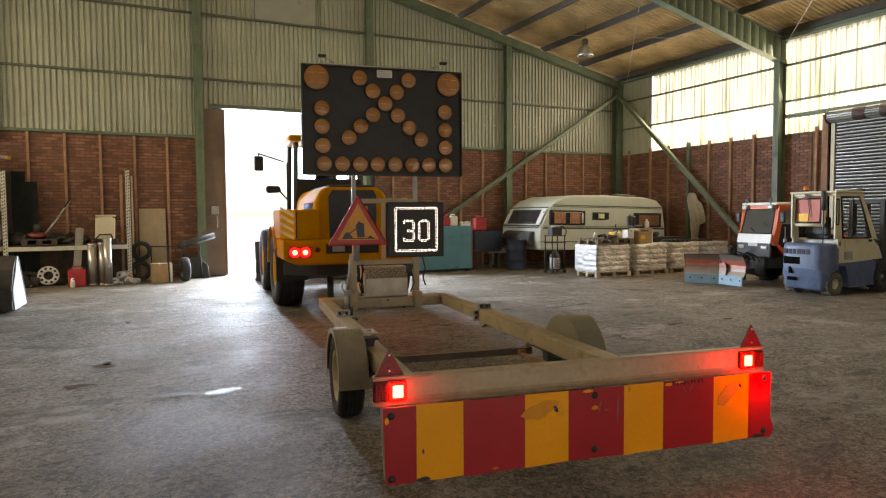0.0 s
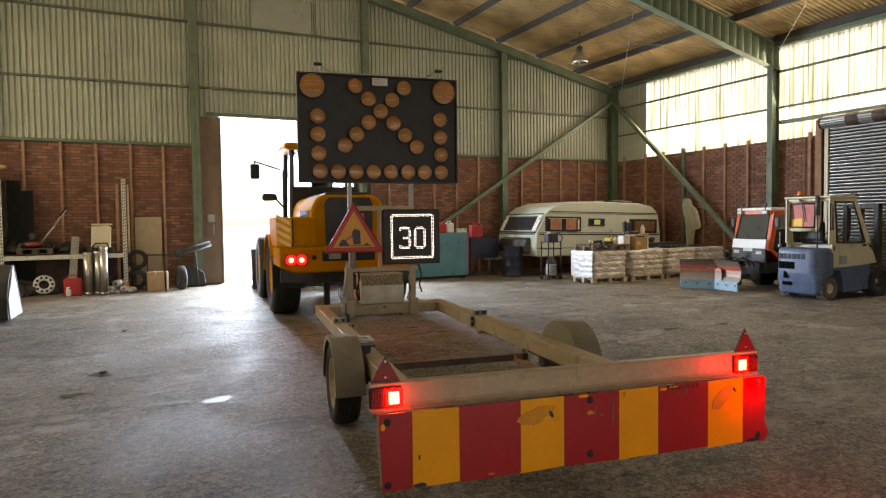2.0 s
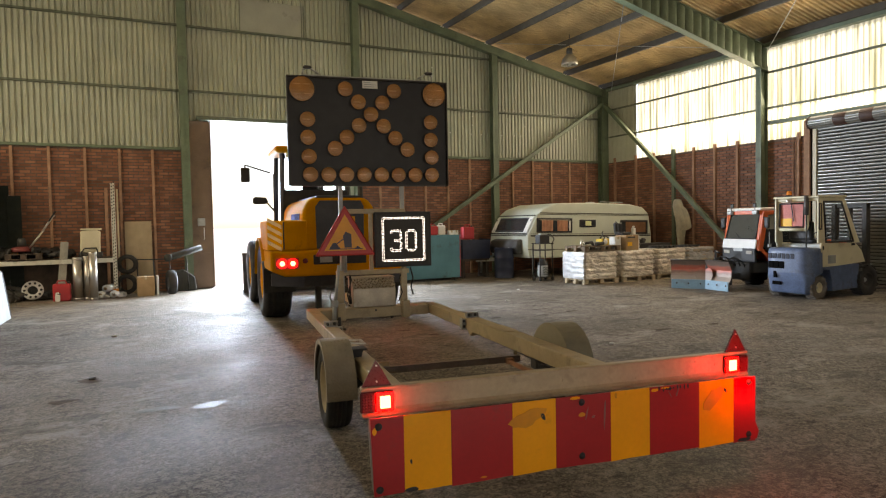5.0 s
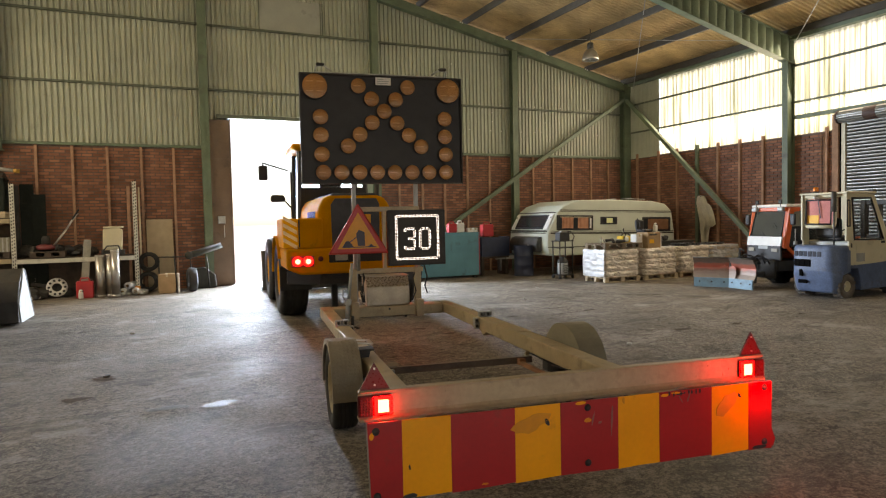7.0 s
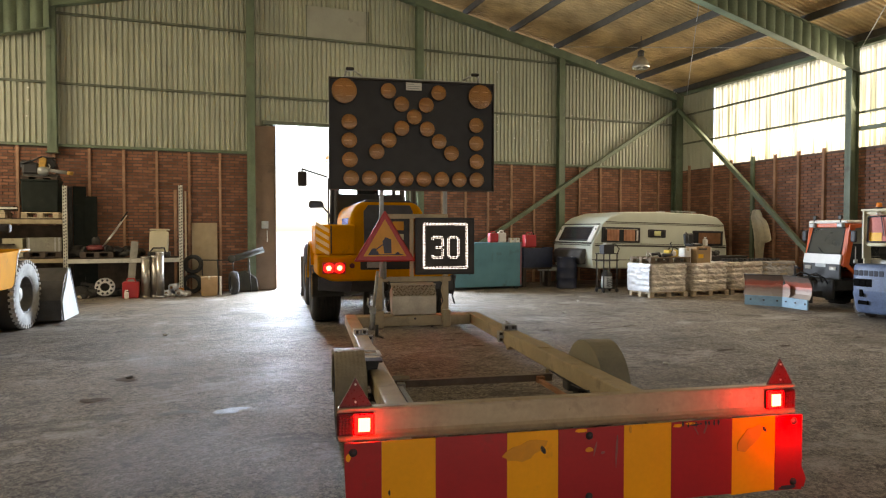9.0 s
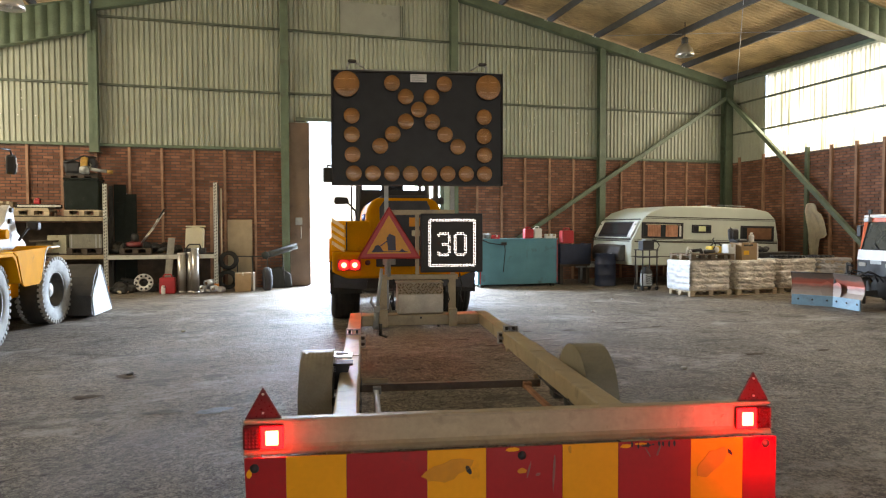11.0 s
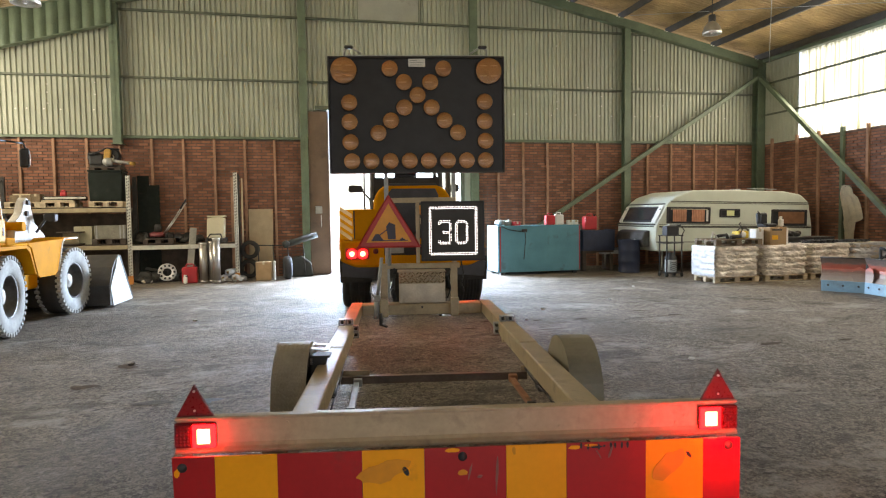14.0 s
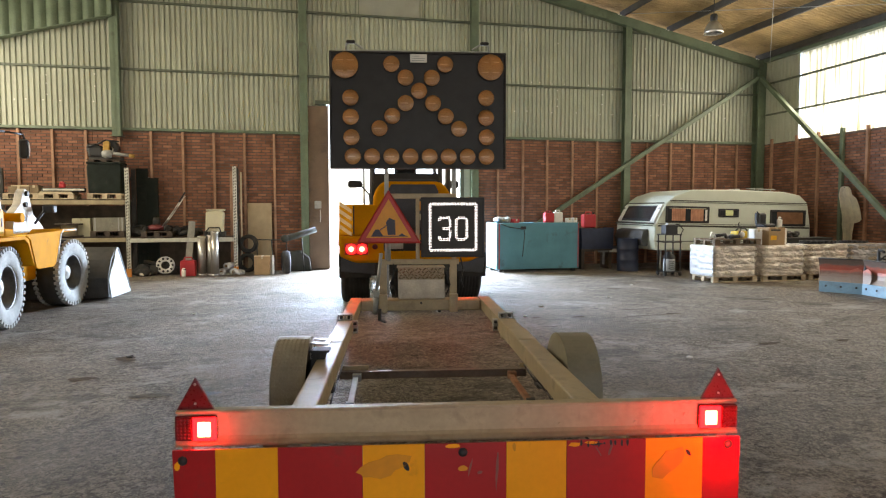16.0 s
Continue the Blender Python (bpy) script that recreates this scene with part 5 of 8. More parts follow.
    for x in (-0.43, 0.43):
        for p in ((1.5, 1.87), (1.36, 1.48), (1.44, 1.7)):
            part("pin", rod(B(), (x - 0.03, *p), (x + 0.03, *p), 0.04), M_DARK, lf, "dark pivot pin")
    bm = B()
    for x in (-0.34, 0.34):
        prism(bm, [(1.5, 1.5), (1.75, 1.6), (2.2, 1.36), (2.8, 0.78), (3.2, 0.35), (3.05, 0.25), (2.55, 0.62), (2.0, 1.12), (1.55, 1.3)], "x", x - 0.05, x + 0.05, 0.01)
    part("lift_arm", bm, M_CAST, t, "white lift arm")
    bm = B()
    rod(bm, (0, 1.5, 1.6), (0, 2.2, 1.5), 0.06)
    rod(bm, (0, 2.2, 1.5), (0, 2.8, 1.05), 0.035)
    part("tilt_cylinder", bm, M_DARK, t)
    part("cross_tube", rod(B(), (-0.4, 1.1, 1.5), (0.52, 1.1, 1.5), 0.075), M_LOADER, t)
    part("front_cowl", prism(B(), [(0.1, 1.25), (1.35, 1.25), (1.3, 1.5), (1.0, 1.62), (0.1, 1.72)], "x", -0.3, 0.3, 0.03), M_LOADER, t)
    for x in (0.5, -0.5):
        hl = part("headlamp", pipe(B(), [(x, 1.6, 1.4), (x + 0.1 * (1 if x > 0 else -1), 1.72, 1.6)], 0.02, 8), M_BLACK, t)
        part("lamp_housing", box(B(), (x + 0.14 * (1 if x > 0 else -1), 1.82, 1.63), (0.17, 0.16, 0.13), 0.02), M_BLACK, hl, "black square lamp housing")
        part("lens", box(B(), (x + 0.14 * (1 if x > 0 else -1), 1.905, 1.63), (0.14, 0.012, 0.1), 0.004), M_WHITE, hl)
    # cab: front posts, screen, roof
    bm = B()
    for x in (-0.48, 0.48):
        bar(bm, (x, 0.05, 1.5), (x * 0.95, -0.1, 3.0), 0.05, 0.05, 0.01)
        bar(bm, (x, -1.0, 1.5), (x * 0.95, -1.0, 3.0), 0.05, 0.05, 0.01)
    span(bm, -0.5, 0.5, -1.05, 0.1, 1.4, 1.72, 0.02)
    cab = part("cab", bm, M_LOADER, t, "yellow cab frame")
    part("cab_roof", span(B(), -0.56, 0.56, -1.1, 0.05, 3.0, 3.1, 0.04, 2), M_LOADER, cab)
    part("windscreen", prism(B(), [(0.04, 1.72), (0.05, 1.72), (-0.09, 3.0), (-0.1, 3.0)], "x", -0.45, 0.45), M_GLASS, cab, "clear windscreen")
    bm = pipe(B(), [(0.46, 0.2, 2.72), (0.56, 0.5, 2.72), (0.7, 0.74, 2.71), (0.72, 0.77, 2.62)], 0.014, 8)
    part("mirror_arm", bm, M_BLACK, t)
    mirror = part("mirror", span(B(), 0.64, 0.77, 0.72, 0.8, 2.36, 2.64, 0.035, 3), M_BLACK, t, "black side mirror with pale edge")
    part("mirror_edge", pipe(B(), [(0.765, 0.76, 2.6), (0.778, 0.76, 2.5), (0.77, 0.76, 2.4)], 0.01, 6), M_WHITE, mirror, "pale line along the mirror's edge")
    part("side_panel", span(B(), 0.49, 0.515, -0.9, 0.2, 1.28, 1.62, 0.02, 2), M_PANELYEL, cab, "bright yellow side panel")
    part("panel_catch", span(B(), 0.513, 0.522, 0.1, 0.13, 1.38, 1.5, 0.004), M_BLACK, cab, "black catch")
    for x in (-0.48, 0.48):
        part("post_trim", bar(B(), (x * 1.05, 0.14, 1.55), (x * 1.0, -0.02, 2.7), 0.018, 0.018, 0.004), M_WHITE, cab, "white strip along the post")
    cab.location.y = 0.3
    # bucket
    bm = B()
    out = [(2.76, 0.05), (4.16, 0.0), (4.16, 0.035), (2.96, 0.1), (2.81, 0.4), (3.01, 0.68), (3.33, 0.9), (3.31, 0.93), (2.96, 0.72), (2.74, 0.4)]
    prism(bm, out, "x", -1.2, 1.22)
    bk = part("bucket", bm, M_DARK, t, "dark worn steel bucket")
    for x in (-1.22, 1.23):
        part("side_plate", prism(B(), [(2.88, 0.03), (4.17, 0.0), (4.11, 0.1), (3.41, 0.85), (3.33, 0.93), (3.2, 0.84), (3.12, 0.7), (2.86, 0.5), (2.75, 0.36), (2.82, 0.18)], "x", x - 0.012, x + 0.012, 0.004), M_PALEPLATE, bk, "pale grey painted bucket side plate")
        part("cutting_edge", prism(B(), [(3.35, 0.88), (4.11, 0.06), (4.17, 0.06), (3.39, 0.92)], "x", x - 0.016, x + 0.018), M_DARK, bk)
    return t


bucket_loader()


def loft(bm, rings, smooth=True):
    """Rings of equal length, bottom to top, joined and capped."""
    rs = [[bm.verts.new(p) for p in r] for r in rings]
    fs = []
    for a, b in zip(rs, rs[1:]):
        for i in range(len(a)):
            j = (i + 1) % len(a)
            f = bm.faces.new((a[i], a[j], b[j], b[i]))
            f.smooth = smooth
            fs.append(f)
    fs += [bm.faces.new(rs[0][::-1]), bm.faces.new(rs[-1])]
    bmesh.ops.recalc_face_normals(bm, faces=fs)
    return bm


def rounded_rear(w, y0, y1, r, z, n=7):
    """A plan outline with its two rear corners rounded."""
    pts = [(w, y1, z)]
    for i in range(n + 1):
        a = math.pi / 2 * i / n
        pts.append((w - r + r * math.cos(a), y0 + r - r * math.sin(a), z))
    for i in range(n + 1):
        a = math.pi / 2 * i / n
        pts.append((-w + r - r * math.sin(a), y0 + r - r * math.cos(a), z))
    return pts + [(-w, y1, z)]


# -- forklift: local y forward, origin at the middle of its rear face --
def forklift():
    t = thing("forklift", "blue and cream counterbalance forklift with cab, parked before a shutter", "forklift", 11.42, 10.07, 0, -90)
    rows = ((0.10, 0.40, 0.10, 0.1), (0.15, 0.43, 0.07, 0.12), (0.44, 0.485, 0.03, 0.16), (0.50, 0.50, 0.0, 0.26), (0.52, 0.505, 0.0, 0.26), (0.90, 0.50, 0.0, 0.26), (0.96, 0.49, 0.012, 0.25), (0.99, 0.46, 0.04, 0.23))
    cw = part("counterweight", loft(B(), [rounded_rear(w, y0, max(0.16, y0 + r + 0.005) if z < 0.46 else 0.38, r, z) for z, w, y0, r in rows]), M_BLUE, t, "faded blue cast counterweight")
    # vents and slots are solid blocks, their inner shade painted black
    for x in (-0.31, -0.195, -0.08):
        part("vent", span(B(), x - 0.056, x + 0.056, -0.012, 0.02, 0.585, 0.725, 0.008), M_VOID, cw, "near-black block standing for a vent opening's shade")
    part("tow_slot", span(B(), -0.26, -0.19, -0.01, 0.04, 0.40, 0.53, 0.01), M_VOID, cw)
    part("tow_slot", span(B(), -0.3, -0.11, 0.012, 0.05, 0.26, 0.33, 0.01), M_VOID, cw)
    for i, w in enumerate((0.06, 0.065, 0.06, 0.065, 0.06, 0.065)):
        part("emblem", span(B(), -0.36 + i * 0.094, -0.36 + i * 0.094 + w * 1.2, -0.008, 0.014, 0.78, 0.88, 0.004), M_DARKBLUE, cw, "dark blue relief mark")
    bm = B()
    prism(bm, [(0.2, 0.5), (0.24, 0.56), (0.6, 0.56), (0.66, 0.38), (0.7, 0.14), (1.5, 0.16), (1.55, 0.64), (0.2, 0.64)], "x", -0.5, 0.5, 0.015)
    part("chassis", bm, M_BLUE, t, "dirty blue chassis side")
    for s in (-1, 1):
        wheel(t, s * 0.37, 0.36, 0.225, 0.225, 0.19, 0.1, s, M_DUSTTYRE, M_CREAM, lugs=14, lug_h=0.012)
        wheel(t, s * 0.44, 1.78, 0.3, 0.3, 0.24, 0.16, s, M_RUBBER, M_DARK, lugs=16, lug_h=0.012)
        xo = 0.5 if s > 0 else -0.42
        # cab side: one cream panel round the side window, sloping front edge
        lo, hi = sorted((xo, xo - s * 0.035))
        bm = B()
        prism(bm, [(0.22, 0.60), (1.62, 0.67), (1.50, 0.9), (1.30, 1.06), (0.36, 1.08), (0.22, 1.08)], "x", lo, hi, 0.006)
        prism(bm, [(0.14, 1.08), (0.35, 1.08), (0.27, 1.89), (0.14, 1.89)], "x", lo, hi, 0.006)
        prism(bm, [(1.24, 1.06), (1.44, 1.06), (0.97, 1.89), (0.84, 1.89)], "x", lo, hi, 0.006)
        prism(bm, [(0.14, 1.885), (0.98, 1.885), (0.95, 1.95), (0.14, 1.95)], "x", lo, hi, 0.006)
        door = part("cab_side", bm, M_CREAM, t, "cream cab side with sloping front")
        part("side_window", prism(B(), [(0.35, 1.08), (1.25, 1.07), (0.84, 1.89), (0.27, 1.89)], "x", xo - s * 0.02 - 0.003, xo - s * 0.02 + 0.003), M_CLEAR, door, "clear dusty side window")
        xs = xo + s * 0.004
        part("rubber_seal", pipe(B(), [(xs, 0.36, 1.1), (xs, 1.22, 1.09), (xs, 0.83, 1.87), (xs, 0.29, 1.87), (xs, 0.36, 1.1)], 0.017, 6), M_BLACK, door, "black rubber window seal")
        part("corner_seal", pipe(B(), [(xs, 0.0 + 0.15, 1.35), (xs, 0.23, 1.35), (xs, 0.22, 1.83), (xs, 0.15, 1.83), (xs, 0.15, 1.35)], 0.012, 6), M_BLACK, door, "black corner window seal")
        for j in range(6):
            part("louvre", span(B(), *sorted((xo + s * 0.002, xo + s * 0.012)), 0.42, 0.66, 0.905 + j * 0.02, 0.916 + j * 0.02), M_CREAM, door)
        part("lower_vent", span(B(), *sorted((xo + s * 0.002, xo + s * 0.012)), 0.42, 0.66, 0.68, 0.84, 0.004), M_GREY, door, "grey mesh vent")
        part("door_handle", box(B(), (xo + s * 0.012, 1.2, 1.03), (0.02, 0.1, 0.045), 0.006), M_BLACK, door, "black door handle")
        part("hinge", span(B(), *sorted((xo + s * 0.002, xo + s * 0.016)), 0.26, 0.29, 0.95, 1.03, 0.004), M_DARK, door)
        door.location.y = 0.12
    # rear window: rounded cream frame, pink-tinted glass, yellow sticker
    bm = B()
    pipe(bm, [(-0.34, 0.2, 1.34), (0.2, 0.2, 1.34), (0.23, 0.2, 1.4), (0.23, 0.22, 1.86), (0.2, 0.22, 1.9), (-0.34, 0.22, 1.9), (-0.38, 0.22, 1.84), (-0.38, 0.2, 1.4), (-0.34, 0.2, 1.34)], 0.034, 8)
    span(bm, -0.41, 0.47, 0.17, 0.23, 1.895, 1.95, 0.01)
    span(bm, -0.42, -0.39, 0.18, 0.22, 0.98, 1.95, 0.006)
    fr = part("rear_window_frame", bm, M_CREAM, t, "cream rounded rear window frame")
    part("rear_glass", span(B(), -0.37, 0.22, 0.205, 0.212, 1.36, 1.89), M_PINKGLASS, fr, "pink-tinted rear glass")
    part("rubber_seal", pipe(B(), [(-0.335, 0.165, 1.39), (0.175, 0.165, 1.39), (0.175, 0.185, 1.85), (-0.335, 0.185, 1.85), (-0.335, 0.165, 1.39)], 0.014, 6), M_BLACK, fr, "black rubber seal")
    part("sticker", span(B(), -0.32, -0.09, 0.194, 0.2, 1.4, 1.56), M_STICKER, fr, "yellow warning sticker")
    part("wiper", bar(B(), (-0.1, 0.185, 1.88), (-0.04, 0.185, 1.5), 0.012, 0.012), M_BLACK, fr)
    part("roof", span(B(), -0.44, 0.52, 0.12, 0.98, 1.95, 1.99, 0.012, 2), M_CREAM, t)
    bl = part("beacon", rod(B(), (-0.15, 0.2, 1.99), (-0.15, 0.2, 2.02), 0.055), M_BLACK, t)
    part("beacon_dome", lathe(B(), [(0.05, 0), (0.05, 0.06), (0.04, 0.08), (0, 0.085)], Matrix.Translation((-0.15, 0.2, 2.02)), 16), M_BEACON, bl, "orange beacon dome")
    part("rear_lamp", lathe(B(), [(0, 0.05), (0.03, 0.045), (0.05, 0.0), (0.045, -0.01), (0, -0.008)], Matrix.Translation((-0.1, 0.13, 1.9)) @ Matrix.Rotation(radians(90), 4, "X"), 16), M_CHROME, t, "round chrome work lamp")
    bm = rod(B(), (0.27, 0.12, 0.99), (0.27, 0.12, 1.7), 0.013)
    rod(bm, (0.27, 0.12, 1.62), (0.27, 0.12, 2.0), 0.042)
    part("exhaust_pipe", bm, M_SILENCER, t, "upright exhaust pipe with dark silencer")
    bm = B()
    rod(bm, (-0.42, 0.1, 0.99), (-0.42, 0.1, 1.06), 0.035)
    rod(bm, (-0.42, 0.1, 1.06), (-0.42, 0.1, 1.3), 0.01)
    part("gas_valve", bm, M_GREY, t)
    part("roof_lamp", box(B(), (0.42, 1.0, 2.0), (0.14, 0.1, 0.08), 0.02), M_BLACK, t)
    part("hood_cover", span(B(), -0.42, 0.42, 0.45, 0.95, 0.96, 1.06, 0.03, 2), M_GREY, t, "grey engine hood")
    bm = B()
    span(bm, -0.3, 0.2, 0.55, 0.95, 1.06, 1.16, 0.04, 2)
    span(bm, -0.3, 0.2, 0.5, 0.62, 1.12, 1.5, 0.05, 2)
    part("seat", bm, M_BLACK, t, "black driver seat")
    bm = pipe(B(), [(0, 1.3, 0.6), (0, 1.15, 1.2)], 0.03)
    lathe(bm, [(0.17, 0), (0.185, 0.012), (0.17, 0.024), (0.155, 0.012), (0.17, 0)], Matrix.Translation((0, 1.13, 1.22)) @ Matrix.Rotation(radians(30), 4, "X"), 24)
    part("steering_wheel", bm, M_BLACK, t)
    bm = B()
    for x in (-0.32, 0.32):
        span(bm, x - 0.05, x + 0.05, 2.0, 2.14, 0.08, 1.85, 0.01)
    for z in (0.35, 1.1, 1.8):
        span(bm, -0.37, 0.37, 2.03, 2.1, z - 0.04, z + 0.04)
    rod(bm, (0, 2.06, 0.2), (0, 2.06, 1.75), 0.05)
    for ob in t.children:
        if ob.name.split(".")[0] in ("rear_window_frame", "roof", "beacon", "rear_lamp", "exhaust_pipe", "roof_lamp"):
            ob.location.y = 0.12
    m = part("mast", bm, M_DARK, t, "dark steel lift mast")
    for x in (-0.25, 0.25):
        part("fork", prism(B(), [(2.15, 0.55), (2.2, 0.55), (2.2, 0.06), (3.2, 0.03), (3.2, 0.05), (2.2, 0.1)], "x", x - 0.06, x + 0.06), M_DARK, m)
    part("front_cowl", prism(B(), [(1.5, 0.2), (2.0, 0.2), (2.0, 0.5), (1.62, 0.66)], "x", -0.46, 0.46, 0.02), M_DARK, t)
    return t


M_DARKBLUE = mat("dark_blue_relief", (0.02, 0.026, 0.045), 0.7)
M_DUSTTYRE = mat("dusty_tyre", (0.12, 0.105, 0.09), 0.9, var=0.3, scale=10, bump=0.3)
M_PINKGLASS = mat("pink_tinted_glass", (0.62, 0.24, 0.22), 0.15, var=0.15, scale=3, bump=0)
# opaque dark pane with strong gloss
M_CABGLASS = mat("dark_glossy_glass", (0.06, 0.062, 0.056), 0.06, var=0.12, scale=2, bump=0, spec=1.0, coat=1.0)
M_CLEAR = glass_mat("clear_cab_glass", (0.8, 0.82, 0.78), 0.02)
# opaque pane in an even pale grey
M_PALEGLASS = mat("pale_opaque_glass", (0.24, 0.24, 0.21), 0.1, var=0.15, scale=3, bump=0, spec=0.8, coat=0.6)
# soot on the silencer; on the caravan locker the tone is shade
M_SILENCER = mat("soot_and_shade_steel", (0.09, 0.085, 0.08), 0.5, 0.5, var=0.2)
M_STICKER = mat("yellow_sticker", (0.85, 0.45, 0.02), 0.5, var=0.05)
M_BEACON = mat("orange_beacon", (0.75, 0.2, 0.02), 0.25, var=0.05, bump=0, coat=0.5)
forklift()


# -- small orange municipal truck with a V plough; local y forward --
def plough_truck():
    t = thing("plough_truck", "small orange municipal truck with windscreen cab and snow plough mount", "truck", 12.42, 11.92, 0, 81)
    cab = part("cab", prism(B(), [(-1.3, 0.52), (-0.66, 0.52), (-0.5, 0.62), (-0.46, 0.75), (-1.3, 0.75)], "x", -0.53, 0.53, 0.02), M_ORANGE, t, "orange cab with white roof")
    part("cab_roof", span(B(), -0.52, 0.52, -1.34, -0.1, 1.74, 1.81, 0.03, 2), M_WHITE, cab, "white cab roof")
    part("roof_band", prism(B(), [(-0.2, 1.66), (-0.12, 1.66), (-0.12, 1.75), (-1.3, 1.75), (-1.3, 1.66)], "x", -0.5, 0.5, 0.01), M_ORANGE, cab)
    part("rear_panel", span(B(), -0.5, 0.5, -1.3, -1.25, 0.7, 1.7), M_DARK, cab, "dark rear cab wall")
    part("windscreen", prism(B(), [(-0.03, 1.08), (-0.022, 1.08), (-0.17, 1.68), (-0.178, 1.68)], "x", -0.45, 0.45), M_CABGLASS, cab, "dark glossy opaque windscreen")
    part("screen_seal", pipe(B(), [(-0.45, -0.025, 1.11), (0.45, -0.025, 1.11), (0.43, -0.17, 1.67), (-0.43, -0.17, 1.67), (-0.45, -0.025, 1.11)], 0.018, 6), M_BLACK, cab, "black screen seal")
    for s in (-1, 1):
        part("front_post", bar(B(), (s * 0.5, -0.02, 0.88), (s * 0.47, -0.2, 1.72), 0.09, 0.06, 0.012), M_ORANGE, cab)
        part("door_post", prism(B(), [(-0.14, 0.86), (-0.02, 0.86), (-0.16, 1.72), (-0.62, 1.75), (-0.62, 1.68), (-0.28, 1.64)], "x", s * 0.53 - 0.02, s * 0.53 + 0.02, 0.008), M_ORANGE, cab)
        part("door_edge", bar(B(), (s * 0.53, -0.1, 0.9), (s * 0.53, -0.44, 0.6), 0.05, 0.07, 0.01), M_ORANGE, cab)
        part("rear_post", bar(B(), (s * 0.53, -1.27, 0.6), (s * 0.51, -1.25, 1.74), 0.07, 0.08, 0.012), M_ORANGE, cab)
        xo = s * 0.525
        part("door_panel", prism(B(), [(-0.46, 0.74), (-1.24, 0.74), (-1.22, 1.33), (-0.2, 1.33), (-0.14, 0.95)], "x", xo - 0.01, xo + 0.01, 0.004), M_SMOKE, cab, "dark lower door glass")
        part("side_window", prism(B(), [(-0.2, 1.33), (-1.22, 1.33), (-1.22, 1.69), (-0.28, 1.66)], "x", xo - 0.006, xo + 0.004), M_PALEGLASS, cab, "pale opaque side window")
        mi = part("mirror", pipe(B(), [(s * 0.53, -0.16, 1.6), (s * 0.64, -0.14, 1.58)], 0.012), M_BLACK, cab)
        part("mirror_head", box(B(), (s * 0.66, -0.14, 1.48), (0.13, 0.06, 0.24), 0.028, None, 2), M_BLACK, mi, "black oval side mirror")
        wl = part("roof_lamp", box(B(), (s * 0.38, -0.1, 1.71), (0.16, 0.1, 0.1), 0.02), M_GREY, t, "square roof work lamp")
        bm = pipe(B(), [(s * 0.36, -0.1, 1.76), (s * 0.34, -0.1, 1.88)], 0.01)
        span(bm, s * 0.34 - 0.045, s * 0.34 + 0.045, -0.13, -0.09, 1.82, 1.91, 0.01)
        part("lamp_bracket", bm, M_DARK, wl)
        wheel(t, s * 0.47, -0.85, 0.33, 0.33, 0.24, 0.19, s, M_RUBBER, M_DARK, lugs=16, lug_h=0.012)
        wheel(t, s * 0.47, -2.1, 0.33, 0.33, 0.24, 0.19, s, M_RUBBER, M_DARK, lugs=16, lug_h=0.012)
        part("headlamp", span(B(), s * 0.34 - 0.09, s * 0.34 + 0.09, 0.035, 0.06, 0.78, 0.86, 0.012, 2), M_HEADLAMP, t, "clear rectangular headlamp")
    # white strip paints the bright reflection low on the screen
    part("front_panel", prism(B(), [(0.0, 0.91), (0.04, 0.91), (0.005, 1.11), (-0.03, 1.11)], "x", -0.5, 0.5, 0.005), M_WHITE, t, "white strip standing for the reflection under the windscreen")
    part("grille_panel", span(B(), -0.5, 0.5, -0.02, 0.035, 0.6, 0.925, 0.02, 2), M_BLACK, t, "black front panel")
    part("number_plate", span(B(), -0.14, 0.14, 0.04, 0.046, 0.84, 0.91, 0.002), M_GREY, t, "blank plate")
    part("wiper", bar(B(), (-0.05, -0.012, 1.08), (0.15, -0.035, 1.24), 0.014, 0.012), M_BLACK, cab)
    part("chassis", span(B(), -0.4, 0.4, -2.5, 0.0, 0.35, 0.6, 0.03), M_DARK, t)
    part("load_bed", prism(B(), [(-1.4, 0.72), (-2.6, 0.72), (-2.6, 1.05), (-1.4, 1.05)], "x", -0.52, 0.52, 0.03), M_ORANGE, t)
    # plough mount: plate, arms to the hinge, ram, hoses
    bm = B()
    span(bm, -0.4, 0.4, 0.03, 0.09, 0.2, 0.6, 0.02)
    for x in (-0.1, 0.32):
        bar(bm, (x, 0.08, 0.3), (x * 0.5 + 0.22, 0.56, 0.24), 0.07, 0.09, 0.01)
    rod(bm, (0.1, 0.08, 0.58), (0.4, 0.58, 0.4), 0.035)
    part("plough_mount", bm, M_DARK, t, "dark steel plough mount")
    for i in range(5):
        x = -0.25 + i * 0.14
        part("hose", pipe(B(), [(x, 0.08, 0.5), (x - 0.04, 0.2, 0.62 + 0.05 * (i % 2)), (x + 0.05, 0.34, 0.72 - 0.04 * (i % 3)), (x * 0.5 + 0.25, 0.52, 0.5)], 0.014, 6), M_BLACK, t, "black hydraulic hose")
    part("mount_pin", pipe(B(), [(0.3, 0.4, 0.3), (0.3, 0.4, 0.84), (0.16, 0.4, 0.8)], 0.025, 8), M_BLACK, t)
    return t


M_HEADLAMP = mat("clear_lamp_glass", (0.6, 0.58, 0.52), 0.12, 0.5, var=0.2, bump=0.2, bscale=80, coat=0.5)
plough_truck()


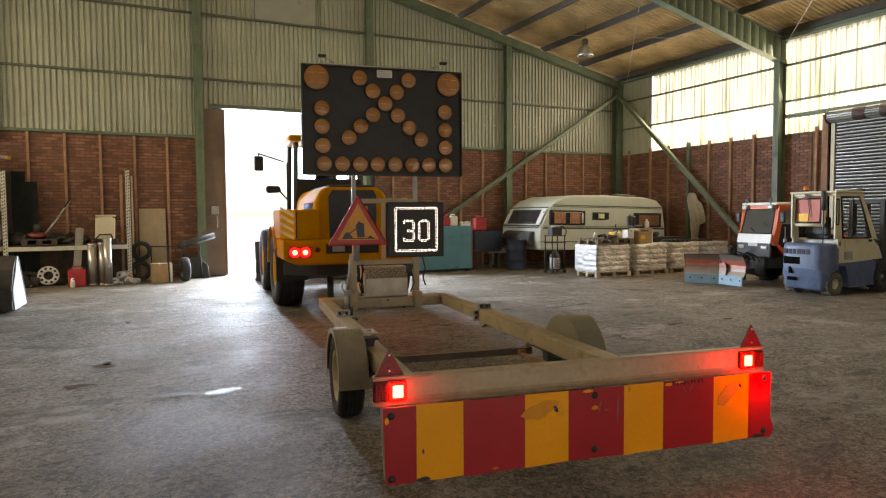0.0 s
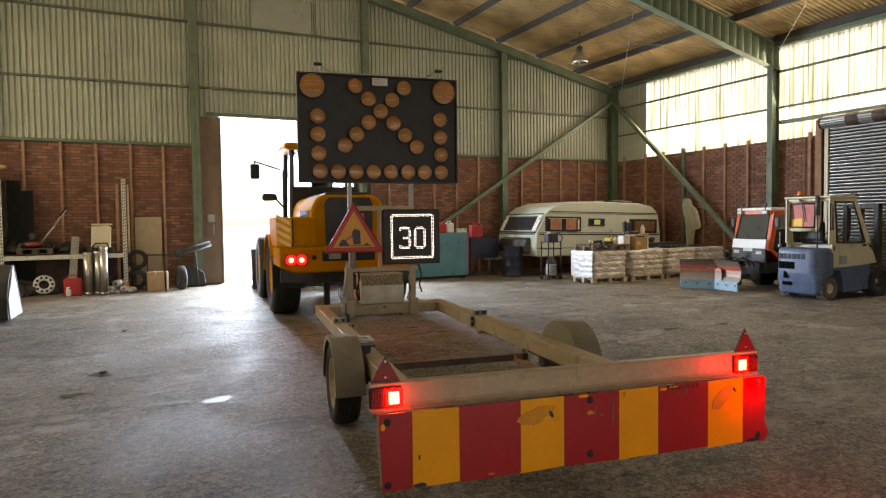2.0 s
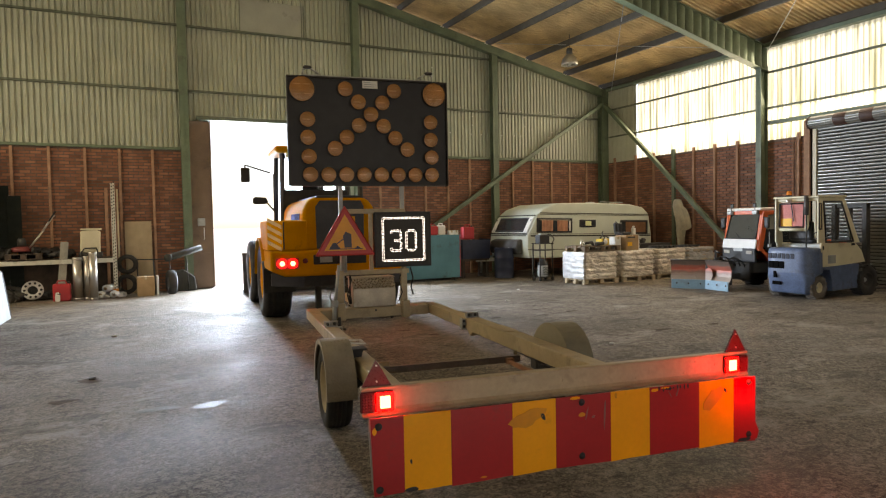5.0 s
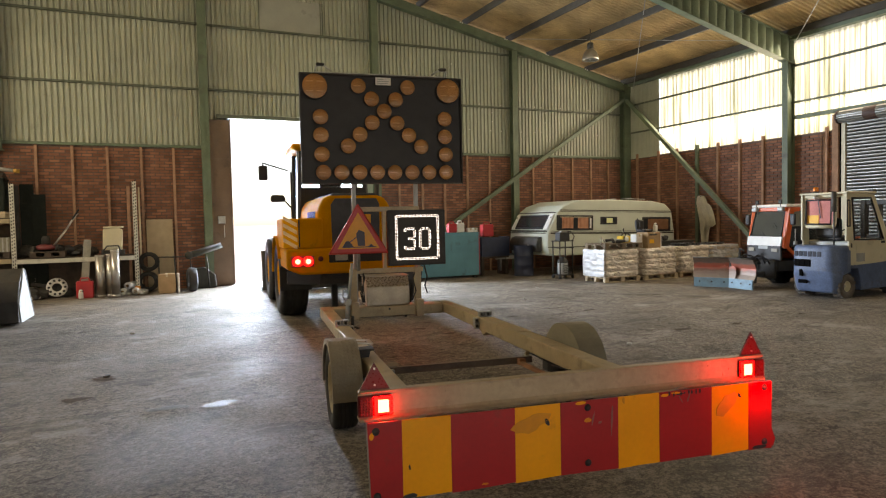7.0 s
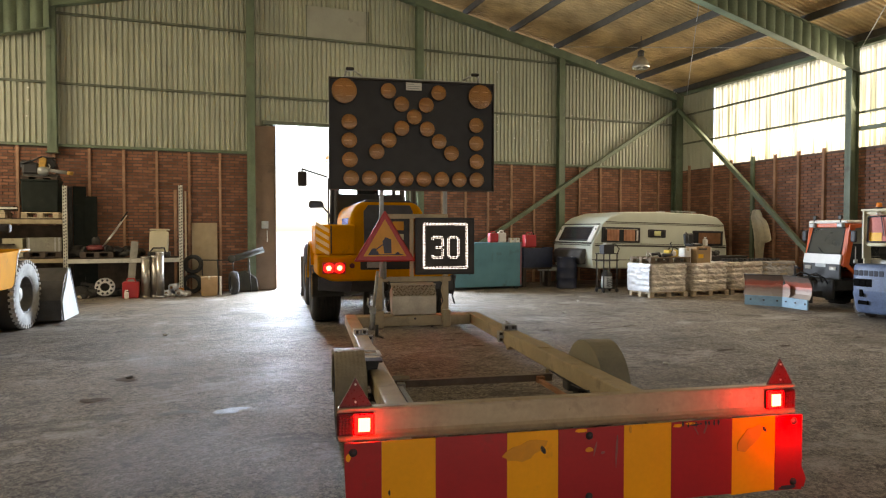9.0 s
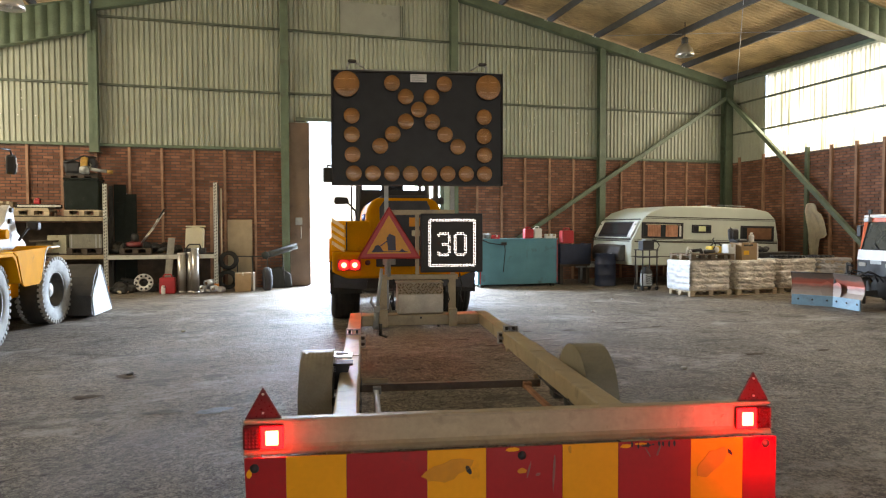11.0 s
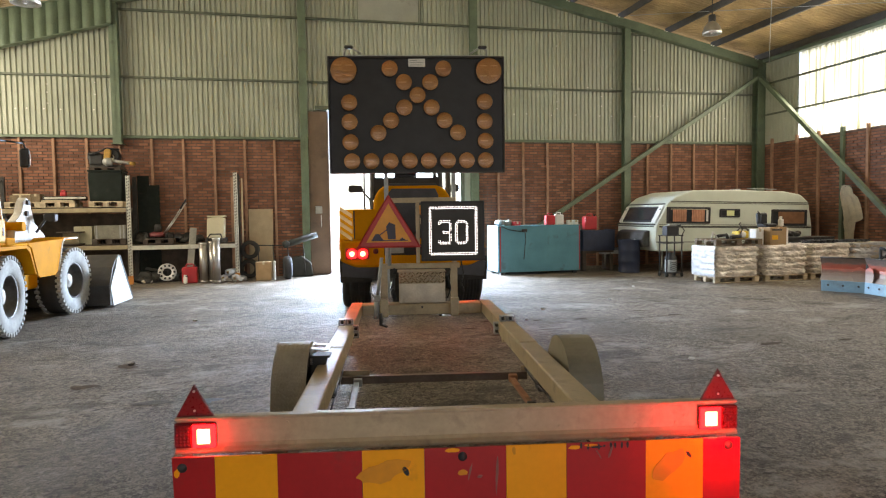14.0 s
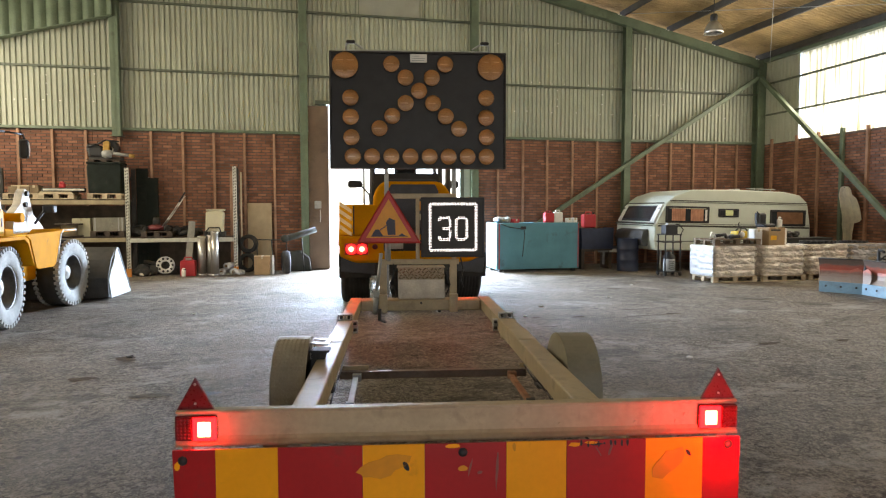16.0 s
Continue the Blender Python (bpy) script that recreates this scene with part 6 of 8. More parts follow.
def plough_mat():
    """Ploughed steel: bare and dark along the top, a red band of paint left, scraped brown below."""
    m = mat("scraped_orange_steel", (0.3, 0.2, 0.15), 0.45, 0.15, var=0.3, scale=5, bump=0.15, dirt=0.3, dirt_color=(0.12, 0.09, 0.07))
    n, l = m.node_tree.nodes, m.node_tree.links
    b = n["Principled BSDF"]
    old = b.inputs["Base Color"].links[0].from_socket
    tc, sx, mp, nz, ad, rp, mx = (n.new("ShaderNode" + k) for k in ("TexCoord", "SeparateXYZ", "Mapping", "TexNoise", "Math", "ValToRGB", "Mix"))
    l.new(tc.outputs["Object"], sx.inputs[0])
    l.new(tc.outputs["Object"], mp.inputs[0])
    mp.inputs["Scale"].default_value = (2.2, 1, 9)
    nz.inputs["Scale"].default_value, nz.inputs["Detail"].default_value, nz.inputs["Roughness"].default_value = 1.6, 8, 0.7
    l.new(mp.outputs[0], nz.inputs["Vector"])
    ad.operation = "MULTIPLY_ADD"
    ad.inputs[1].default_value = 0.22
    l.new(nz.outputs[0], ad.inputs[0])
    l.new(sx.outputs[2], ad.inputs[2])
    e = rp.color_ramp.elements
    e[0].position, e[0].color = 0.30, (0.36, 0.30, 0.25, 1)
    e[1].position, e[1].color = 0.80, (0.05, 0.045, 0.042, 1)
    e.new(0.46).color = (0.24, 0.17, 0.13, 1)
    e.new(0.50).color = (0.16, 0.07, 0.05, 1)
    e.new(0.55).color = (0.5, 0.075, 0.035, 1)
    e.new(0.61).color = (0.42, 0.07, 0.04, 1)
    e.new(0.66).color = (0.13, 0.10, 0.085, 1)
    l.new(ad.outputs[0], rp.inputs[0])
    mx.data_type = "RGBA"
    mx.inputs[0].default_value = 0.75
    l.new(old, mx.inputs[6])
    l.new(rp.outputs[0], mx.inputs[7])
    l.new(mx.outputs[2], b.inputs["Base Color"])
    return m


def snow_plough():
    t = thing("snow_plough", "worn orange V snow plough with blue wear strips", "snow plough", 11.69, 12.2, 0, 0)
    prof = [(0.03, 0.19), (-0.03, 0.3), (-0.04, 0.44), (0.0, 0.56), (0.06, 0.66), (0.07, 0.65), (0.015, 0.55), (-0.025, 0.44), (-0.015, 0.3), (0.042, 0.19)]
    for ang, L, flip in ((121, 0.78, 1), (263, 0.72, -1)):
        wing = part("mouldboard", prism(B(), prof, "x", 0.0, L, 0.002), M_PLOUGH, t, "scraped orange mouldboard")
        wing.matrix_local = Matrix.Rotation(radians(ang), 4, "Z") @ Matrix.Diagonal((1, flip, 1, 1))
        part("wear_strip", span(B(), 0.0, L - 0.02, 0.03, 0.06, 0.0, 0.21, 0.004), M_PLOUGHBLUE, wing, "pale blue bolted wear strip")
        part("top_edge", rod(B(), (0, 0.062, 0.655), (L, 0.062, 0.655), 0.012), M_DARK, wing)
        for i in range(3):
            part("bolt", lathe(B(), [(0.02, 0), (0.018, 0.01), (0, 0.014)], Matrix.Translation((0.12 + i * 0.26, 0.06, 0.12)) @ Matrix.Rotation(radians(-90), 4, "X"), 10), M_DARK, wing, "dark bolt")
            part("rib", span(B(), 0.08 + i * 0.28, 0.1 + i * 0.28, -0.1, -0.03, 0.14, 0.58, 0.003), M_DARK, wing)
        part("end_gusset", prism(B(), [(0.02, 0.2), (0.2, 0.2), (0.24, 0.32), (0.22, 0.44), (0.12, 0.5), (0.02, 0.44)], "y", 0.045, 0.055, 0.002), M_PLOUGH, wing, "rounded cover plate at the hinge")
    part("hinge", rod(B(), (0.02, 0, 0.03), (0.02, 0, 0.62), 0.04), M_DARK, t, "dark hinge post")
    return t


M_PLOUGH = plough_mat()
M_PLOUGHBLUE = mat("pale_blue_steel", (0.17, 0.29, 0.37), 0.45, 0.1, var=0.15, scale=4, dirt=0.25, dirt_color=(0.12, 0.13, 0.13))
snow_plough()


# -- caravan: built in hall coordinates about its own middle, nose slightly up --
def caravan():
    t = thing("caravan", "old cream touring caravan with curtained windows beside the brick wall", "caravan", 12.45, 17.05, 0)
    t.matrix_world = pose(12.45, 17.05, 0, 0, 1.2, 0)
    W = 2.05
    prof = [(-2.25, 0.52), (-2.32, 0.8), (-2.3, 1.17), (-1.98, 1.76), (-1.75, 1.93), (-1.25, 2.09), (-0.2, 2.12), (1.45, 2.1), (1.95, 2.02), (2.2, 1.82), (2.32, 1.2), (2.34, 0.52)]
    bm = prism(B(), prof, "y", 0.0, W, 0.035)
    body = part("body", bm, M_CARAVAN, t, "cream aluminium body")
    for z, h in ((1.15, 0.042), (1.205, 0.012), (1.8, 0.022), (1.762, 0.012)):
        part("trim_strip", span(B(), -2.22 if z < 1.5 else -1.9, 2.28 if z < 1.5 else 2.2, -0.008, 0.004, z - h / 2, z + h / 2), M_DARKTRIM, body, "dark trim strip")
    part("trim_strip", span(B(), -2.3, 2.34, -0.006, 0.004, 0.75, 0.77), M_DARKTRIM, body, "dark trim strip")
    for xa, xb, za, zb, cur in ((-2.02, -0.77, 1.235, 1.66, 1), (-0.5, 0.1, 1.40, 1.62, 2), (1.05, 2.15, 1.19, 1.62, 3)):
        fr = part("window", span(B(), xa, xb, -0.02, 0.004, za, zb, 0.02, 2), M_BLACK, body, "black rubber-framed window")
        part("recess", span(B(), xa + 0.05, xb - 0.05, -0.0235, -0.0205, za + 0.05, zb - 0.05), M_SMOKE, fr, "dark window interior")
        if cur == 1:
            for a, b in ((xa + 0.16, xa + 0.55), (xa + 0.7, xb - 0.18)):
                bm, n = B(), 40
                rows = [[bm.verts.new((a + (b - a) * i / n, -0.032 - 0.007 * math.sin(i * 1.25), z)) for i in range(n + 1)] for z in (za + 0.05, zb - 0.07)]
                for i in range(n):
                    bm.faces.new((rows[0][i], rows[0][i + 1], rows[1][i + 1], rows[1][i])).smooth = True
                part("curtain", bm, M_CURTAIN, fr, "orange-brown curtain")
            # daylight beside the curtain, painted as a white strip
            part("light_gap", span(B(), xb - 0.13, xb - 0.07, -0.03, -0.024, za + 0.06, zb - 0.08, 0.002), M_WHITE, fr, "white strip standing for a gap of daylight")
            part("pull_rail", span(B(), xa + 0.1, xb - 0.1, -0.03, -0.024, zb - 0.065, zb - 0.05), M_CREAM, fr)
        if cur == 2:
            # light from behind the blind is painted as a bright colour
            part("blind", span(B(), xa + 0.2, xa + 0.42, -0.03, -0.024, za + 0.04, zb - 0.04), M_CREAMLIT, fr, "pale blind")
        if cur == 3:
            part("curtain", span(B(), xa + 0.2, xb - 0.1, -0.03, -0.024, za + 0.06, zb - 0.06), M_CURTAINDIM, fr, "dim brown curtain")
    # sloping front with its window, side pillars and gas locker
    m = Matrix.Translation((-2.17, W / 2, 1.46)) @ Matrix.Rotation(radians(28.5), 4, "Y")
    fw = part("front_window", box(B(), (-0.01, 0, 0), (0.03, 1.55, 0.46), 0.012, m), M_BLACK, body, "black-framed front window")
    part("front_glass", box(B(), (-0.028, 0, 0), (0.01, 1.43, 0.36), 0.004, m), M_SMOKE, fw, "dark front glass")
    for z, h in ((-0.3, 0.035), (-0.36, 0.014), (0.3, 0.02)):
        part("nose_strip", box(B(), (-0.02, 0, z), (0.03, 1.98, h), 0.003, m), M_DARKTRIM, body, "dark strip round the nose")
    for y in (-0.86, 0.86):
        part("corner_pillar", box(B(), (-0.012, y, 0.0), (0.035, 0.2, 0.5), 0.012, m), M_WHITE, body, "white corner pillar")
    for y in (0.12, W - 0.12):
        part("marker_lamp", box(B(), (-0.02, y - W / 2, 0.14), (0.03, 0.07, 0.05), 0.01, m), M_BLACK, fw)
    bm = prism(B(), [(-2.3, 0.62), (-2.48, 0.62), (-2.52, 0.82), (-2.46, 1.0), (-2.3, 1.06)], "y", 0.3, W - 0.3, 0.03)
    # shade under the nose is put into the locker's dark colour
    part("gas_locker", bm, M_SILENCER, t, "glossy gas locker on the drawbar, darkened for its shade")
    bm = B()
    bar(bm, (-2.3, 0.9, 0.48), (-3.1, 1.5, 0.42), 0.07, 0.1)
    bar(bm, (-2.3, W - 0.1, 0.48), (-3.1, 1.5, 0.42), 0.07, 0.1)
    rod(bm, (-2.95, 1.5, 0.04), (-2.95, 1.5, 0.7), 0.03)
    part("drawbar", bm, M_GREY, t)
    hub = part("wheel", lathe(B(), [(0, 0.09), (0.1, 0.085), (0.12, 0.0)], Matrix.Translation((0.1, 0.14, 0.3)) @ Matrix.Rotation(radians(90), 4, "X"), 16), M_GREY, t)
    part("tyre", lathe(B(), [(0.18, -0.08), (0.28, -0.09), (0.31, -0.05), (0.31, 0.05), (0.28, 0.09), (0.18, 0.08)], Matrix.Translation((0.1, 0.14, 0.3)) @ Matrix.Rotation(radians(90), 4, "X"), 32), M_RUBBER, hub)
    part("rear_stand", rod(B(), (2.1, 0.2, -0.03), (2.0, 0.2, 0.55), 0.025), M_GREY, t)
    part("front_stand", rod(B(), (-2.0, 0.2, 0.04), (-2.0, 0.2, 0.55), 0.025), M_GREY, t)
    bm = B()
    span(bm, 0.3, 0.5, 0.5, 0.75, 2.1, 2.17, 0.02)
    rod(bm, (0.85, 0.4, 2.1), (0.85, 0.4, 2.18), 0.012)
    rod(bm, (1.35, 0.4, 2.1), (1.35, 0.4, 2.18), 0.012)
    rod(bm, (0.6, 0.4, 2.18), (1.5, 0.4, 2.17), 0.012)
    part("roof_rail", bm, M_GREY, t, "roof rail and vent")
    part("aerial", rod(B(), (-0.45, 0.1, 1.85), (-0.25, 0.12, 2.22), 0.006), M_BLACK, t)
    return t


M_CARAVAN = mat("caravan_cream", (0.58, 0.62, 0.53), 0.4, var=0.06, scale=1.5, bump=0.02, dirt=0.06, dirt_color=(0.3, 0.27, 0.18))
M_DARKTRIM = mat("dark_trim", (0.05, 0.045, 0.035), 0.5)
M_CURTAIN = mat("orange_curtain", (0.5, 0.24, 0.145), 0.9, var=0.2)
M_CURTAINDIM = mat("brown_curtain", (0.2, 0.095, 0.045), 0.9, var=0.2)
# bright tone carries the light that comes through from behind
M_CREAMLIT = mat("backlit_blind", (0.75, 0.78, 0.4), 0.8, var=0.05)
caravan()


# -- pallets and sacks --
def pallet(x, y, z, rz=0.0, w=1.1, d=0.8, group="timber pallets", wood=None):
    t = thing("pallet", "dark dirty timber pallet on the sacks" if wood else "weathered timber transport pallet", "pallet", x, y, z, rz, group)
    for i in range(5):
        yy = -d / 2 + 0.05 + i * (d - 0.1) / 4
        part("deck_board", span(B(), -w / 2, w / 2, yy - 0.05, yy + 0.05, 0.115, 0.137, 0.003), wood or M_WOOD, t)
    for yy in (-d / 2 + 0.05, 0, d / 2 - 0.05):
        for xx in (-w / 2 + 0.06, 0, w / 2 - 0.06):
            part("block", span(B(), xx - 0.06, xx + 0.06, yy - 0.045, yy + 0.045, 0.022, 0.094, 0.003), wood or M_WOOD, t)
        part("runner", span(B(), -w / 2, w / 2, yy - 0.045, yy + 0.045, 0.0, 0.022, 0.003), wood or M_WOOD, t)
    for xx in (-w / 2 + 0.06, 0, w / 2 - 0.06):
        part("stringer", span(B(), xx - 0.06, xx + 0.06, -d / 2, d / 2, 0.094, 0.115, 0.003), wood or M_WOOD, t)
    return t


def sack_mesh(w, d, h, seed):
    rnd = random.Random(seed)
    bm = B()
    bmesh.ops.create_grid(bm, x_segments=26, y_segments=12, size=0.5)
    top = list(bm.verts)
    for v in top:
        u, q = v.co.x * 2, v.co.y * 2
        f = (1 - abs(u) ** 4) * (1 - abs(q) ** 4)
        v.co = Vector((u * w / 2, q * d / 2, h / 2 * f ** 0.3 + 0.003 + (0.016 * noise.noise(Vector((u * 3.3 + seed * 5, q * 2.9, seed))) + 0.010 * noise.noise(Vector((u * 9 + seed * 3, q * 7, seed)))) * f ** 0.5))
        v.co.y += (0.014 * noise.noise(Vector((u * 5, seed * 3.1, q))) + 0.008 * noise.noise(Vector((u * 14, seed, q * 2)))) * (1 if q > 0 else -1) * abs(q)
    r = bmesh.ops.duplicate(bm, geom=bm.faces[:])
    for v in [g for g in r["geom"] if isinstance(g, bmesh.types.BMVert)]:
        v.co.z = -v.co.z * 0.95
    bmesh.ops.remove_doubles(bm, verts=bm.verts, dist=0.0065)
    bmesh.ops.recalc_face_normals(bm, faces=bm.faces)
    for f in bm.faces:
        f.smooth = True
    me = bpy.data.meshes.new("sack")
    bm.to_mesh(me)
    bm.free()
    me.materials.append(M_BAG)
    return me


SACKS = [sack_mesh(1.06, 0.42, 0.15, s) for s in range(6)]


def sack_stack(x, y, z, layers, wrap=False, film=None, label="stack of wrapped pale plastic sacks on a pallet"):
    t = thing("sack_stack", label, "sacks", x, y, z, 0, "stacks of sacks")
    rnd = random.Random(int(x * 10))
    for k in range(layers):
        for j in (-1, 1):
            ob = new("sack", SACKS[rnd.randrange(6)])
            ob.parent = t
            ob.matrix_local = pose(rnd.uniform(-0.012, 0.012), j * 0.2 + rnd.uniform(-0.01, 0.01), 0.07 + k * 0.13, 0, 0, rnd.uniform(-1, 1) + (180 if rnd.random() < 0.5 else 0))
    # stretched film over the front and both ends, following the layers and crinkled
    bm, h, rows, cols = B(), layers * 0.13 + 0.015, 50, 110
    path = [(-0.49, 0.38), (-0.49, -0.37), (0.49, -0.37), (0.49, 0.38)]
    lens = [0.75, 0.98, 0.75]
    g = []
    for j in range(rows + 1):
        z, ring = h * j / rows, []
        for i in range(cols + 1):
            d, k = sum(lens) * i / cols, 0
            while k < 2 and d > lens[k]:
                d -= lens[k]
                k += 1
            (ax, ay), (bx, by) = path[k], path[k + 1]
            f = d / lens[k]
            nx, ny = ((-1, 0), (0, -1), (1, 0))[k]
            q = Vector((i * 0.07 + x, z * 6, x * 3))
            lift = h / layers
            zz = z + 0.012 * noise.noise(Vector((i * 0.05, x, round(z / lift) * 3.0)))
            crease = max(0.0, 0.25 - abs(noise.noise(Vector((i * 0.11 + z * 6, z * 9 - i * 0.03, x))))) * 4
            pull = max(0.0, 0.12 - abs(((i * 0.021 + z * 0.9 + 0.1 * x) % 0.42) - 0.21)) * 0.1
            out = (0.02 + 0.014 * noise.noise(q * 0.6)) * abs(math.sin(math.pi * zz / lift)) ** 0.8 + 0.015 * crease + pull * 1.5 + 0.028 * noise.noise(q) + 0.012 * noise.noise(q * 3.1 + Vector((0, z * 9, 0))) + 0.006 * noise.noise(q * 8) - 0.025 * (max(0, abs(f - 0.5) * 2 - 0.86) / 0.14)
            ring.append(bm.verts.new((ax + (bx - ax) * f + nx * (out + 0.012), ay + (by - ay) * f + ny * (out + 0.012), z)))
        g.append(ring)
    for a, b in zip(g, g[1:]):
        for i in range(cols):
            bm.faces.new((a[i], a[i + 1], b[i + 1], b[i])).smooth = True
    part("stretch_film", bm, film or M_FILM, t, "crinkled glossy stretch film")
    if wrap:
        bm = B()
        n, mrow = 16, 40
        g = [[bm.verts.new((-0.59 - 0.008 * abs(math.sin(math.pi * j * layers / mrow)) - 0.02 * noise.noise(Vector((i * 0.4, j * 0.22, x))), -0.42 + 0.84 * i / n, 0.0 + (layers * 0.13 + 0.02) * j / mrow)) for i in range(n + 1)] for j in range(mrow + 1)]
        for a, b in zip(g, g[1:]):
            for i in range(n):
                bm.faces.new((a[i], a[i + 1], b[i + 1], b[i])).smooth = True
        part("wrap_sheet", bm, M_WRAP, t, "white plastic wrap sheet")
    return t


M_FILM = sack_mat("stretch_film", (0.74, 0.67, 0.58), (2.5, 2.5, 5), 0.8, 0.03)
M_WRAP = mat("white_plastic_wrap", (0.6, 0.61, 0.63), 0.3, var=0.06, scale=6, bump=0.3, bscale=12)
for x, y, n, wr in ((10.7, 14.98, 5, True), (11.93, 14.95, 5, False), (13.15, 15.0, 5, False), (14.3, 15.05, 5, False)):
    pallet(x, y, 0.0)
    sack_stack(x, y, 0.137, n, wr, M_WRAP if x > 14 else None)
pallet(10.72, 14.95, 0.82, 0, 1.15, 0.8, "timber pallets", mat("dirty_pallet_wood", (0.17, 0.125, 0.085), 0.85, var=0.3, scale=5, bump=0.3))


def disc_cutter(x, y, z):
    t = thing("disc_cutter", "yellow petrol disc cutter lying on a pallet", "power tool", x, y, z, 15)
    part("engine_housing", span(B(), -0.16, 0.18, -0.1, 0.1, 0.0, 0.17, 0.03, 2), M_TOOLYEL, t)
    part("blade_guard", lathe(B(), [(0, -0.03), (0.065, -0.03), (0.075, 0), (0.065, 0.03), (0, 0.03)], Matrix.Translation((-0.05, -0.12, 0.09)) @ Matrix.Rotation(radians(90), 4, "X"), 20), M_WHITE, t, "pale round cover")
    part("handle", pipe(B(), [(0.15, 0, 0.1), (0.28, 0, 0.18), (0.2, 0, 0.22), (0.0, 0, 0.24), (-0.1, 0, 0.17)], 0.015), M_BLACK, t, "black handle")
    part("arm", bar(B(), (-0.15, 0.02, 0.07), (-0.4, 0.05, 0.06), 0.05, 0.06, 0.01), M_GREY, t)
    return t


M_TOOLYEL = mat("tool_yellow", (0.66, 0.45, 0.03), 0.45, var=0.1, dirt=0.1)
disc_cutter(10.95, 14.85, 0.957)


def old_seat(x, y, z):
    t = thing("vehicle_seat", "black moulded vehicle seat lying on the cartons", "seat", x, y, z, 12)
    part("seat_shell", span(B(), -0.16, 0.16, -0.15, 0.15, 0.0, 0.08, 0.035, 2), M_BLACK, t)
    part("seat_back", prism(B(), [(0.1, 0.05), (0.17, 0.05), (0.2, 0.3), (0.15, 0.34), (0.1, 0.3)], "x", -0.15, 0.15, 0.03), M_BLACK, t)
    part("arm_tube", pipe(B(), [(-0.17, -0.1, 0.05), (-0.3, -0.1, 0.1), (-0.26, -0.05, 0.28), (-0.3, 0, 0.36)], 0.014, 8), M_BLACK, t)
    return t


def hand_tools(x, y, z):
    t = thing("hand_tools", "dark power tools and clamps lying on a pallet", "tools", x, y, z, -8)
    part("drill", pipe(B(), [(-0.18, 0, 0.06), (0.06, 0, 0.09), (0.1, 0, 0.0)], 0.035, 10), M_BLACK, t)
    part("clamp", pipe(B(), [(-0.32, -0.1, 0.0), (-0.3, -0.1, 0.15), (-0.24, -0.1, 0.1), (-0.2, -0.1, 0.02)], 0.018, 8), M_CHROME, t)
    part("grinder", pipe(B(), [(0.1, -0.12, 0.04), (0.34, -0.1, 0.06)], 0.04, 10), M_DARK, t)
    part("cable", pipe(B(), [(0.3, -0.1, 0.06), (0.4, -0.05, 0.2), (0.36, 0.0, 0.32), (0.4, 0.02, 0.36)], 0.012, 6), M_BLACK, t)
    return t


hand_tools(10.5, 14.8, 0.957)


def carton(x, y, z, w, d, h, rz, label, material=None, sticker=False):
    t = thing("carton", label, "box", x, y, z, rz)
    part("box_body", span(B(), -w / 2, w / 2, -d / 2, d / 2, 0, h, 0.006), material or M_CARD, t)
    part("tape", span(B(), -0.025, 0.025, -d / 2 - 0.002, d / 2 + 0.002, h - 0.06, h + 0.002), M_CARD2, t, "pale packing tape")
    if sticker:
        part("print_block", span(B(), -w / 2 + 0.05, -w / 2 + 0.2, -d / 2 - 0.003, -d / 2 + 0.001, h * 0.3, h * 0.55), M_STICKER, t, "yellow printed patch")
        part("print_bars", span(B(), -w / 2 + 0.05, w / 2 - 0.12, -d / 2 - 0.003, -d / 2 + 0.001, h * 0.8, h * 0.9), M_DARKTRIM, t, "dark unreadable print")
    return t


M_CARD2 = mat("packing_tape", (0.5, 0.42, 0.28), 0.3, var=0.05)
carton(11.78, 14.85, 0.8, 0.42, 0.4, 0.4, 0, "printed tan carton with yellow patch on the sacks", None, True)
carton(12.08, 14.95, 0.8, 0.16, 0.3, 0.38, 4, "pale carton on the stack of sacks", M_WHITE)
carton(11.42, 14.9, 0.8, 0.18, 0.25, 0.36, -5, "white box with dark end on the sacks", M_WHITE)


def jug(x, y, z, label, material, w=0.26, d=0.16, h=0.32, rz=0):
    t = thing("jerrycan", label, "canister", x, y, z, rz)
    part("canister_body", span(B(), -w / 2, w / 2, -d / 2, d / 2, 0, h * 0.85, 0.03, 2), material, t)
    bm = B()
    pipe(bm, [(-w * 0.3, 0, h * 0.83), (-w * 0.2, 0, h), (w * 0.2, 0, h), (w * 0.28, 0, h * 0.83)], 0.016, 8)
    part("handle", bm, material, t)
    part("cap", rod(B(), (w * 0.38, 0, h * 0.83), (w * 0.38, 0, h * 0.95), 0.025), M_BLACK, t, "black screw cap")
    return t


old_seat(11.72, 14.95, 1.2)
jug(12.0, 14.85, 1.2, "small white plastic canister on a carton", M_WHITE, 0.1, 0.1, 0.22)


def cable_coil(x, y, z, r, n):
    t = thing("cable_coil", "loose coil of black cable lying on the sacks", "cable", x, y, z)
    bm = B()
    rnd = random.Random(5)
    pts = []
    for i in range(n * 18):
        a = i / 18 * 2 * math.pi
        rr = r * (1 + 0.08 * math.sin(a * 0.37) + rnd.uniform(-0.01, 0.01))
        pts.append((rr * math.cos(a), rr * 0.62 * math.sin(a), 0.02 + 0.012 * (i / 18) + rnd.uniform(0, 0.008)))
    pipe(bm, pts, 0.014, 6)
    part("cable", bm, M_BLACK, t)
    return t


cable_coil(13.1, 14.9, 0.8, 0.42, 4)
cable_coil(14.1, 14.95, 0.8, 0.35, 3)



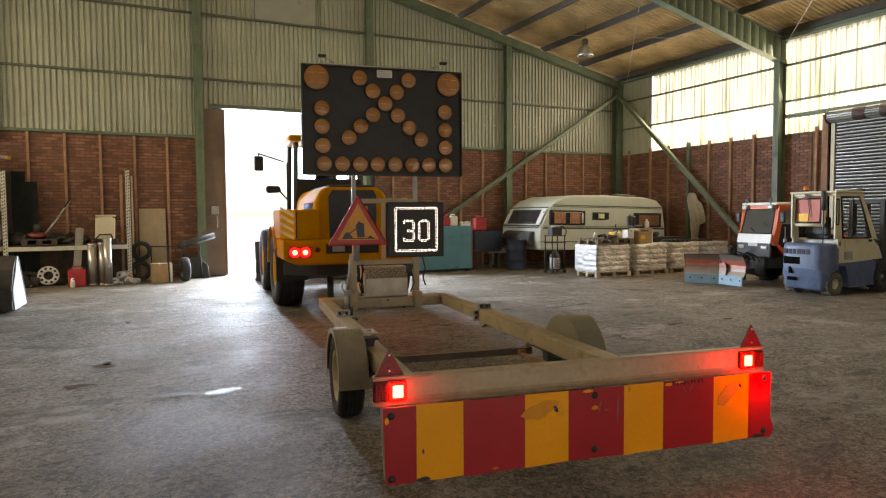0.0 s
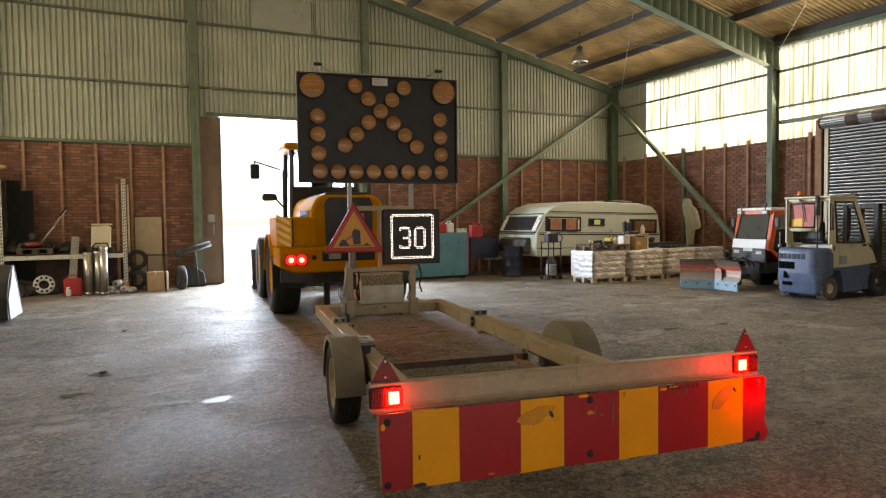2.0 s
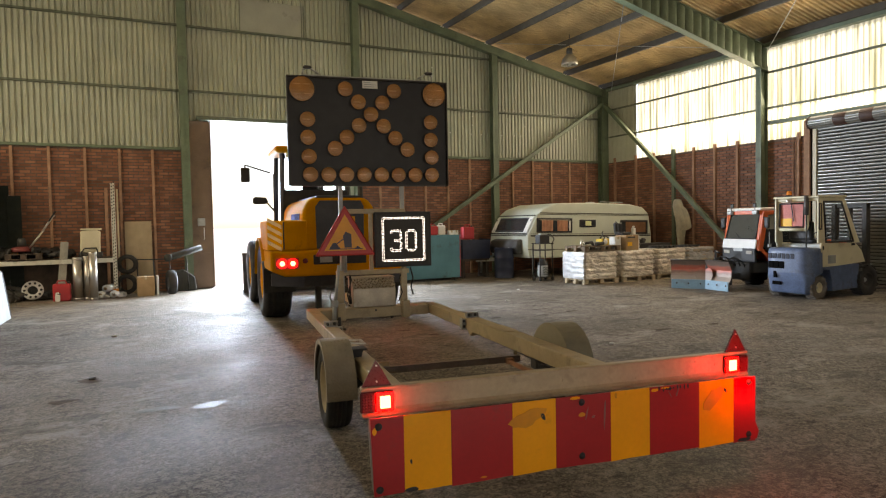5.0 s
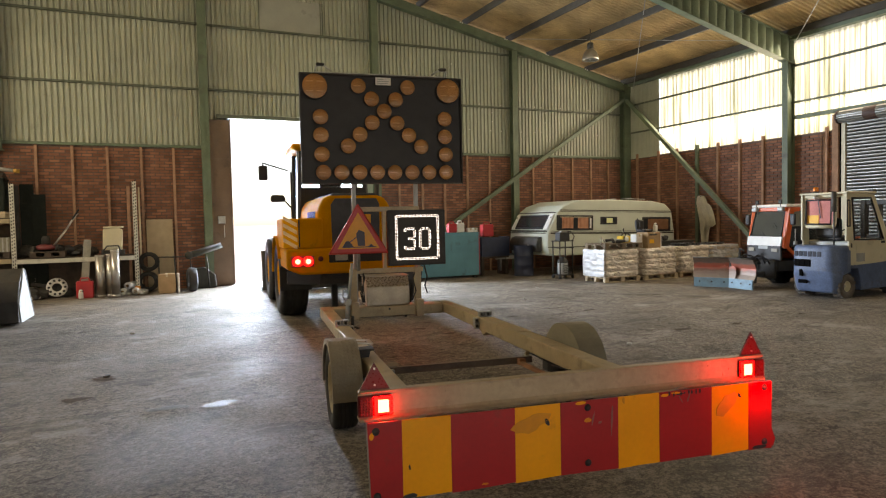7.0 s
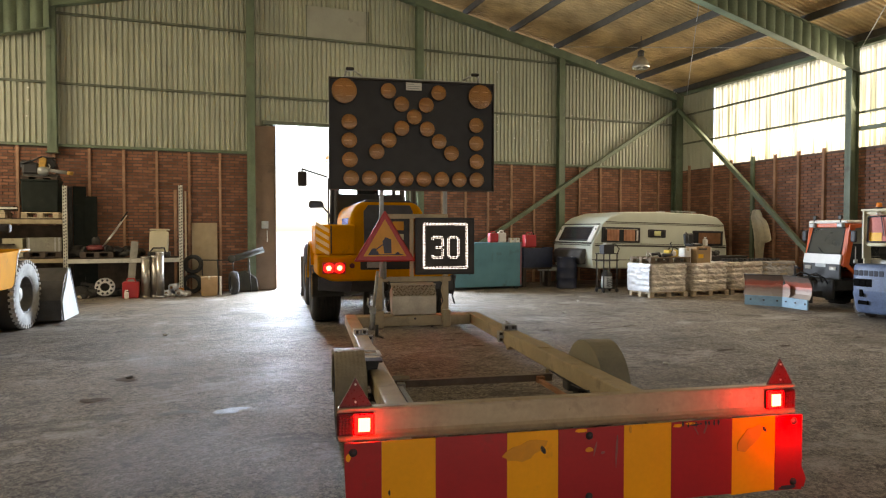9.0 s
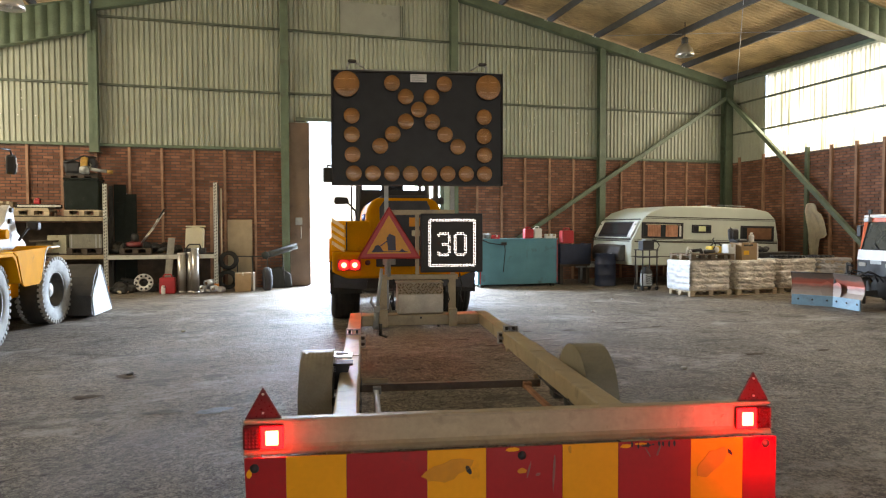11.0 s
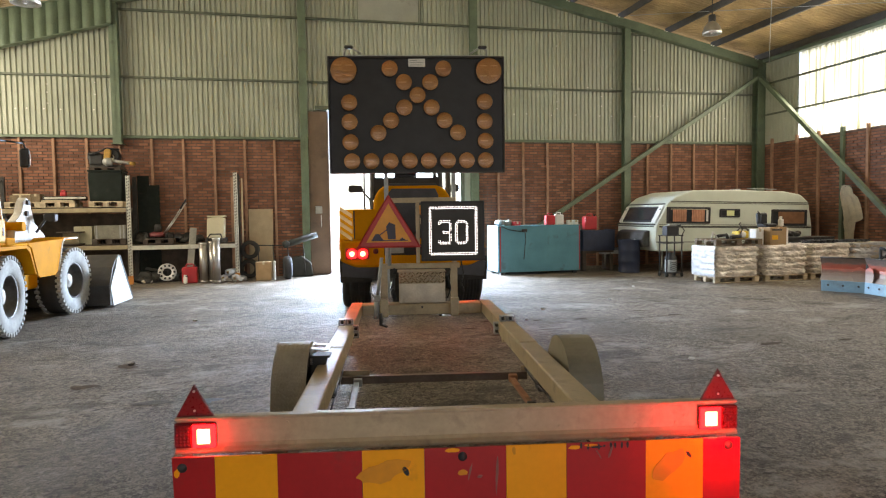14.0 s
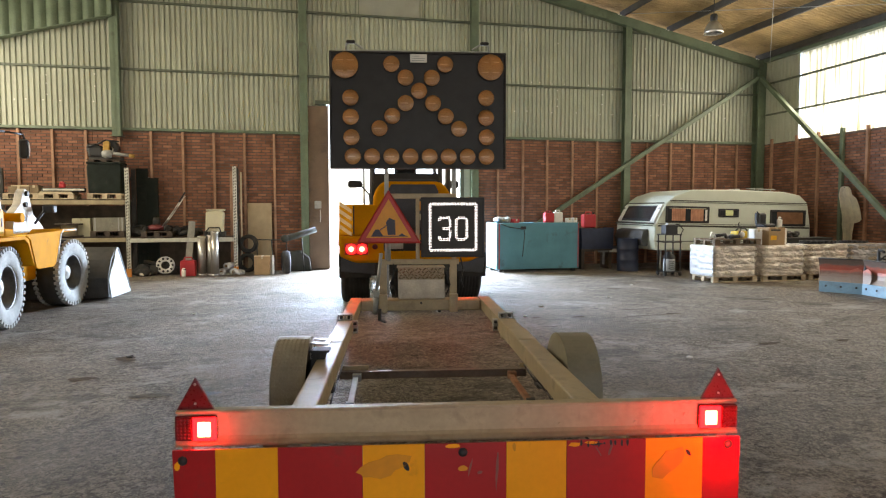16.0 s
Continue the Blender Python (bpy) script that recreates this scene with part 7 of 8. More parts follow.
# -- teal tank cabinet with clutter on its top --
def steel_cabinet():
    t = thing("steel_tank", "large teal-painted steel tank box with red edge by the brick wall", "tank", 7.4, 18.0, 0)
    part("tank_body", span(B(), -1.13, 1.13, 0.0, 0.95, 0.07, 1.27, 0.012), M_TEAL, t)
    for x in (-1.07, 1.1):
        part("edge_strip", span(B(), x - 0.012, x + 0.012, -0.008, 0.0, 0.09, 1.25), M_REDPL, t, "red edge strip")
    # side towards the door has its own tone for the light there
    part("end_panel", span(B(), -1.138, -1.13, 0.02, 0.93, 0.1, 1.25), M_TEALEND, t, "end panel in a teal copy toned for the door light")
    for x in (-1.0, 1.0):
        for y in (0.1, 0.85):
            part("foot", span(B(), x - 0.05, x + 0.05, y - 0.05, y + 0.05, 0, 0.075), M_DARK, t)
    part("hose", pipe(B(), [(-1.05, -0.03, 1.26), (-0.85, -0.05, 1.17), (-0.6, -0.05, 1.13), (-0.4, -0.05, 1.12)], 0.012, 6), M_BLACK, t, "black hose")
    part("hose", pipe(B(), [(-0.42, -0.05, 1.12), (-0.4, -0.05, 0.95), (-0.42, -0.05, 0.75), (-0.45, -0.04, 0.4)], 0.01, 6), M_BLACK, t, "black hose")
    bm = span(B(), -0.5, -0.36, -0.06, 0.0, 1.1, 1.18, 0.01)
    part("tap", bm, M_BLACK, t, "black tap")
    part("cable", pipe(B(), [(-1.14, 0.3, 1.2), (-1.16, 0.28, 1.0), (-1.15, 0.35, 0.75)], 0.01, 6), M_BLACK, t)
    return t


# copy of the tank's teal, toned for the lit end
M_TEALEND = mat("teal_toned_for_light", (0.035, 0.12, 0.18), 0.5, var=0.1, scale=2)
steel_cabinet()
jug(7.75, 18.2, 1.27, "red plastic fuel canister on the tank", M_REDPL, 0.26, 0.18, 0.3)
jug(8.02, 18.25, 1.27, "pale translucent canister on the tank", M_WHITE, 0.24, 0.18, 0.32)
carton(8.32, 18.2, 1.27, 0.16, 0.12, 0.12, 0, "small pale box on the tank", M_WHITE)
carton(8.5, 18.25, 1.27, 0.12, 0.12, 0.12, 0, "small white box on the tank", M_WHITE)


def rag_heap(x, y, z, n, r, label, material, seed=1, name="rag_heap", cat="rags", kind=""):
    """A crumpled heap: folded lumps pressed together."""
    rnd = random.Random(seed)
    bm = B()
    for i in range(n):
        o = bmesh.ops.create_icosphere(bm, subdivisions=2, radius=r * rnd.uniform(0.35, 0.6))
        c = Vector((rnd.uniform(-r, r) * 0.8, rnd.uniform(-r, r) * 0.5, r * rnd.uniform(0.25, 0.5)))
        for v in o["verts"]:
            v.co *= 1 + 0.35 * noise.noise(v.co * 9 + c * 7)
            v.co.z *= 0.7
            v.co += c
            v.co.z = max(0.0, v.co.z)
    ob = part(name, bm, material, None)
    ob.matrix_world = pose(x, y, z)
    return tagged(ob, label, cat, "", kind)


rag_heap(6.55, 18.35, 1.27, 9, 0.2, "crumpled grey rags and plastic on the tank", M_GREY, 4)
carton(6.85, 18.3, 1.27, 0.2, 0.15, 0.1, 20, "small red box on the tank", M_REDPL)
jug(9.02, 18.5, 1.12, "large red plastic canister on a dark bin", M_REDPL, 0.36, 0.22, 0.42)


def dark_bin():
    t = thing("storage_bin", "dark blue plastic bin on a low timber stand", "bin", 9.2, 18.6, 0)
    bm = prism(B(), [(-0.45, 0.55), (0.45, 0.55), (0.48, 1.12), (0.44, 1.12), (0.42, 0.6), (-0.42, 0.6), (-0.44, 1.12), (-0.48, 1.12)], "y", -0.3, 0.3, 0.01)
    part("bin_body", bm, M_NAVY, t)
    part("bin_front", span(B(), -0.46, 0.46, -0.31, -0.29, 0.55, 1.1, 0.006), M_NAVY, t)
    for x in (-0.4, 0.4):
        part("stand_leg", span(B(), x - 0.05, x + 0.05, -0.25, 0.25, 0.0, 0.5, 0.005), M_WOODDARK, t)
    part("stand_top", span(B(), -0.47, 0.47, -0.3, 0.3, 0.5, 0.55, 0.005), M_WOODDARK, t)
    return t


M_NAVY = mat("navy_plastic", (0.02, 0.028, 0.06), 0.5, var=0.2, dirt=0.1)
# dark enough that boards in it pass for the shade behind the rack
M_WOODDARK = mat("dark_timber", (0.075, 0.055, 0.042), 0.85, var=0.3)
dark_bin()


def drum(x, y):
    t = thing("oil_drum", "dark blue steel oil drum against the wall", "drum", x, y)
    prof = [(0, 0.0), (0.27, 0.0), (0.285, 0.015), (0.275, 0.03), (0.275, 0.28), (0.288, 0.3), (0.275, 0.32), (0.275, 0.56), (0.288, 0.58), (0.275, 0.6), (0.275, 0.84), (0.285, 0.855), (0.27, 0.86), (0.262, 0.845), (0, 0.845)]
    part("drum_shell", lathe(B(), prof, Matrix.Identity(4), 32), M_NAVY, t)
    part("bung", rod(B(), (0.17, 0, 0.845), (0.17, 0, 0.865), 0.03), M_GREY, t)
    return t


drum(9.78, 17.72)


def welding_cart():
    t = thing("trolley", "black wheeled tool trolley with a grey canister", "trolley", 10.12, 16.3, 0, 0)
    for x in (-0.2, 0.2):
        for y in (-0.16, 0.16):
            part("post", rod(B(), (x, y, 0.06), (x, y, 1.0), 0.017), M_BLACK, t)
            part("castor", lathe(B(), [(0, -0.02), (0.05, -0.02), (0.055, 0), (0.05, 0.02), (0, 0.02)], Matrix.Translation((x, y, 0.055)) @ AX, 16), M_RUBBER, t)
    for z in (0.1, 0.82, 1.0):
        part("shelf", span(B(), -0.23, 0.23, -0.19, 0.19, z - 0.01, z + 0.012, 0.004), M_BLACK, t)
    bm = lathe(B(), [(0, 0), (0.13, 0), (0.14, 0.03), (0.14, 0.3), (0.13, 0.36), (0.06, 0.41), (0.05, 0.46), (0, 0.46)], Matrix.Translation((0.0, 0, 0.112)), 20)
    can = part("canister", bm, M_PALEPLATE, t, "grey ribbed canister")
    part("canister_cap", lathe(B(), [(0.142, 0.3), (0.135, 0.37), (0.062, 0.42), (0.052, 0.47), (0, 0.47)], Matrix.Translation((0.0, 0, 0.112)), 20), M_BLACK, can, "black canister top")
    for i in range(5):
        part("rib", prism(B(), [(-0.09, 0.18 + i * 0.045), (0, 0.15 + i * 0.045), (0.09, 0.18 + i * 0.045), (0.09, 0.195 + i * 0.045), (0, 0.165 + i * 0.045), (-0.09, 0.195 + i * 0.045)], "y", -0.146, -0.13), M_BLACK, can)
    part("monitor", span(B(), -0.17, 0.15, -0.12, 0.1, 1.01, 1.23, 0.015, 2), M_BLACK, t, "black instrument box")
    part("push_handle", pipe(B(), [(0.2, -0.16, 1.0), (0.27, -0.16, 1.12), (0.2, -0.1, 1.24), (0.2, 0.16, 1.24), (0.2, 0.16, 1.0)], 0.012, 8), M_BLACK, t)
    part("clutter", box(B(), (0.02, 0, 1.25), (0.2, 0.14, 0.045), 0.012), M_GREY, t)
    return t


welding_cart()


def hung_tarp():
    """Pale coat-like tarpaulin hung from the green stud."""
    bm = B()
    rows = [(2.2, 16.46, 16.36), (2.17, 16.52, 16.29), (2.08, 16.55, 16.23), (1.98, 16.54, 16.17), (1.88, 16.52, 16.04), (1.7, 16.49, 15.96), (1.5, 16.46, 15.9), (1.34, 16.44, 15.86), (1.28, 16.43, 15.93), (1.24, 16.42, 16.08), (1.0, 16.38, 16.11), (0.8, 16.36, 16.13), (0.6, 16.33, 16.12)]
    n, front = 16, []
    for z, a, b in rows:
        front.append([bm.verts.new((15.2 + 0.05 * math.sin(i * 1.15 + z * 1.5) + 0.015 * math.sin(i * 2.7 + z * 5) + (0.03 if z > 2 else 0), a + (b - a) * i / n, z)) for i in range(n + 1)])
    for p, q in zip(front, front[1:]):
        for i in range(n):
            bm.faces.new((p[i], p[i + 1], q[i + 1], q[i])).smooth = True
    bmesh.ops.solidify(bm, geom=bm.faces[:], thickness=0.02)
    t = thing("hanging_tarpaulin", "pale canvas tarpaulin hanging on the side wall", "tarpaulin", 15.2, 16.3, 0)
    ob = part("canvas", bm, M_CANVAS, t)
    ob.location = (-15.2, -16.3, 0)
    part("hook", pipe(B(), [(0.02, 0.1, 2.17), (0.1, 0.25, 2.22), (0.17, 0.38, 2.22)], 0.01, 6), M_DARK, t)
    return t


M_CANVAS = mat("pale_canvas", (0.8, 0.75, 0.6), 0.9, var=0.12, bump=0.2)
hung_tarp()


def dark_shelf_goods():
    t = thing("parts_bench", "low dark bench with black machine parts behind the sacks", "bench", 13.6, 16.2, 0)
    part("bench_top", span(B(), -0.9, 0.9, -0.25, 0.25, 0.86, 0.9, 0.005), M_DARK, t)
    for x in (-0.85, 0.85):
        part("leg", span(B(), x - 0.03, x + 0.03, -0.2, 0.2, 0, 0.86), M_DARK, t)
    part("front_panel", span(B(), -0.88, 0.88, -0.24, -0.22, 0.45, 0.86), M_DARK, t)
    return t


dark_shelf_goods()
rag_heap(13.4, 16.2, 0.9, 7, 0.22, "dark greasy machine parts on a bench", M_DARK, 8, "machine_parts", "parts")
jug(12.35, 15.75, 0.0, "grey plastic canister between the sacks", M_GREY, 0.3, 0.2, 0.4)


# -- storage rack on the gable wall --
def pallet_rack():
    t = thing("pallet_rack", "grey steel storage rack with timber shelves on the brick wall", "shelf rack", -2.9, 19.35, 0)
    for x, top in ((-2.75, 2.63), (0.2, 2.63), (2.68, 2.7)):
        for y in (-0.3, 0.35):
            bm = B()
            span(bm, x - 0.045, x + 0.045, y - 0.006, y + 0.006, 0, top)
            span(bm, x - 0.045, x - 0.038, y, y + 0.06, 0, top)
            span(bm, x + 0.038, x + 0.045, y, y + 0.06, 0, top)
            post = part("upright", bm, M_RACK if y < 0 else M_DARK, t, "pale perforated steel upright" if y < 0 else "dark rear upright")
            if y < 0:
                bm = B()
                for i in range(int(top / 0.075)):
                    for dx in (-0.02, 0.02):
                        span(bm, x + dx - 0.011, x + dx + 0.011, y - 0.0085, y - 0.0055, 0.05 + i * 0.075 + (0.02 if dx > 0 else 0), 0.085 + i * 0.075 + (0.02 if dx > 0 else 0))
                tagged(part("slot", bm, M_BLACK, post), kind="stuff")
        for i in range(4):
            part("upright_brace", bar(B(), (x, -0.28, 0.3 + i * 0.6), (x, 0.33, 0.75 + i * 0.6), 0.02, 0.02), M_DARK, t)
        part("foot_guard", prism(B(), [(-0.36, 0), (-0.3, 0), (-0.3, 0.2), (-0.33, 0.2)], "x", x - 0.06, x + 0.06, 0.004), M_ORANGEFOOT, t, "orange foot guard")
    for xa, xb, z in ((-2.75, 0.2, 0.9), (-2.75, 0.2, 1.8), (0.2, 2.68, 0.88)):
        for y in (-0.3, 0.35):
            part("shelf_beam", span(B(), xa + 0.045, xb - 0.045, y - 0.025, y + 0.025, z - 0.05, z + 0.05, 0.006), M_RACKBEAM if xa < 0 else M_RACK, t)
        for i in range(6):
            yy = -0.24 + i * 0.105
            part("shelf_plank", span(B(), xa + 0.05, xb - 0.05, yy, yy + 0.1, z + 0.052, z + 0.075, 0.003), M_WOODDARK, t)
    return t


M_RACK = mat("galvanised_rack", (0.58, 0.57, 0.5), 0.5, 0.3, var=0.12, dirt=0.15)
M_RACKBEAM = mat("tan_rack_beam", (0.36, 0.29, 0.18), 0.6, var=0.2)
M_ORANGEFOOT = mat("orange_guard", (0.55, 0.2, 0.03), 0.5, var=0.1)
M_PLASTICGRN = mat("dark_green_plastic", (0.011, 0.016, 0.013), 0.6, var=0.3, dirt=0.1, spec=0.2)
pallet_rack()
# added dark boards that stand in for shade between rack and brick
for xa, xb, top in ((-5.6, -2.74, 1.72), (-2.66, -0.26, 0.8)):
    bm = span(B(), xa, xb, 19.78, 19.8, 0.0, top, 0.003)
    solid("backing_board", bm, M_WOODDARK, "dark board added for the shade behind the rack", "board")
for xa, xb, y, top in ((-2.64, -2.36, 19.74, 2.66), (-2.4, -2.12, 19.71, 2.42)):
    bm = span(B(), xa, xb, y, y + 0.025, 0.0, top, 0.003)
    solid("dark_panel", bm, M_PLASTICGRN, "tall dark panel standing behind the rack upright", "panel")
S1, S2, S3 = 1.877, 0.977, 0.957
for x, z in ((-3.2, S1), (-4.25, S1), (-5.0, S1)):
    pallet(x, 19.35, z, 0, 0.75, 0.6)


def plastic_crate(x, y, z):
    t = thing("plastic_container", "large dark green plastic container on a rack pallet", "container", x, y, z)
    part("container_body", prism(B(), [(-0.36, 0), (0.36, 0), (0.385, 0.62), (0.36, 0.72), (-0.36, 0.72), (-0.385, 0.62)], "y", -0.28, 0.28, 0.03, ), M_PLASTICGRN, t)
    part("lid", span(B(), -0.385, 0.385, -0.3, 0.3, 0.7, 0.75, 0.015, 2), M_PLASTICGRN, t)
    for x in (-0.28, 0.0, 0.28):
        part("lid_block", span(B(), x - 0.07, x + 0.07, -0.28, 0.28, 0.75, 0.79, 0.005), M_WOODDARK, t, "dark timber block")
    part("lid_board", span(B(), -0.37, 0.36, -0.29, 0.29, 0.79, 0.81, 0.004), M_WOODDARK, t, "dark board on top")
    return t


plastic_crate(-3.2, 19.35, S1 + 0.137)


def old_engine(x, y, z, rz=0):
    t = thing("engine", "old dark machine with yellow cover and a metal arm", "machine", x, y, z, rz)
    part("engine_block", span(B(), -0.42, -0.08, -0.15, 0.18, 0.05, 0.33, 0.05, 2), M_BLACK, t)
    part("air_box", span(B(), -0.46, -0.2, -0.1, 0.14, 0.18, 0.37, 0.04, 2), M_BLACK, t, "black air box")
    part("bracket", span(B(), -0.4, 0.3, -0.12, 0.2, 0.0, 0.07, 0.01), M_DARK, t)
    part("cover", prism(B(), [(-0.08, 0.16), (0.06, 0.17), (0.09, 0.42), (0.02, 0.45), (-0.06, 0.42)], "y", -0.19, -0.1, 0.015), M_TOOLDULL, t, "dull yellow cover")
    part("cowl", prism(B(), [(-0.06, 0.3), (0.2, 0.12), (0.26, 0.28), (0.2, 0.43), (0.0, 0.47)], "y", -0.1, 0.16, 0.03), M_BLACK, t, "black cowl")
    part("drum", lathe(B(), [(0, -0.12), (0.07, -0.12), (0.1, -0.05), (0.1, 0.07), (0, 0.1)], Matrix.Translation((0.04, -0.2, 0.13)) @ AX, 16), M_GREY, t, "grey rounded gear case")
    part("arm", rod(B(), (0.1, -0.18, 0.16), (0.52, -0.16, 0.1), 0.045, 0.038), M_GREY, t, "dull grey tube")
    part("arm_end", rod(B(), (0.5, -0.161, 0.103), (0.62, -0.155, 0.09), 0.042, 0.042), M_TOOLDULL, t, "yellowed tube end")
    part("pipework", pipe(B(), [(0.12, -0.12, 0.3), (0.16, -0.2, 0.24), (0.13, -0.21, 0.18)], 0.014), M_CHROME, t, "bright hose end")
    part("guard", pipe(B(), [(-0.42, -0.16, 0.3), (-0.2, -0.18, 0.36), (0.0, -0.16, 0.46), (0.25, -0.05, 0.44)], 0.022), M_BLACK, t)
    return t


M_TOOLDULL = mat("dusty_yellow_paint", (0.42, 0.24, 0.04), 0.6, var=0.25, dirt=0.4)
M_CRATE = mat("aged_crate_timber", (0.2, 0.15, 0.095), 0.85, var=0.3, scale=5, bump=0.3)
old_engine(-3.15, 19.3, S1 + 0.137 + 0.81)
carton(-5.05, 19.3, S1 + 0.137, 0.45, 0.4, 0.16, 0, "low timber-sided crate on the rack", M_CRATE)
carton(-4.75, 19.3, S1 + 0.137, 0.2, 0.35, 0.19, 3, "aged box on a rack pallet", M_CRATE)


def loose_panel(x, y, z, w, d, h, rx, rz, label, material, name="panel"):
    ob = part(name, span(B(), -w / 2, w / 2, -d / 2, d / 2, 0, h, 0.004), material, None)
    ob.matrix_world = pose(x, y, z, rx, 0, rz)
    return tagged(ob, label, "panel")


loose_panel(-5.0, 19.3, S1 + 0.137 + 0.16, 0.52, 0.1, 0.035, 0, 8, "pale plank on a crate", M_CARD2, "plank")
loose_panel(-4.25, 19.3, S1 + 0.137, 0.7, 0.5, 0.04, 0, 0, "tan board on a rack pallet", M_CARD2, "board")
loose_panel(-4.15, 19.3, S1 + 0.177, 0.85, 0.42, 0.09, 0, -2, "dark metal tray on boards", M_DARK, "tray")
loose_panel(-4.08, 19.06, S1 + 0.2, 0.9, 0.03, 0.045, 0, -2, "pale aluminium strip leaning on a tray", M_RACK, "strip")
jug(-4.2, 19.35, S1 + 0.267, "small red canister on the rack", M_REDPL, 0.14, 0.1, 0.14)


def cable_reel(x, y, z):
    t = thing("cable_reel", "dusty cable reel with pale drum on the rack", "reel", x, y, z)
    part("core", lathe(B(), [(0, 0), (0.17, 0), (0.17, 0.26), (0, 0.26)], Matrix.Translation((0, 0, 0.03)), 24), M_CARD2, t)
    for zz in (0.0, 0.29):
        part("flange", lathe(B(), [(0, 0), (0.3, 0), (0.3, 0.03), (0, 0.03)], Matrix.Translation((0, 0, zz)), 28), M_WOODDARK, t)
    return t


cable_reel(-4.05, 19.25, S2)
carton(-3.8, 19.45, S2, 0.4, 0.3, 0.44, 0, "pale cream box at the back of the rack", M_CREAM)
pallet(-3.15, 19.3, S2, 0, 0.75, 0.6, "timber pallets", M_WOODDARK)


def metal_case(x, y, z):
    t = thing("metal_case", "dusty grey metal case on a rack pallet", "case", x, y, z)
    part("case_body", span(B(), -0.35, 0.35, -0.22, 0.22, 0, 0.32, 0.012, 2), M_CASE, t)
    for x in (-0.3, 0.22, 0.3):
        part("strap", span(B(), x - 0.015, x + 0.015, -0.226, -0.215, 0.0, 0.32), M_GREY, t)
    return t


M_CASE = mat("dusty_case", (0.2, 0.19, 0.15), 0.6, var=0.2, dirt=0.2)
metal_case(-3.12, 19.25, S2 + 0.137)
pallet(-2.05, 19.3, S3, 0, 0.7, 0.6, "timber pallets", M_WOODDARK)


def lawn_mower(x, y, z):
    t = thing("mower", "dark red push mower with folded steel handle", "mower", x, y, z)
    part("deck", lathe(B(), [(0, 0.12), (0.12, 0.12), (0.2, 0.09), (0.22, 0.02), (0.2, 0.0), (0, 0.0)], Matrix.Translation((0, 0, 0.04)), 20), M_REDDARK, t)
    part("motor", lathe(B(), [(0, 0.2), (0.06, 0.2), (0.09, 0.15), (0.09, 0), (0, 0)], Matrix.Translation((0, 0, 0.15)), 16), M_DARK, t)
    for s in (-1, 1):
        for yy in (-0.15, 0.15):
            part("mower_wheel", lathe(B(), [(0, -0.02), (0.06, -0.02), (0.065, 0), (0.06, 0.02), (0, 0.02)], Matrix.Translation((s * 0.22, yy, 0.065)) @ AX, 14), M_RUBBER, t)
    part("handle_bar", pipe(B(), [(0.15, -0.12, 0.12), (0.42, -0.12, 0.5), (0.62, -0.12, 0.82), (0.66, -0.12, 0.86), (0.66, 0.12, 0.86), (0.62, 0.12, 0.82), (0.42, 0.12, 0.5), (0.15, 0.12, 0.12)], 0.013), M_CHROME, t, "worn steel handle")
    part("grip", rod(B(), (0.55, -0.12, 0.72), (0.7, -0.16, 0.95), 0.018), M_BLACK, t)
    return t


M_REDDARK = mat("dull_red", (0.16, 0.03, 0.03), 0.5, var=0.2, dirt=0.2)
lawn_mower(-2.1, 19.3, S3 + 0.137)


def backpack_sprayer(x, y, z):
    t = thing("spreader", "pale yellow plastic hopper with a black frame", "hopper", x, y, z)
    part("hopper", prism(B(), [(-0.22, 0.12), (0.2, 0.1), (0.22, 0.6), (0.1, 0.66), (-0.2, 0.62)], "y", -0.16, 0.16, 0.03), M_CREAM, t)
    part("lid", span(B(), -0.2, 0.24, -0.17, 0.17, 0.64, 0.68, 0.012), M_CREAM, t)
    part("frame", pipe(B(), [(-0.2, -0.2, 0.0), (-0.2, -0.2, 0.12), (-0.12, -0.2, 0.22), (0.12, -0.2, 0.22), (0.15, -0.2, 0.12), (0.15, -0.2, 0.0)], 0.015), M_BLACK, t, "black tube frame")
    part("base", span(B(), -0.25, 0.25, -0.18, 0.18, 0.0, 0.12, 0.01), M_DARK, t)
    return t


backpack_sprayer(-0.72, 19.25, S3)
rag_heap(-2.38, 19.5, S3, 12, 0.34, "dark machine parts and oily clutter on the rack shelf", M_DARK, 21, "clutter", "clutter", "stuff")
rag_heap(-1.7, 19.55, S3, 12, 0.3, "black hoses and clutter behind a mower", M_BLACK, 22, "clutter", "clutter", "stuff")
rag_heap(-2.45, 19.2, 0.0, 9, 0.26, "dark scrap on the floor under the rack", M_DARK, 23, "scrap_heap", "scrap", "stuff")
rag_heap(-1.35, 19.4, S3, 8, 0.25, "dark oily clutter on the rack shelf", M_DARK, 11, "clutter", "clutter", "stuff")


def leaning(name, x, y, z0, w, d, h, lean, label, material, category="board", roll=0):
    ob = part(name, span(B(), -w / 2, w / 2, 0, d, 0, h, 0.004), material, None)
    ob.matrix_world = pose(x, y, z0, -lean, roll, 0)
    return tagged(ob, label, category)


M_GREYWOOD = mat("grey_timber", (0.27, 0.26, 0.23), 0.85, var=0.2, bump=0.3)
M_CHIP = mat("tan_chipboard", (0.36, 0.28, 0.18), 0.8, var=0.1)
leaning("plank", -1.36, 18.95, 0.0, 0.16, 0.03, 1.35, 6, "grey weathered plank leaning on the rack", M_GREYWOOD, "plank", 5)

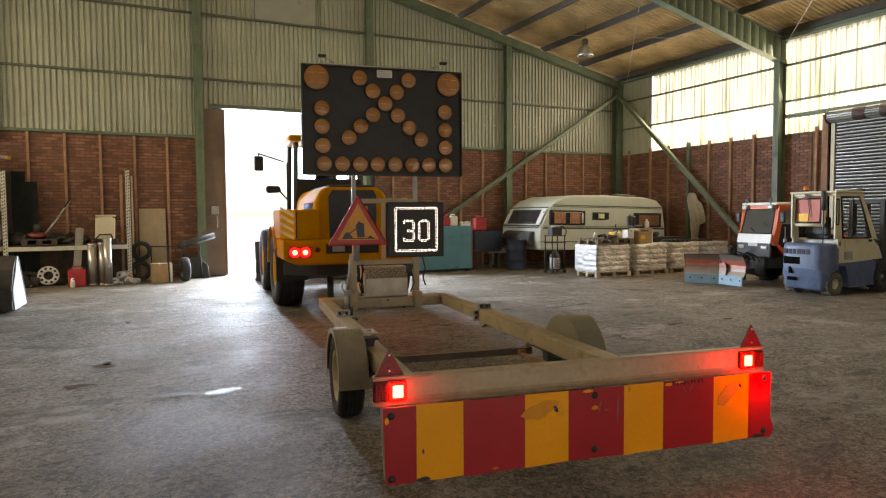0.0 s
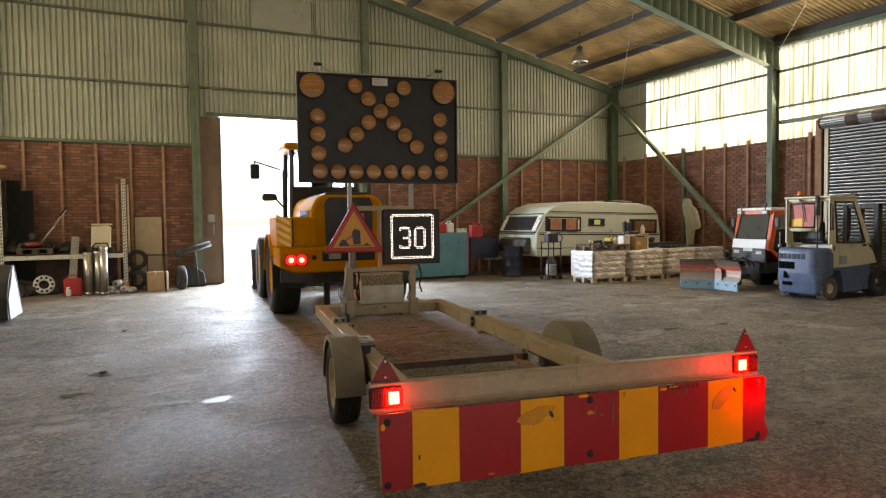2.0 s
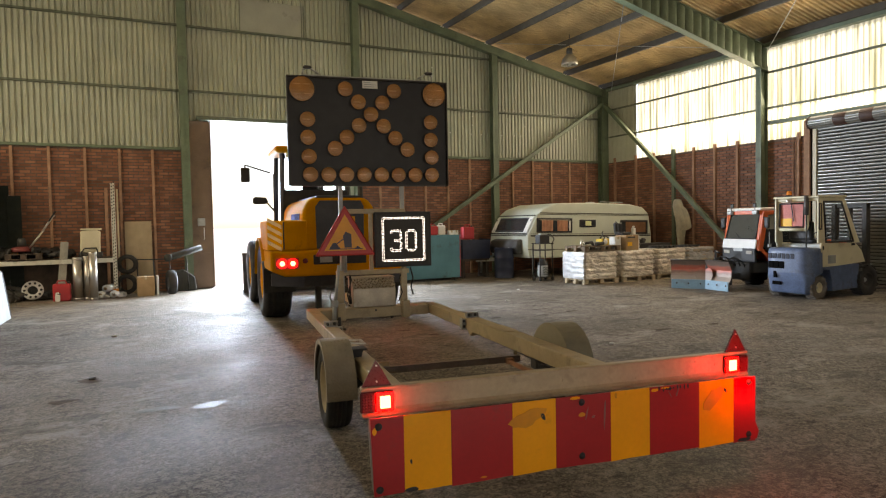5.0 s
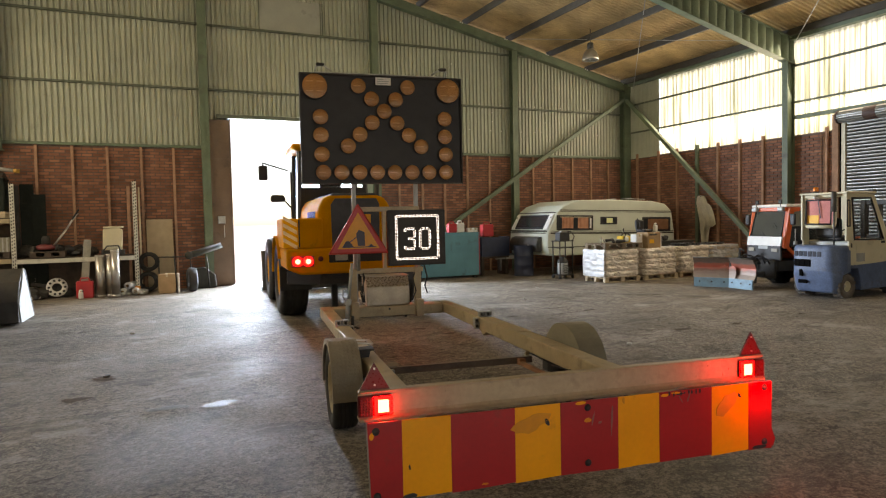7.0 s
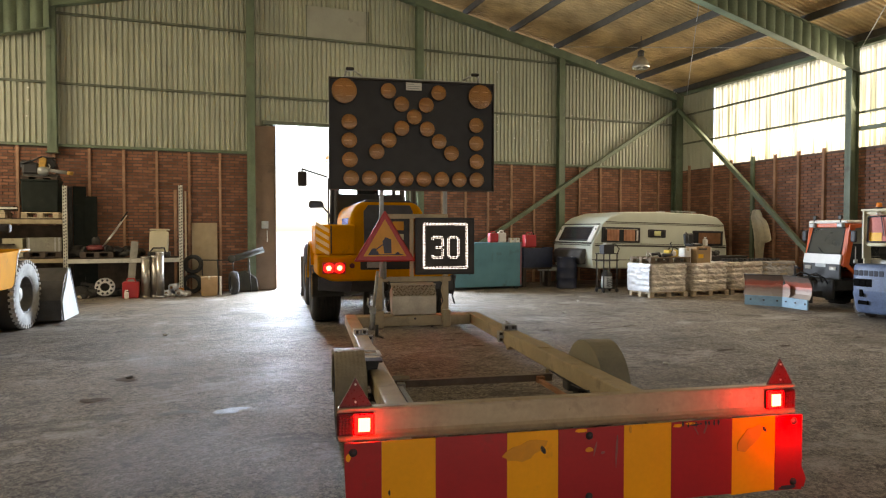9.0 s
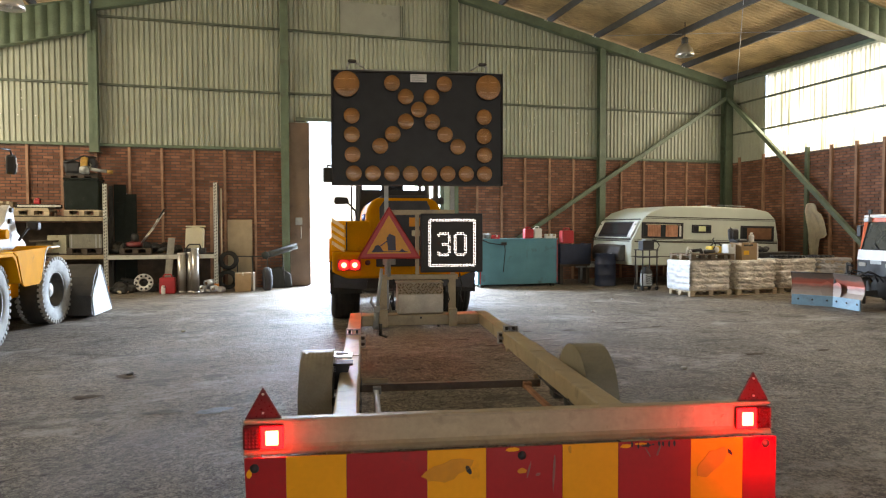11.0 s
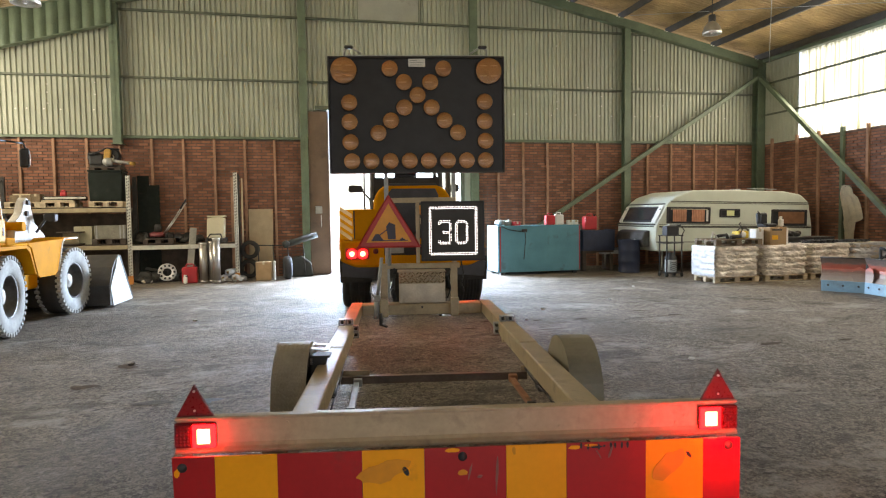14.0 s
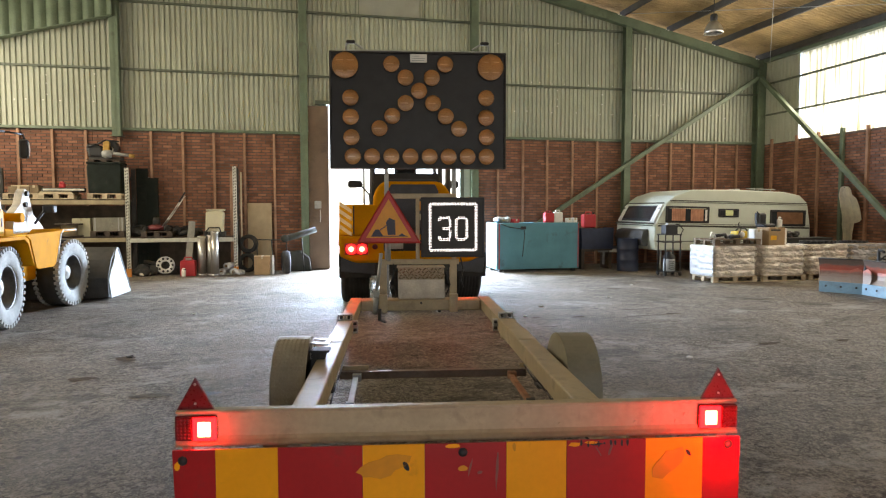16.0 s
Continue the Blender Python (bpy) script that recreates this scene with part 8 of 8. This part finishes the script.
leaning("plank", -0.36, 19.6, 0.0, 0.07, 0.05, 2.62, 3, "tall timber post leaning by the rack", M_STUD, "plank")
leaning("pole", -0.12, 19.62, 0.0, 0.04, 0.04, 2.6, 3, "tall pale pole leaning by the rack", M_CARD2, "pole")
leaning("chipboard", 0.33, 19.75, 0.0, 0.62, 0.02, 1.8, 5, "tan chipboard sheet leaning on the brick wall", M_CHIP, "board")
leaning("pipe", -2.38, 19.72, 0.0, 0.05, 0.05, 2.45, 2, "thin steel pipe leaning on the wall", M_GREY, "pipe")



def steel_tube(x, y, r, h, tilt=0):
    t = thing("steel_tube", "shiny steel ventilation tube standing on the floor", "tube", x, y, 0, 0, "steel tubes")
    part("tube_wall", lathe(B(), [(r - 0.006, 0.0), (r, 0.0), (r, h), (r - 0.006, h), (r - 0.006, 0.0)], Matrix.Identity(4), 28), M_STAINLESS, t)
    for z in (0.03, h - 0.03):
        part("ring", lathe(B(), [(r, z - 0.02), (r + 0.006, z - 0.01), (r + 0.006, z + 0.01), (r, z + 0.02)], Matrix.Identity(4), 28), M_STAINLESS, t)
    return t


M_STAINLESS = mat("shiny_steel", (0.5, 0.48, 0.45), 0.34, 0.95, var=0.08, scale=3, bump=0.03)
steel_tube(-1.0, 18.9, 0.1, 0.98)
steel_tube(-0.79, 18.92, 0.1, 1.0)
steel_tube(-0.68, 18.72, 0.09, 1.1)
jug(-1.32, 18.88, 0.0, "red plastic fuel canister on the floor", M_REDPL, 0.36, 0.22, 0.46)
jug(-1.4, 18.68, 0.0, "small clear bottle before a red canister", M_WHITE, 0.1, 0.08, 0.2)


def flange_wheel(x, y):
    t = thing("brake_disc", "pale steel hub flange with round holes on the floor", "machine part", x, y, 0.24, 8)
    bm = lathe(B(), [(0.1, 0), (0.22, 0), (0.22, 0.03), (0.1, 0.03), (0.1, 0)], Matrix.Rotation(radians(75), 4, "X"), 32)
    fl = part("flange", bm, M_WHITE, t)
    for i in range(10):
        a = 2 * math.pi * i / 10
        part("hole", lathe(B(), [(0.028, 0.031), (0, 0.0315)], Matrix.Rotation(radians(75), 4, "X") @ Matrix.Translation((0.165 * math.cos(a), 0.165 * math.sin(a), 0.002)), 10), M_BLACK, fl, "dark hole")
    part("axle_stub", bar(B(), (0, 0.05, 0.0), (-0.5, 0.2, 0.1), 0.07, 0.07, 0.01), M_DARK, t, "dark axle")
    part("drum", lathe(B(), [(0, -0.1), (0.15, -0.1), (0.16, 0.05), (0, 0.05)], Matrix.Translation((0.0, 0.12, 0.0)) @ Matrix.Rotation(radians(75), 4, "X"), 20), M_DARK, t)
    return t


flange_wheel(-1.93, 19.35)
rag_heap(-2.35, 19.15, 0, 5, 0.14, "crumpled pale sack on the floor", M_BAG, 21, "crumpled_sack", "sack")
rag_heap(-2.25, 19.45, 0, 10, 0.3, "dark scrap parts under the rack", M_DARK, 22, "scrap_heap", "scrap")
rag_heap(-1.75, 19.55, 0, 9, 0.28, "dark scrap parts under the rack", M_DARK, 29, "scrap_heap", "scrap", "stuff")


def roll(x, y, z, r, L, rz, material, label):
    t = thing("foil_roll", label, "roll", x, y, z, rz, "foil rolls")
    part("roll_body", lathe(B(), [(r * 0.4, -L / 2), (r, -L / 2), (r, L / 2), (r * 0.4, L / 2)], AX, 20), material, t)
    part("roll_core", lathe(B(), [(r * 0.25, -L / 2 - 0.004), (r * 0.42, -L / 2 - 0.004), (r * 0.42, L / 2 + 0.004), (r * 0.25, L / 2 + 0.004)], AX, 16), M_CARD, t)
    return t


M_FOIL = mat("silver_foil", (0.6, 0.61, 0.63), 0.35, 0.7, var=0.15, scale=12, bump=0.4, bscale=20)
for x, z, rz in ((-0.5, 0.085, 70), (-0.26, 0.085, 84), (-0.36, 0.225, 60)):
    roll(x, 19.05, z, 0.085, 0.34, rz, M_FOIL, "silver insulated pipe roll on the floor")
rag_heap(-0.12, 19.0, 0.0, 7, 0.17, "crumpled silver foil bag on the floor", M_FOIL, 41, "foil_bag", "bag")
rag_heap(-0.45, 18.92, 0.0, 5, 0.12, "crumpled pale plastic film on the floor", M_WHITE, 42, "plastic_film", "film")
carton(0.42, 19.0, 0, 0.38, 0.4, 0.46, 0, "brown cardboard box on the floor")
# separate slab that makes the carton's right side white
leaning("white_panel", 0.68, 18.84, 0.0, 0.05, 0.3, 0.46, 0, "white slab as the right side of a carton", M_WHITE, "panel")


def loose_tyre(x, y, z, r, w, rx, rz, label):
    t = thing("tyre", label, "tyre", x, y, z, rz, "spare tyres")
    m = Matrix.Rotation(radians(rx), 4, "X") @ AX
    part("tyre_carcass", lathe(B(), [(r * 0.6, -w / 2 * 0.8), (r * 0.85, -w / 2), (r, -w / 3), (r, w / 3), (r * 0.85, w / 2), (r * 0.6, w / 2 * 0.8), (r * 0.58, 0), (r * 0.6, -w / 2 * 0.8)], m, 32), M_RUBBER, t)
    return t


loose_tyre(1.0, 19.0, 0.29, 0.29, 0.2, 0, 6, "worn car tyre standing by the wall")
loose_tyre(0.02, 19.6, 0.25, 0.25, 0.19, 0, 80, "dark tyre leaning on the wall")
loose_tyre(0.05, 19.62, 0.74, 0.24, 0.19, 0, 82, "dark tyre resting on another tyre")



def handcart(x, y):
    t = thing("blower", "dull green blower tube on a thin dark tube stand", "machine", x, y, 0, 0)
    part("blower_tube", lathe(B(), [(0, -0.42), (0.07, -0.42), (0.085, -0.3), (0.075, 0.42), (0, 0.42)], Matrix.Translation((0.12, 0, 0.98)) @ Matrix.Rotation(radians(73), 4, "Y"), 20), M_MOSS, t)
    part("fan_casing", lathe(B(), [(0, -0.08), (0.09, -0.08), (0.1, 0), (0.09, 0.08), (0, 0.08)], Matrix.Translation((-0.28, -0.05, 0.87)) @ Matrix.Rotation(radians(90), 4, "X"), 20), M_MOSS, t)
    part("stand_rail", pipe(B(), [(-0.98, 0.0, 0.0), (-0.98, 0.0, 0.85), (-0.25, 0.0, 0.83)], 0.014), M_DARK, t)
    for xx in (-0.62, -0.25, 0.15):
        part("stand_leg", pipe(B(), [(xx + 0.05, 0.05, 0.0), (xx, 0.02, 0.86)], 0.016), M_DARK, t)
    part("motor_housing", prism(B(), [(-0.25, 0.0), (0.4, 0.0), (0.36, 0.35), (0.1, 0.55), (-0.2, 0.5)], "y", 0.1, 0.3, 0.03), M_MOSS, t, "dark motor housing")
    return t


M_MOSS = mat("dull_green_paint", (0.03, 0.032, 0.026), 0.7, var=0.25, dirt=0.3)
handcart(1.25, 19.5)

# -- openings: sliding door leaf, frame, roller shutter --
M_DOORBROWN = mat("brown_door", (0.16, 0.105, 0.07), 0.6, var=0.2, scale=2, dirt=0.2)


def sliding_door():
    t = thing("door_1", "brown sheet-metal sliding door pushed open", "door", 1.85, YF - 0.02, 0, 0, "", "structure")
    part("leaf", span(B(), -0.24, 0.26, -0.06, 0.0, 0.02, 4.38, 0.006), M_DOORBROWN, t)
    part("leaf_edge", span(B(), 0.262, 0.29, -0.08, 0.02, 0.02, 4.4, 0.004), M_DOORBROWN, t)
    for z in (0.9, 2.2, 3.4):
        part("rail", span(B(), -0.23, 0.25, -0.08, -0.062, z - 0.04, z + 0.04), M_DOORBROWN, t)
    part("pull_handle", pipe(B(), [(0.05, -0.07, 1.3), (0.05, -0.12, 1.32), (0.05, -0.12, 1.58), (0.05, -0.07, 1.6)], 0.012), M_CHROME, t, "steel pull handle")
    part("switch_box", span(B(), -0.1, 0.08, -0.14, -0.062, 1.65, 1.85, 0.01), M_GREY, t, "grey switch box")
    return t


sliding_door()
bm = B()
span(bm, DOOR[0] - 0.3, DOOR[1] + 0.3, YF - 0.13, YF - 0.02, DOOR[2], DOOR[2] + 0.1, 0.006)
solid("door_track", bm, M_GIRT, "dark steel sliding door track", "track", "structure")
bm = B()
span(bm, DOOR[1], DOOR[1] + 0.12, YF - 0.06, YF + 0.2, 0, DOOR[2], 0.006)
span(bm, DOOR[0] - 0.06, DOOR[0], YF - 0.0, YF + 0.24, 0, DOOR[2], 0.006)
solid("door_frame", bm, M_GIRT, "dark steel door frame", "frame", "structure")
bm = B()
span(bm, DOOR[1] + 0.12, DOOR[1] + 0.4, YF - 0.02, YF + 0.05, 0, DOOR[2])
solid("reveal_panel", bm, M_SIDING, "grey steel panel beside the door", "panel", "structure")


def roller_shutter():
    t = thing("roller_shutter", "closed grey slatted roller shutter door in the side wall", "shutter door", XR - 0.1, 10.0, 0, 0, "", "structure")
    # added sheet: closes the slat gaps and paints them dark
    part("backing", span(B(), 0.016, 0.03, -2.25, 2.32, 0.0, 3.98), M_VOID, t, "near-black sheet added for dark gaps between the slats")
    me = None
    z = 0.02
    while z < 3.8:
        if me is None:
            bm = prism(B(), [(0.012, 0.0), (-0.006, 0.002), (-0.02, 0.016), (-0.024, 0.03), (-0.024, 0.046), (-0.02, 0.053), (0.002, 0.066), (0.012, 0.066)], "y", -2.0, 2.02)
            ob = part("slat", bm, M_SHUTTER, t)
            me = ob.data
        else:
            ob = new("slat", me)
            ob.parent = t
        ob.location = (0, 0, z)
        z += 0.08
    for y in (-2.06, 2.06):
        part("guide_rail", span(B(), -0.06, 0.05, y - 0.05, y + 0.05, 0, 3.85, 0.006), M_CREAM if y > 0 else M_GIRT, t, "pale guide rail")
    ring = []
    for i in range(48):
        r = (0.135, 0.15, 0.15, 0.142)[i % 4]
        ring.append((-0.1 + r * math.cos(i / 48 * math.tau), 3.9 + r * math.sin(i / 48 * math.tau)))
    part("drum_box", prism(B(), ring, "y", -2.1, 2.12), M_SHUTTER, t, "wound slats on the shutter drum")
    part("end_cap", rod(B(), (-0.1, 2.12, 3.9), (-0.1, 2.16, 3.9), 0.16, seg=20), M_STRAP, t, "dull red drum end")
    for i in range(6):
        y = 1.35 - i * 0.62
        part("drum_strap", lathe(B(), [(0.152, -0.15), (0.157, -0.14), (0.157, 0.14), (0.152, 0.15)], Matrix.Translation((-0.1, y, 3.9)) @ Matrix.Rotation(radians(90), 4, "X"), 20), M_STRAP, t, "dull red wound band")
    return t


M_SHUTTER = mat("grey_shutter", (0.2, 0.205, 0.19), 0.34, 0.45, var=0.15, scale=2, dirt=0.15, spec=0.5)
M_STRAP = mat("dull_red_band", (0.06, 0.032, 0.025), 0.6, var=0.2)
roller_shutter()
bm = B()
span(bm, XR - 0.14, XR - 0.02, 12.2, 12.36, 0, 4.0, 0.006)
solid("shutter_post", bm, M_STUD, "brown timber post beside the shutter", "post", "structure")
bm = B()
span(bm, XR - 0.12, XR + 0.02, YN, 13.4, 4.04, 4.14, 0.006)
solid("lintel", bm, M_GREEN, "green steel lintel above the shutter", "lintel", "structure")
for y in (12.62, 12.7):
    bm = rod(B(), (XR - 0.05, y, 1.2), (XR - 0.05, y, 3.6), 0.012)
    solid("conduit", bm, M_STUD, "thin conduit on the side wall", "conduit", "structure")


# -- high-bay lamps, stay wires --
def high_bay(x, y, z):
    t = thing("high_bay_lamp", "unlit aluminium high-bay lamp hanging under the roof", "ceiling lamp", x, y, z, 0, "high-bay lamps")
    part("reflector", lathe(B(), [(0.06, 0.33), (0.11, 0.3), (0.19, 0.2), (0.24, 0.06), (0.245, 0.0), (0.232, 0.0), (0.18, 0.19), (0.1, 0.28), (0.0, 0.3)], Matrix.Identity(4), 28), M_CHROME, t)
    part("ballast", lathe(B(), [(0, 0.5), (0.07, 0.5), (0.09, 0.47), (0.09, 0.34), (0.05, 0.32), (0, 0.32)], Matrix.Identity(4), 20), M_DARK, t, "dark ballast housing")
    part("lamp_bulb", lathe(B(), [(0, 0.03), (0.04, 0.05), (0.05, 0.1), (0.03, 0.18), (0, 0.2)], Matrix.Identity(4), 16), M_WHITE, t, "pale lamp bulb")
    part("glass", lathe(B(), [(0.195, 0.004), (0.1, -0.012), (0, -0.015)], Matrix.Identity(4), 24), M_GLASS, t, "clear lamp glass")
    part("hook", rod(B(), (0, 0, 0.48), (0, 0, max(0.55, roof_z(x) + 0.2 - z)), 0.012), M_DARK, t)
    return t


high_bay(12.0, 17.45, 6.2)
high_bay(-3.3, 15.0, 5.4)


def wire(a, b, label="thin steel stay rod under the roof", r=0.008):
    solid("stay_rod", rod(B(), a, b, r, seg=6), M_GREY, label, "rod", "structure")


wire((10.75, 13.62, 7.37), (15.25, 19.35, 5.95), r=0.011)
wire((XR - 0.1, 13.4, 6.0), (11.9, 9.4, 6.9), r=0.011)
wire((10.8, 19.6, 7.25), (15.2, 13.7, 6.1))

# -- floor: puddle, small litter, dark stains with an outline of their own --
M_PUDDLE = mat("water_film", (0.13, 0.145, 0.16), 0.45, var=0.4, scale=20, bump=0.8, bscale=60, spec=0.3)
M_DAMP = mat("damp_concrete", (0.13, 0.118, 0.1), 0.5, var=0.5, scale=14, bump=0.6, bscale=60, spec=0.2)
M_OIL = mat("oil_stain", (0.105, 0.082, 0.062), 0.8, var=0.5, scale=14, bump=0.6, bscale=60, spec=0.05)


def blot(name, x, y, rx, ry, material, label, category, seed, z=0.004):
    rnd = random.Random(seed)
    bm = B()
    n = 40
    ph = [rnd.uniform(0, 6.3) for _ in range(5)]
    vs = []
    for i in range(n):
        a = 2 * math.pi * i / n
        r = 1 + sum(0.14 / (k + 1) * math.sin((k + 2) * a + ph[k]) * 1.6 for k in range(5))
        vs.append(bm.verts.new((rx * r * math.cos(a), ry * r * math.sin(a), 0)))
    bm.faces.new(vs)
    ob = part(name, bm, material, None)
    ob.matrix_world = pose(x, y, z)
    return tagged(ob, label, category, "", "structure")


blot("puddle", 0.44, 7.89, 0.14, 0.09, M_PUDDLE, "small shiny puddle on the concrete", "puddle", 2)
blot("stain", 0.02, 7.97, 0.14, 0.08, M_DAMP, "faint damp stain on the concrete", "stain", 3)
blot("stain", -0.75, 8.71, 0.1, 0.09, M_OIL, "dark oil stain on the concrete", "stain", 4)
blot("stain", -0.55, 9.55, 0.12, 0.1, M_OIL, "dark oil stain on the concrete", "stain", 5)
rnd = random.Random(12)
for i in range(26):
    x, y = rnd.uniform(3.5, 12), rnd.uniform(8.5, 14.4)
    blot("stain", x, y, rnd.uniform(0.05, 0.24), rnd.uniform(0.02, 0.055), M_OIL, "small dark stain on the concrete", "stain", 100 + i)
M_LITTER = mat("pale_litter", (0.55, 0.54, 0.5), 0.7)
for i, (x, y) in enumerate(((-0.52, 9.6), (5.4, 8.2), (6.8, 12.9), (4.6, 11.2), (5.2, 12.1), (-0.3, 12.6), (8.2, 14.6))):
    bm = B()
    o = bmesh.ops.create_icosphere(bm, subdivisions=2, radius=0.03)
    for v in o["verts"]:
        v.co = Vector((v.co.x * 1.3, v.co.y, max(0, v.co.z * 0.5 + 0.012))) * (1 + 0.5 * noise.noise(v.co * 60 + Vector((i, 0, 0))))
        v.co.z = max(0, v.co.z)
    ob = part("litter", bm, M_LITTER if i else M_DARK, None)
    ob.matrix_world = pose(x, y, 0, 0, 0, i * 40)
    tagged(ob, "small scrap of litter on the floor", "litter")

# -- white discs on the siding, painted daylight leaking through small holes --
bm = B()
rnd = random.Random(31)


def cap(x, z, y=YF - 0.01):
    rod(bm, (x, y, z), (x, y - 0.016, z), 0.019, seg=6)


for x0, n, z in ((-6.65, 28, 4.33), (7.4, 57, 4.42), (7.4, 57, 5.24), (-6.4, 8, 5.3)):
    for i in range(0, n, 3):
        if rnd.random() < 0.75:
            cap(x0 + 0.1262 * (i + rnd.choice((0, 0, 1))), z + rnd.uniform(-0.015, 0.015))
for x, zs in ((-5.78, (4.5, 4.75, 4.93)), (-4.67, (4.46, 4.73, 4.93)), (-3.58, (4.7, 5.0)), (8.7, (4.6, 4.8, 5.05, 6.39)), (10.1, (4.7, 4.98)), (11.48, (6.38,)), (12.1, (4.75, 5.06)), (13.2, (4.6,))):
    for z in zs:
        cap(x, z)
for x in (8.9, 10.45, 11.98, 13.53, 15.06):
    cap(x, roof_z(x) - 0.02, YF - 0.3)
    cap(x + 0.07, roof_z(x) - 0.04, YF - 0.3)
tagged(part("screw_cap", bm, M_WHITE, siding, "white dots standing for daylight through screw holes"), kind="stuff")

# -- single bricks of the gable wall --
bm = B()
box(bm, (0, 0, 0), (0.21, 0.02, 0.053), 0.002)
brick_me = None
for p, z, d in far_bricks:
    if brick_me is None:
        ob = part("brick", bm, M_BRICK, wall_far)
        brick_me = ob.data
    else:
        ob = new("brick", brick_me)
        ob.parent = wall_far
    ob.location = (p + 0.105, YF - d + 0.01, z + 0.0265)
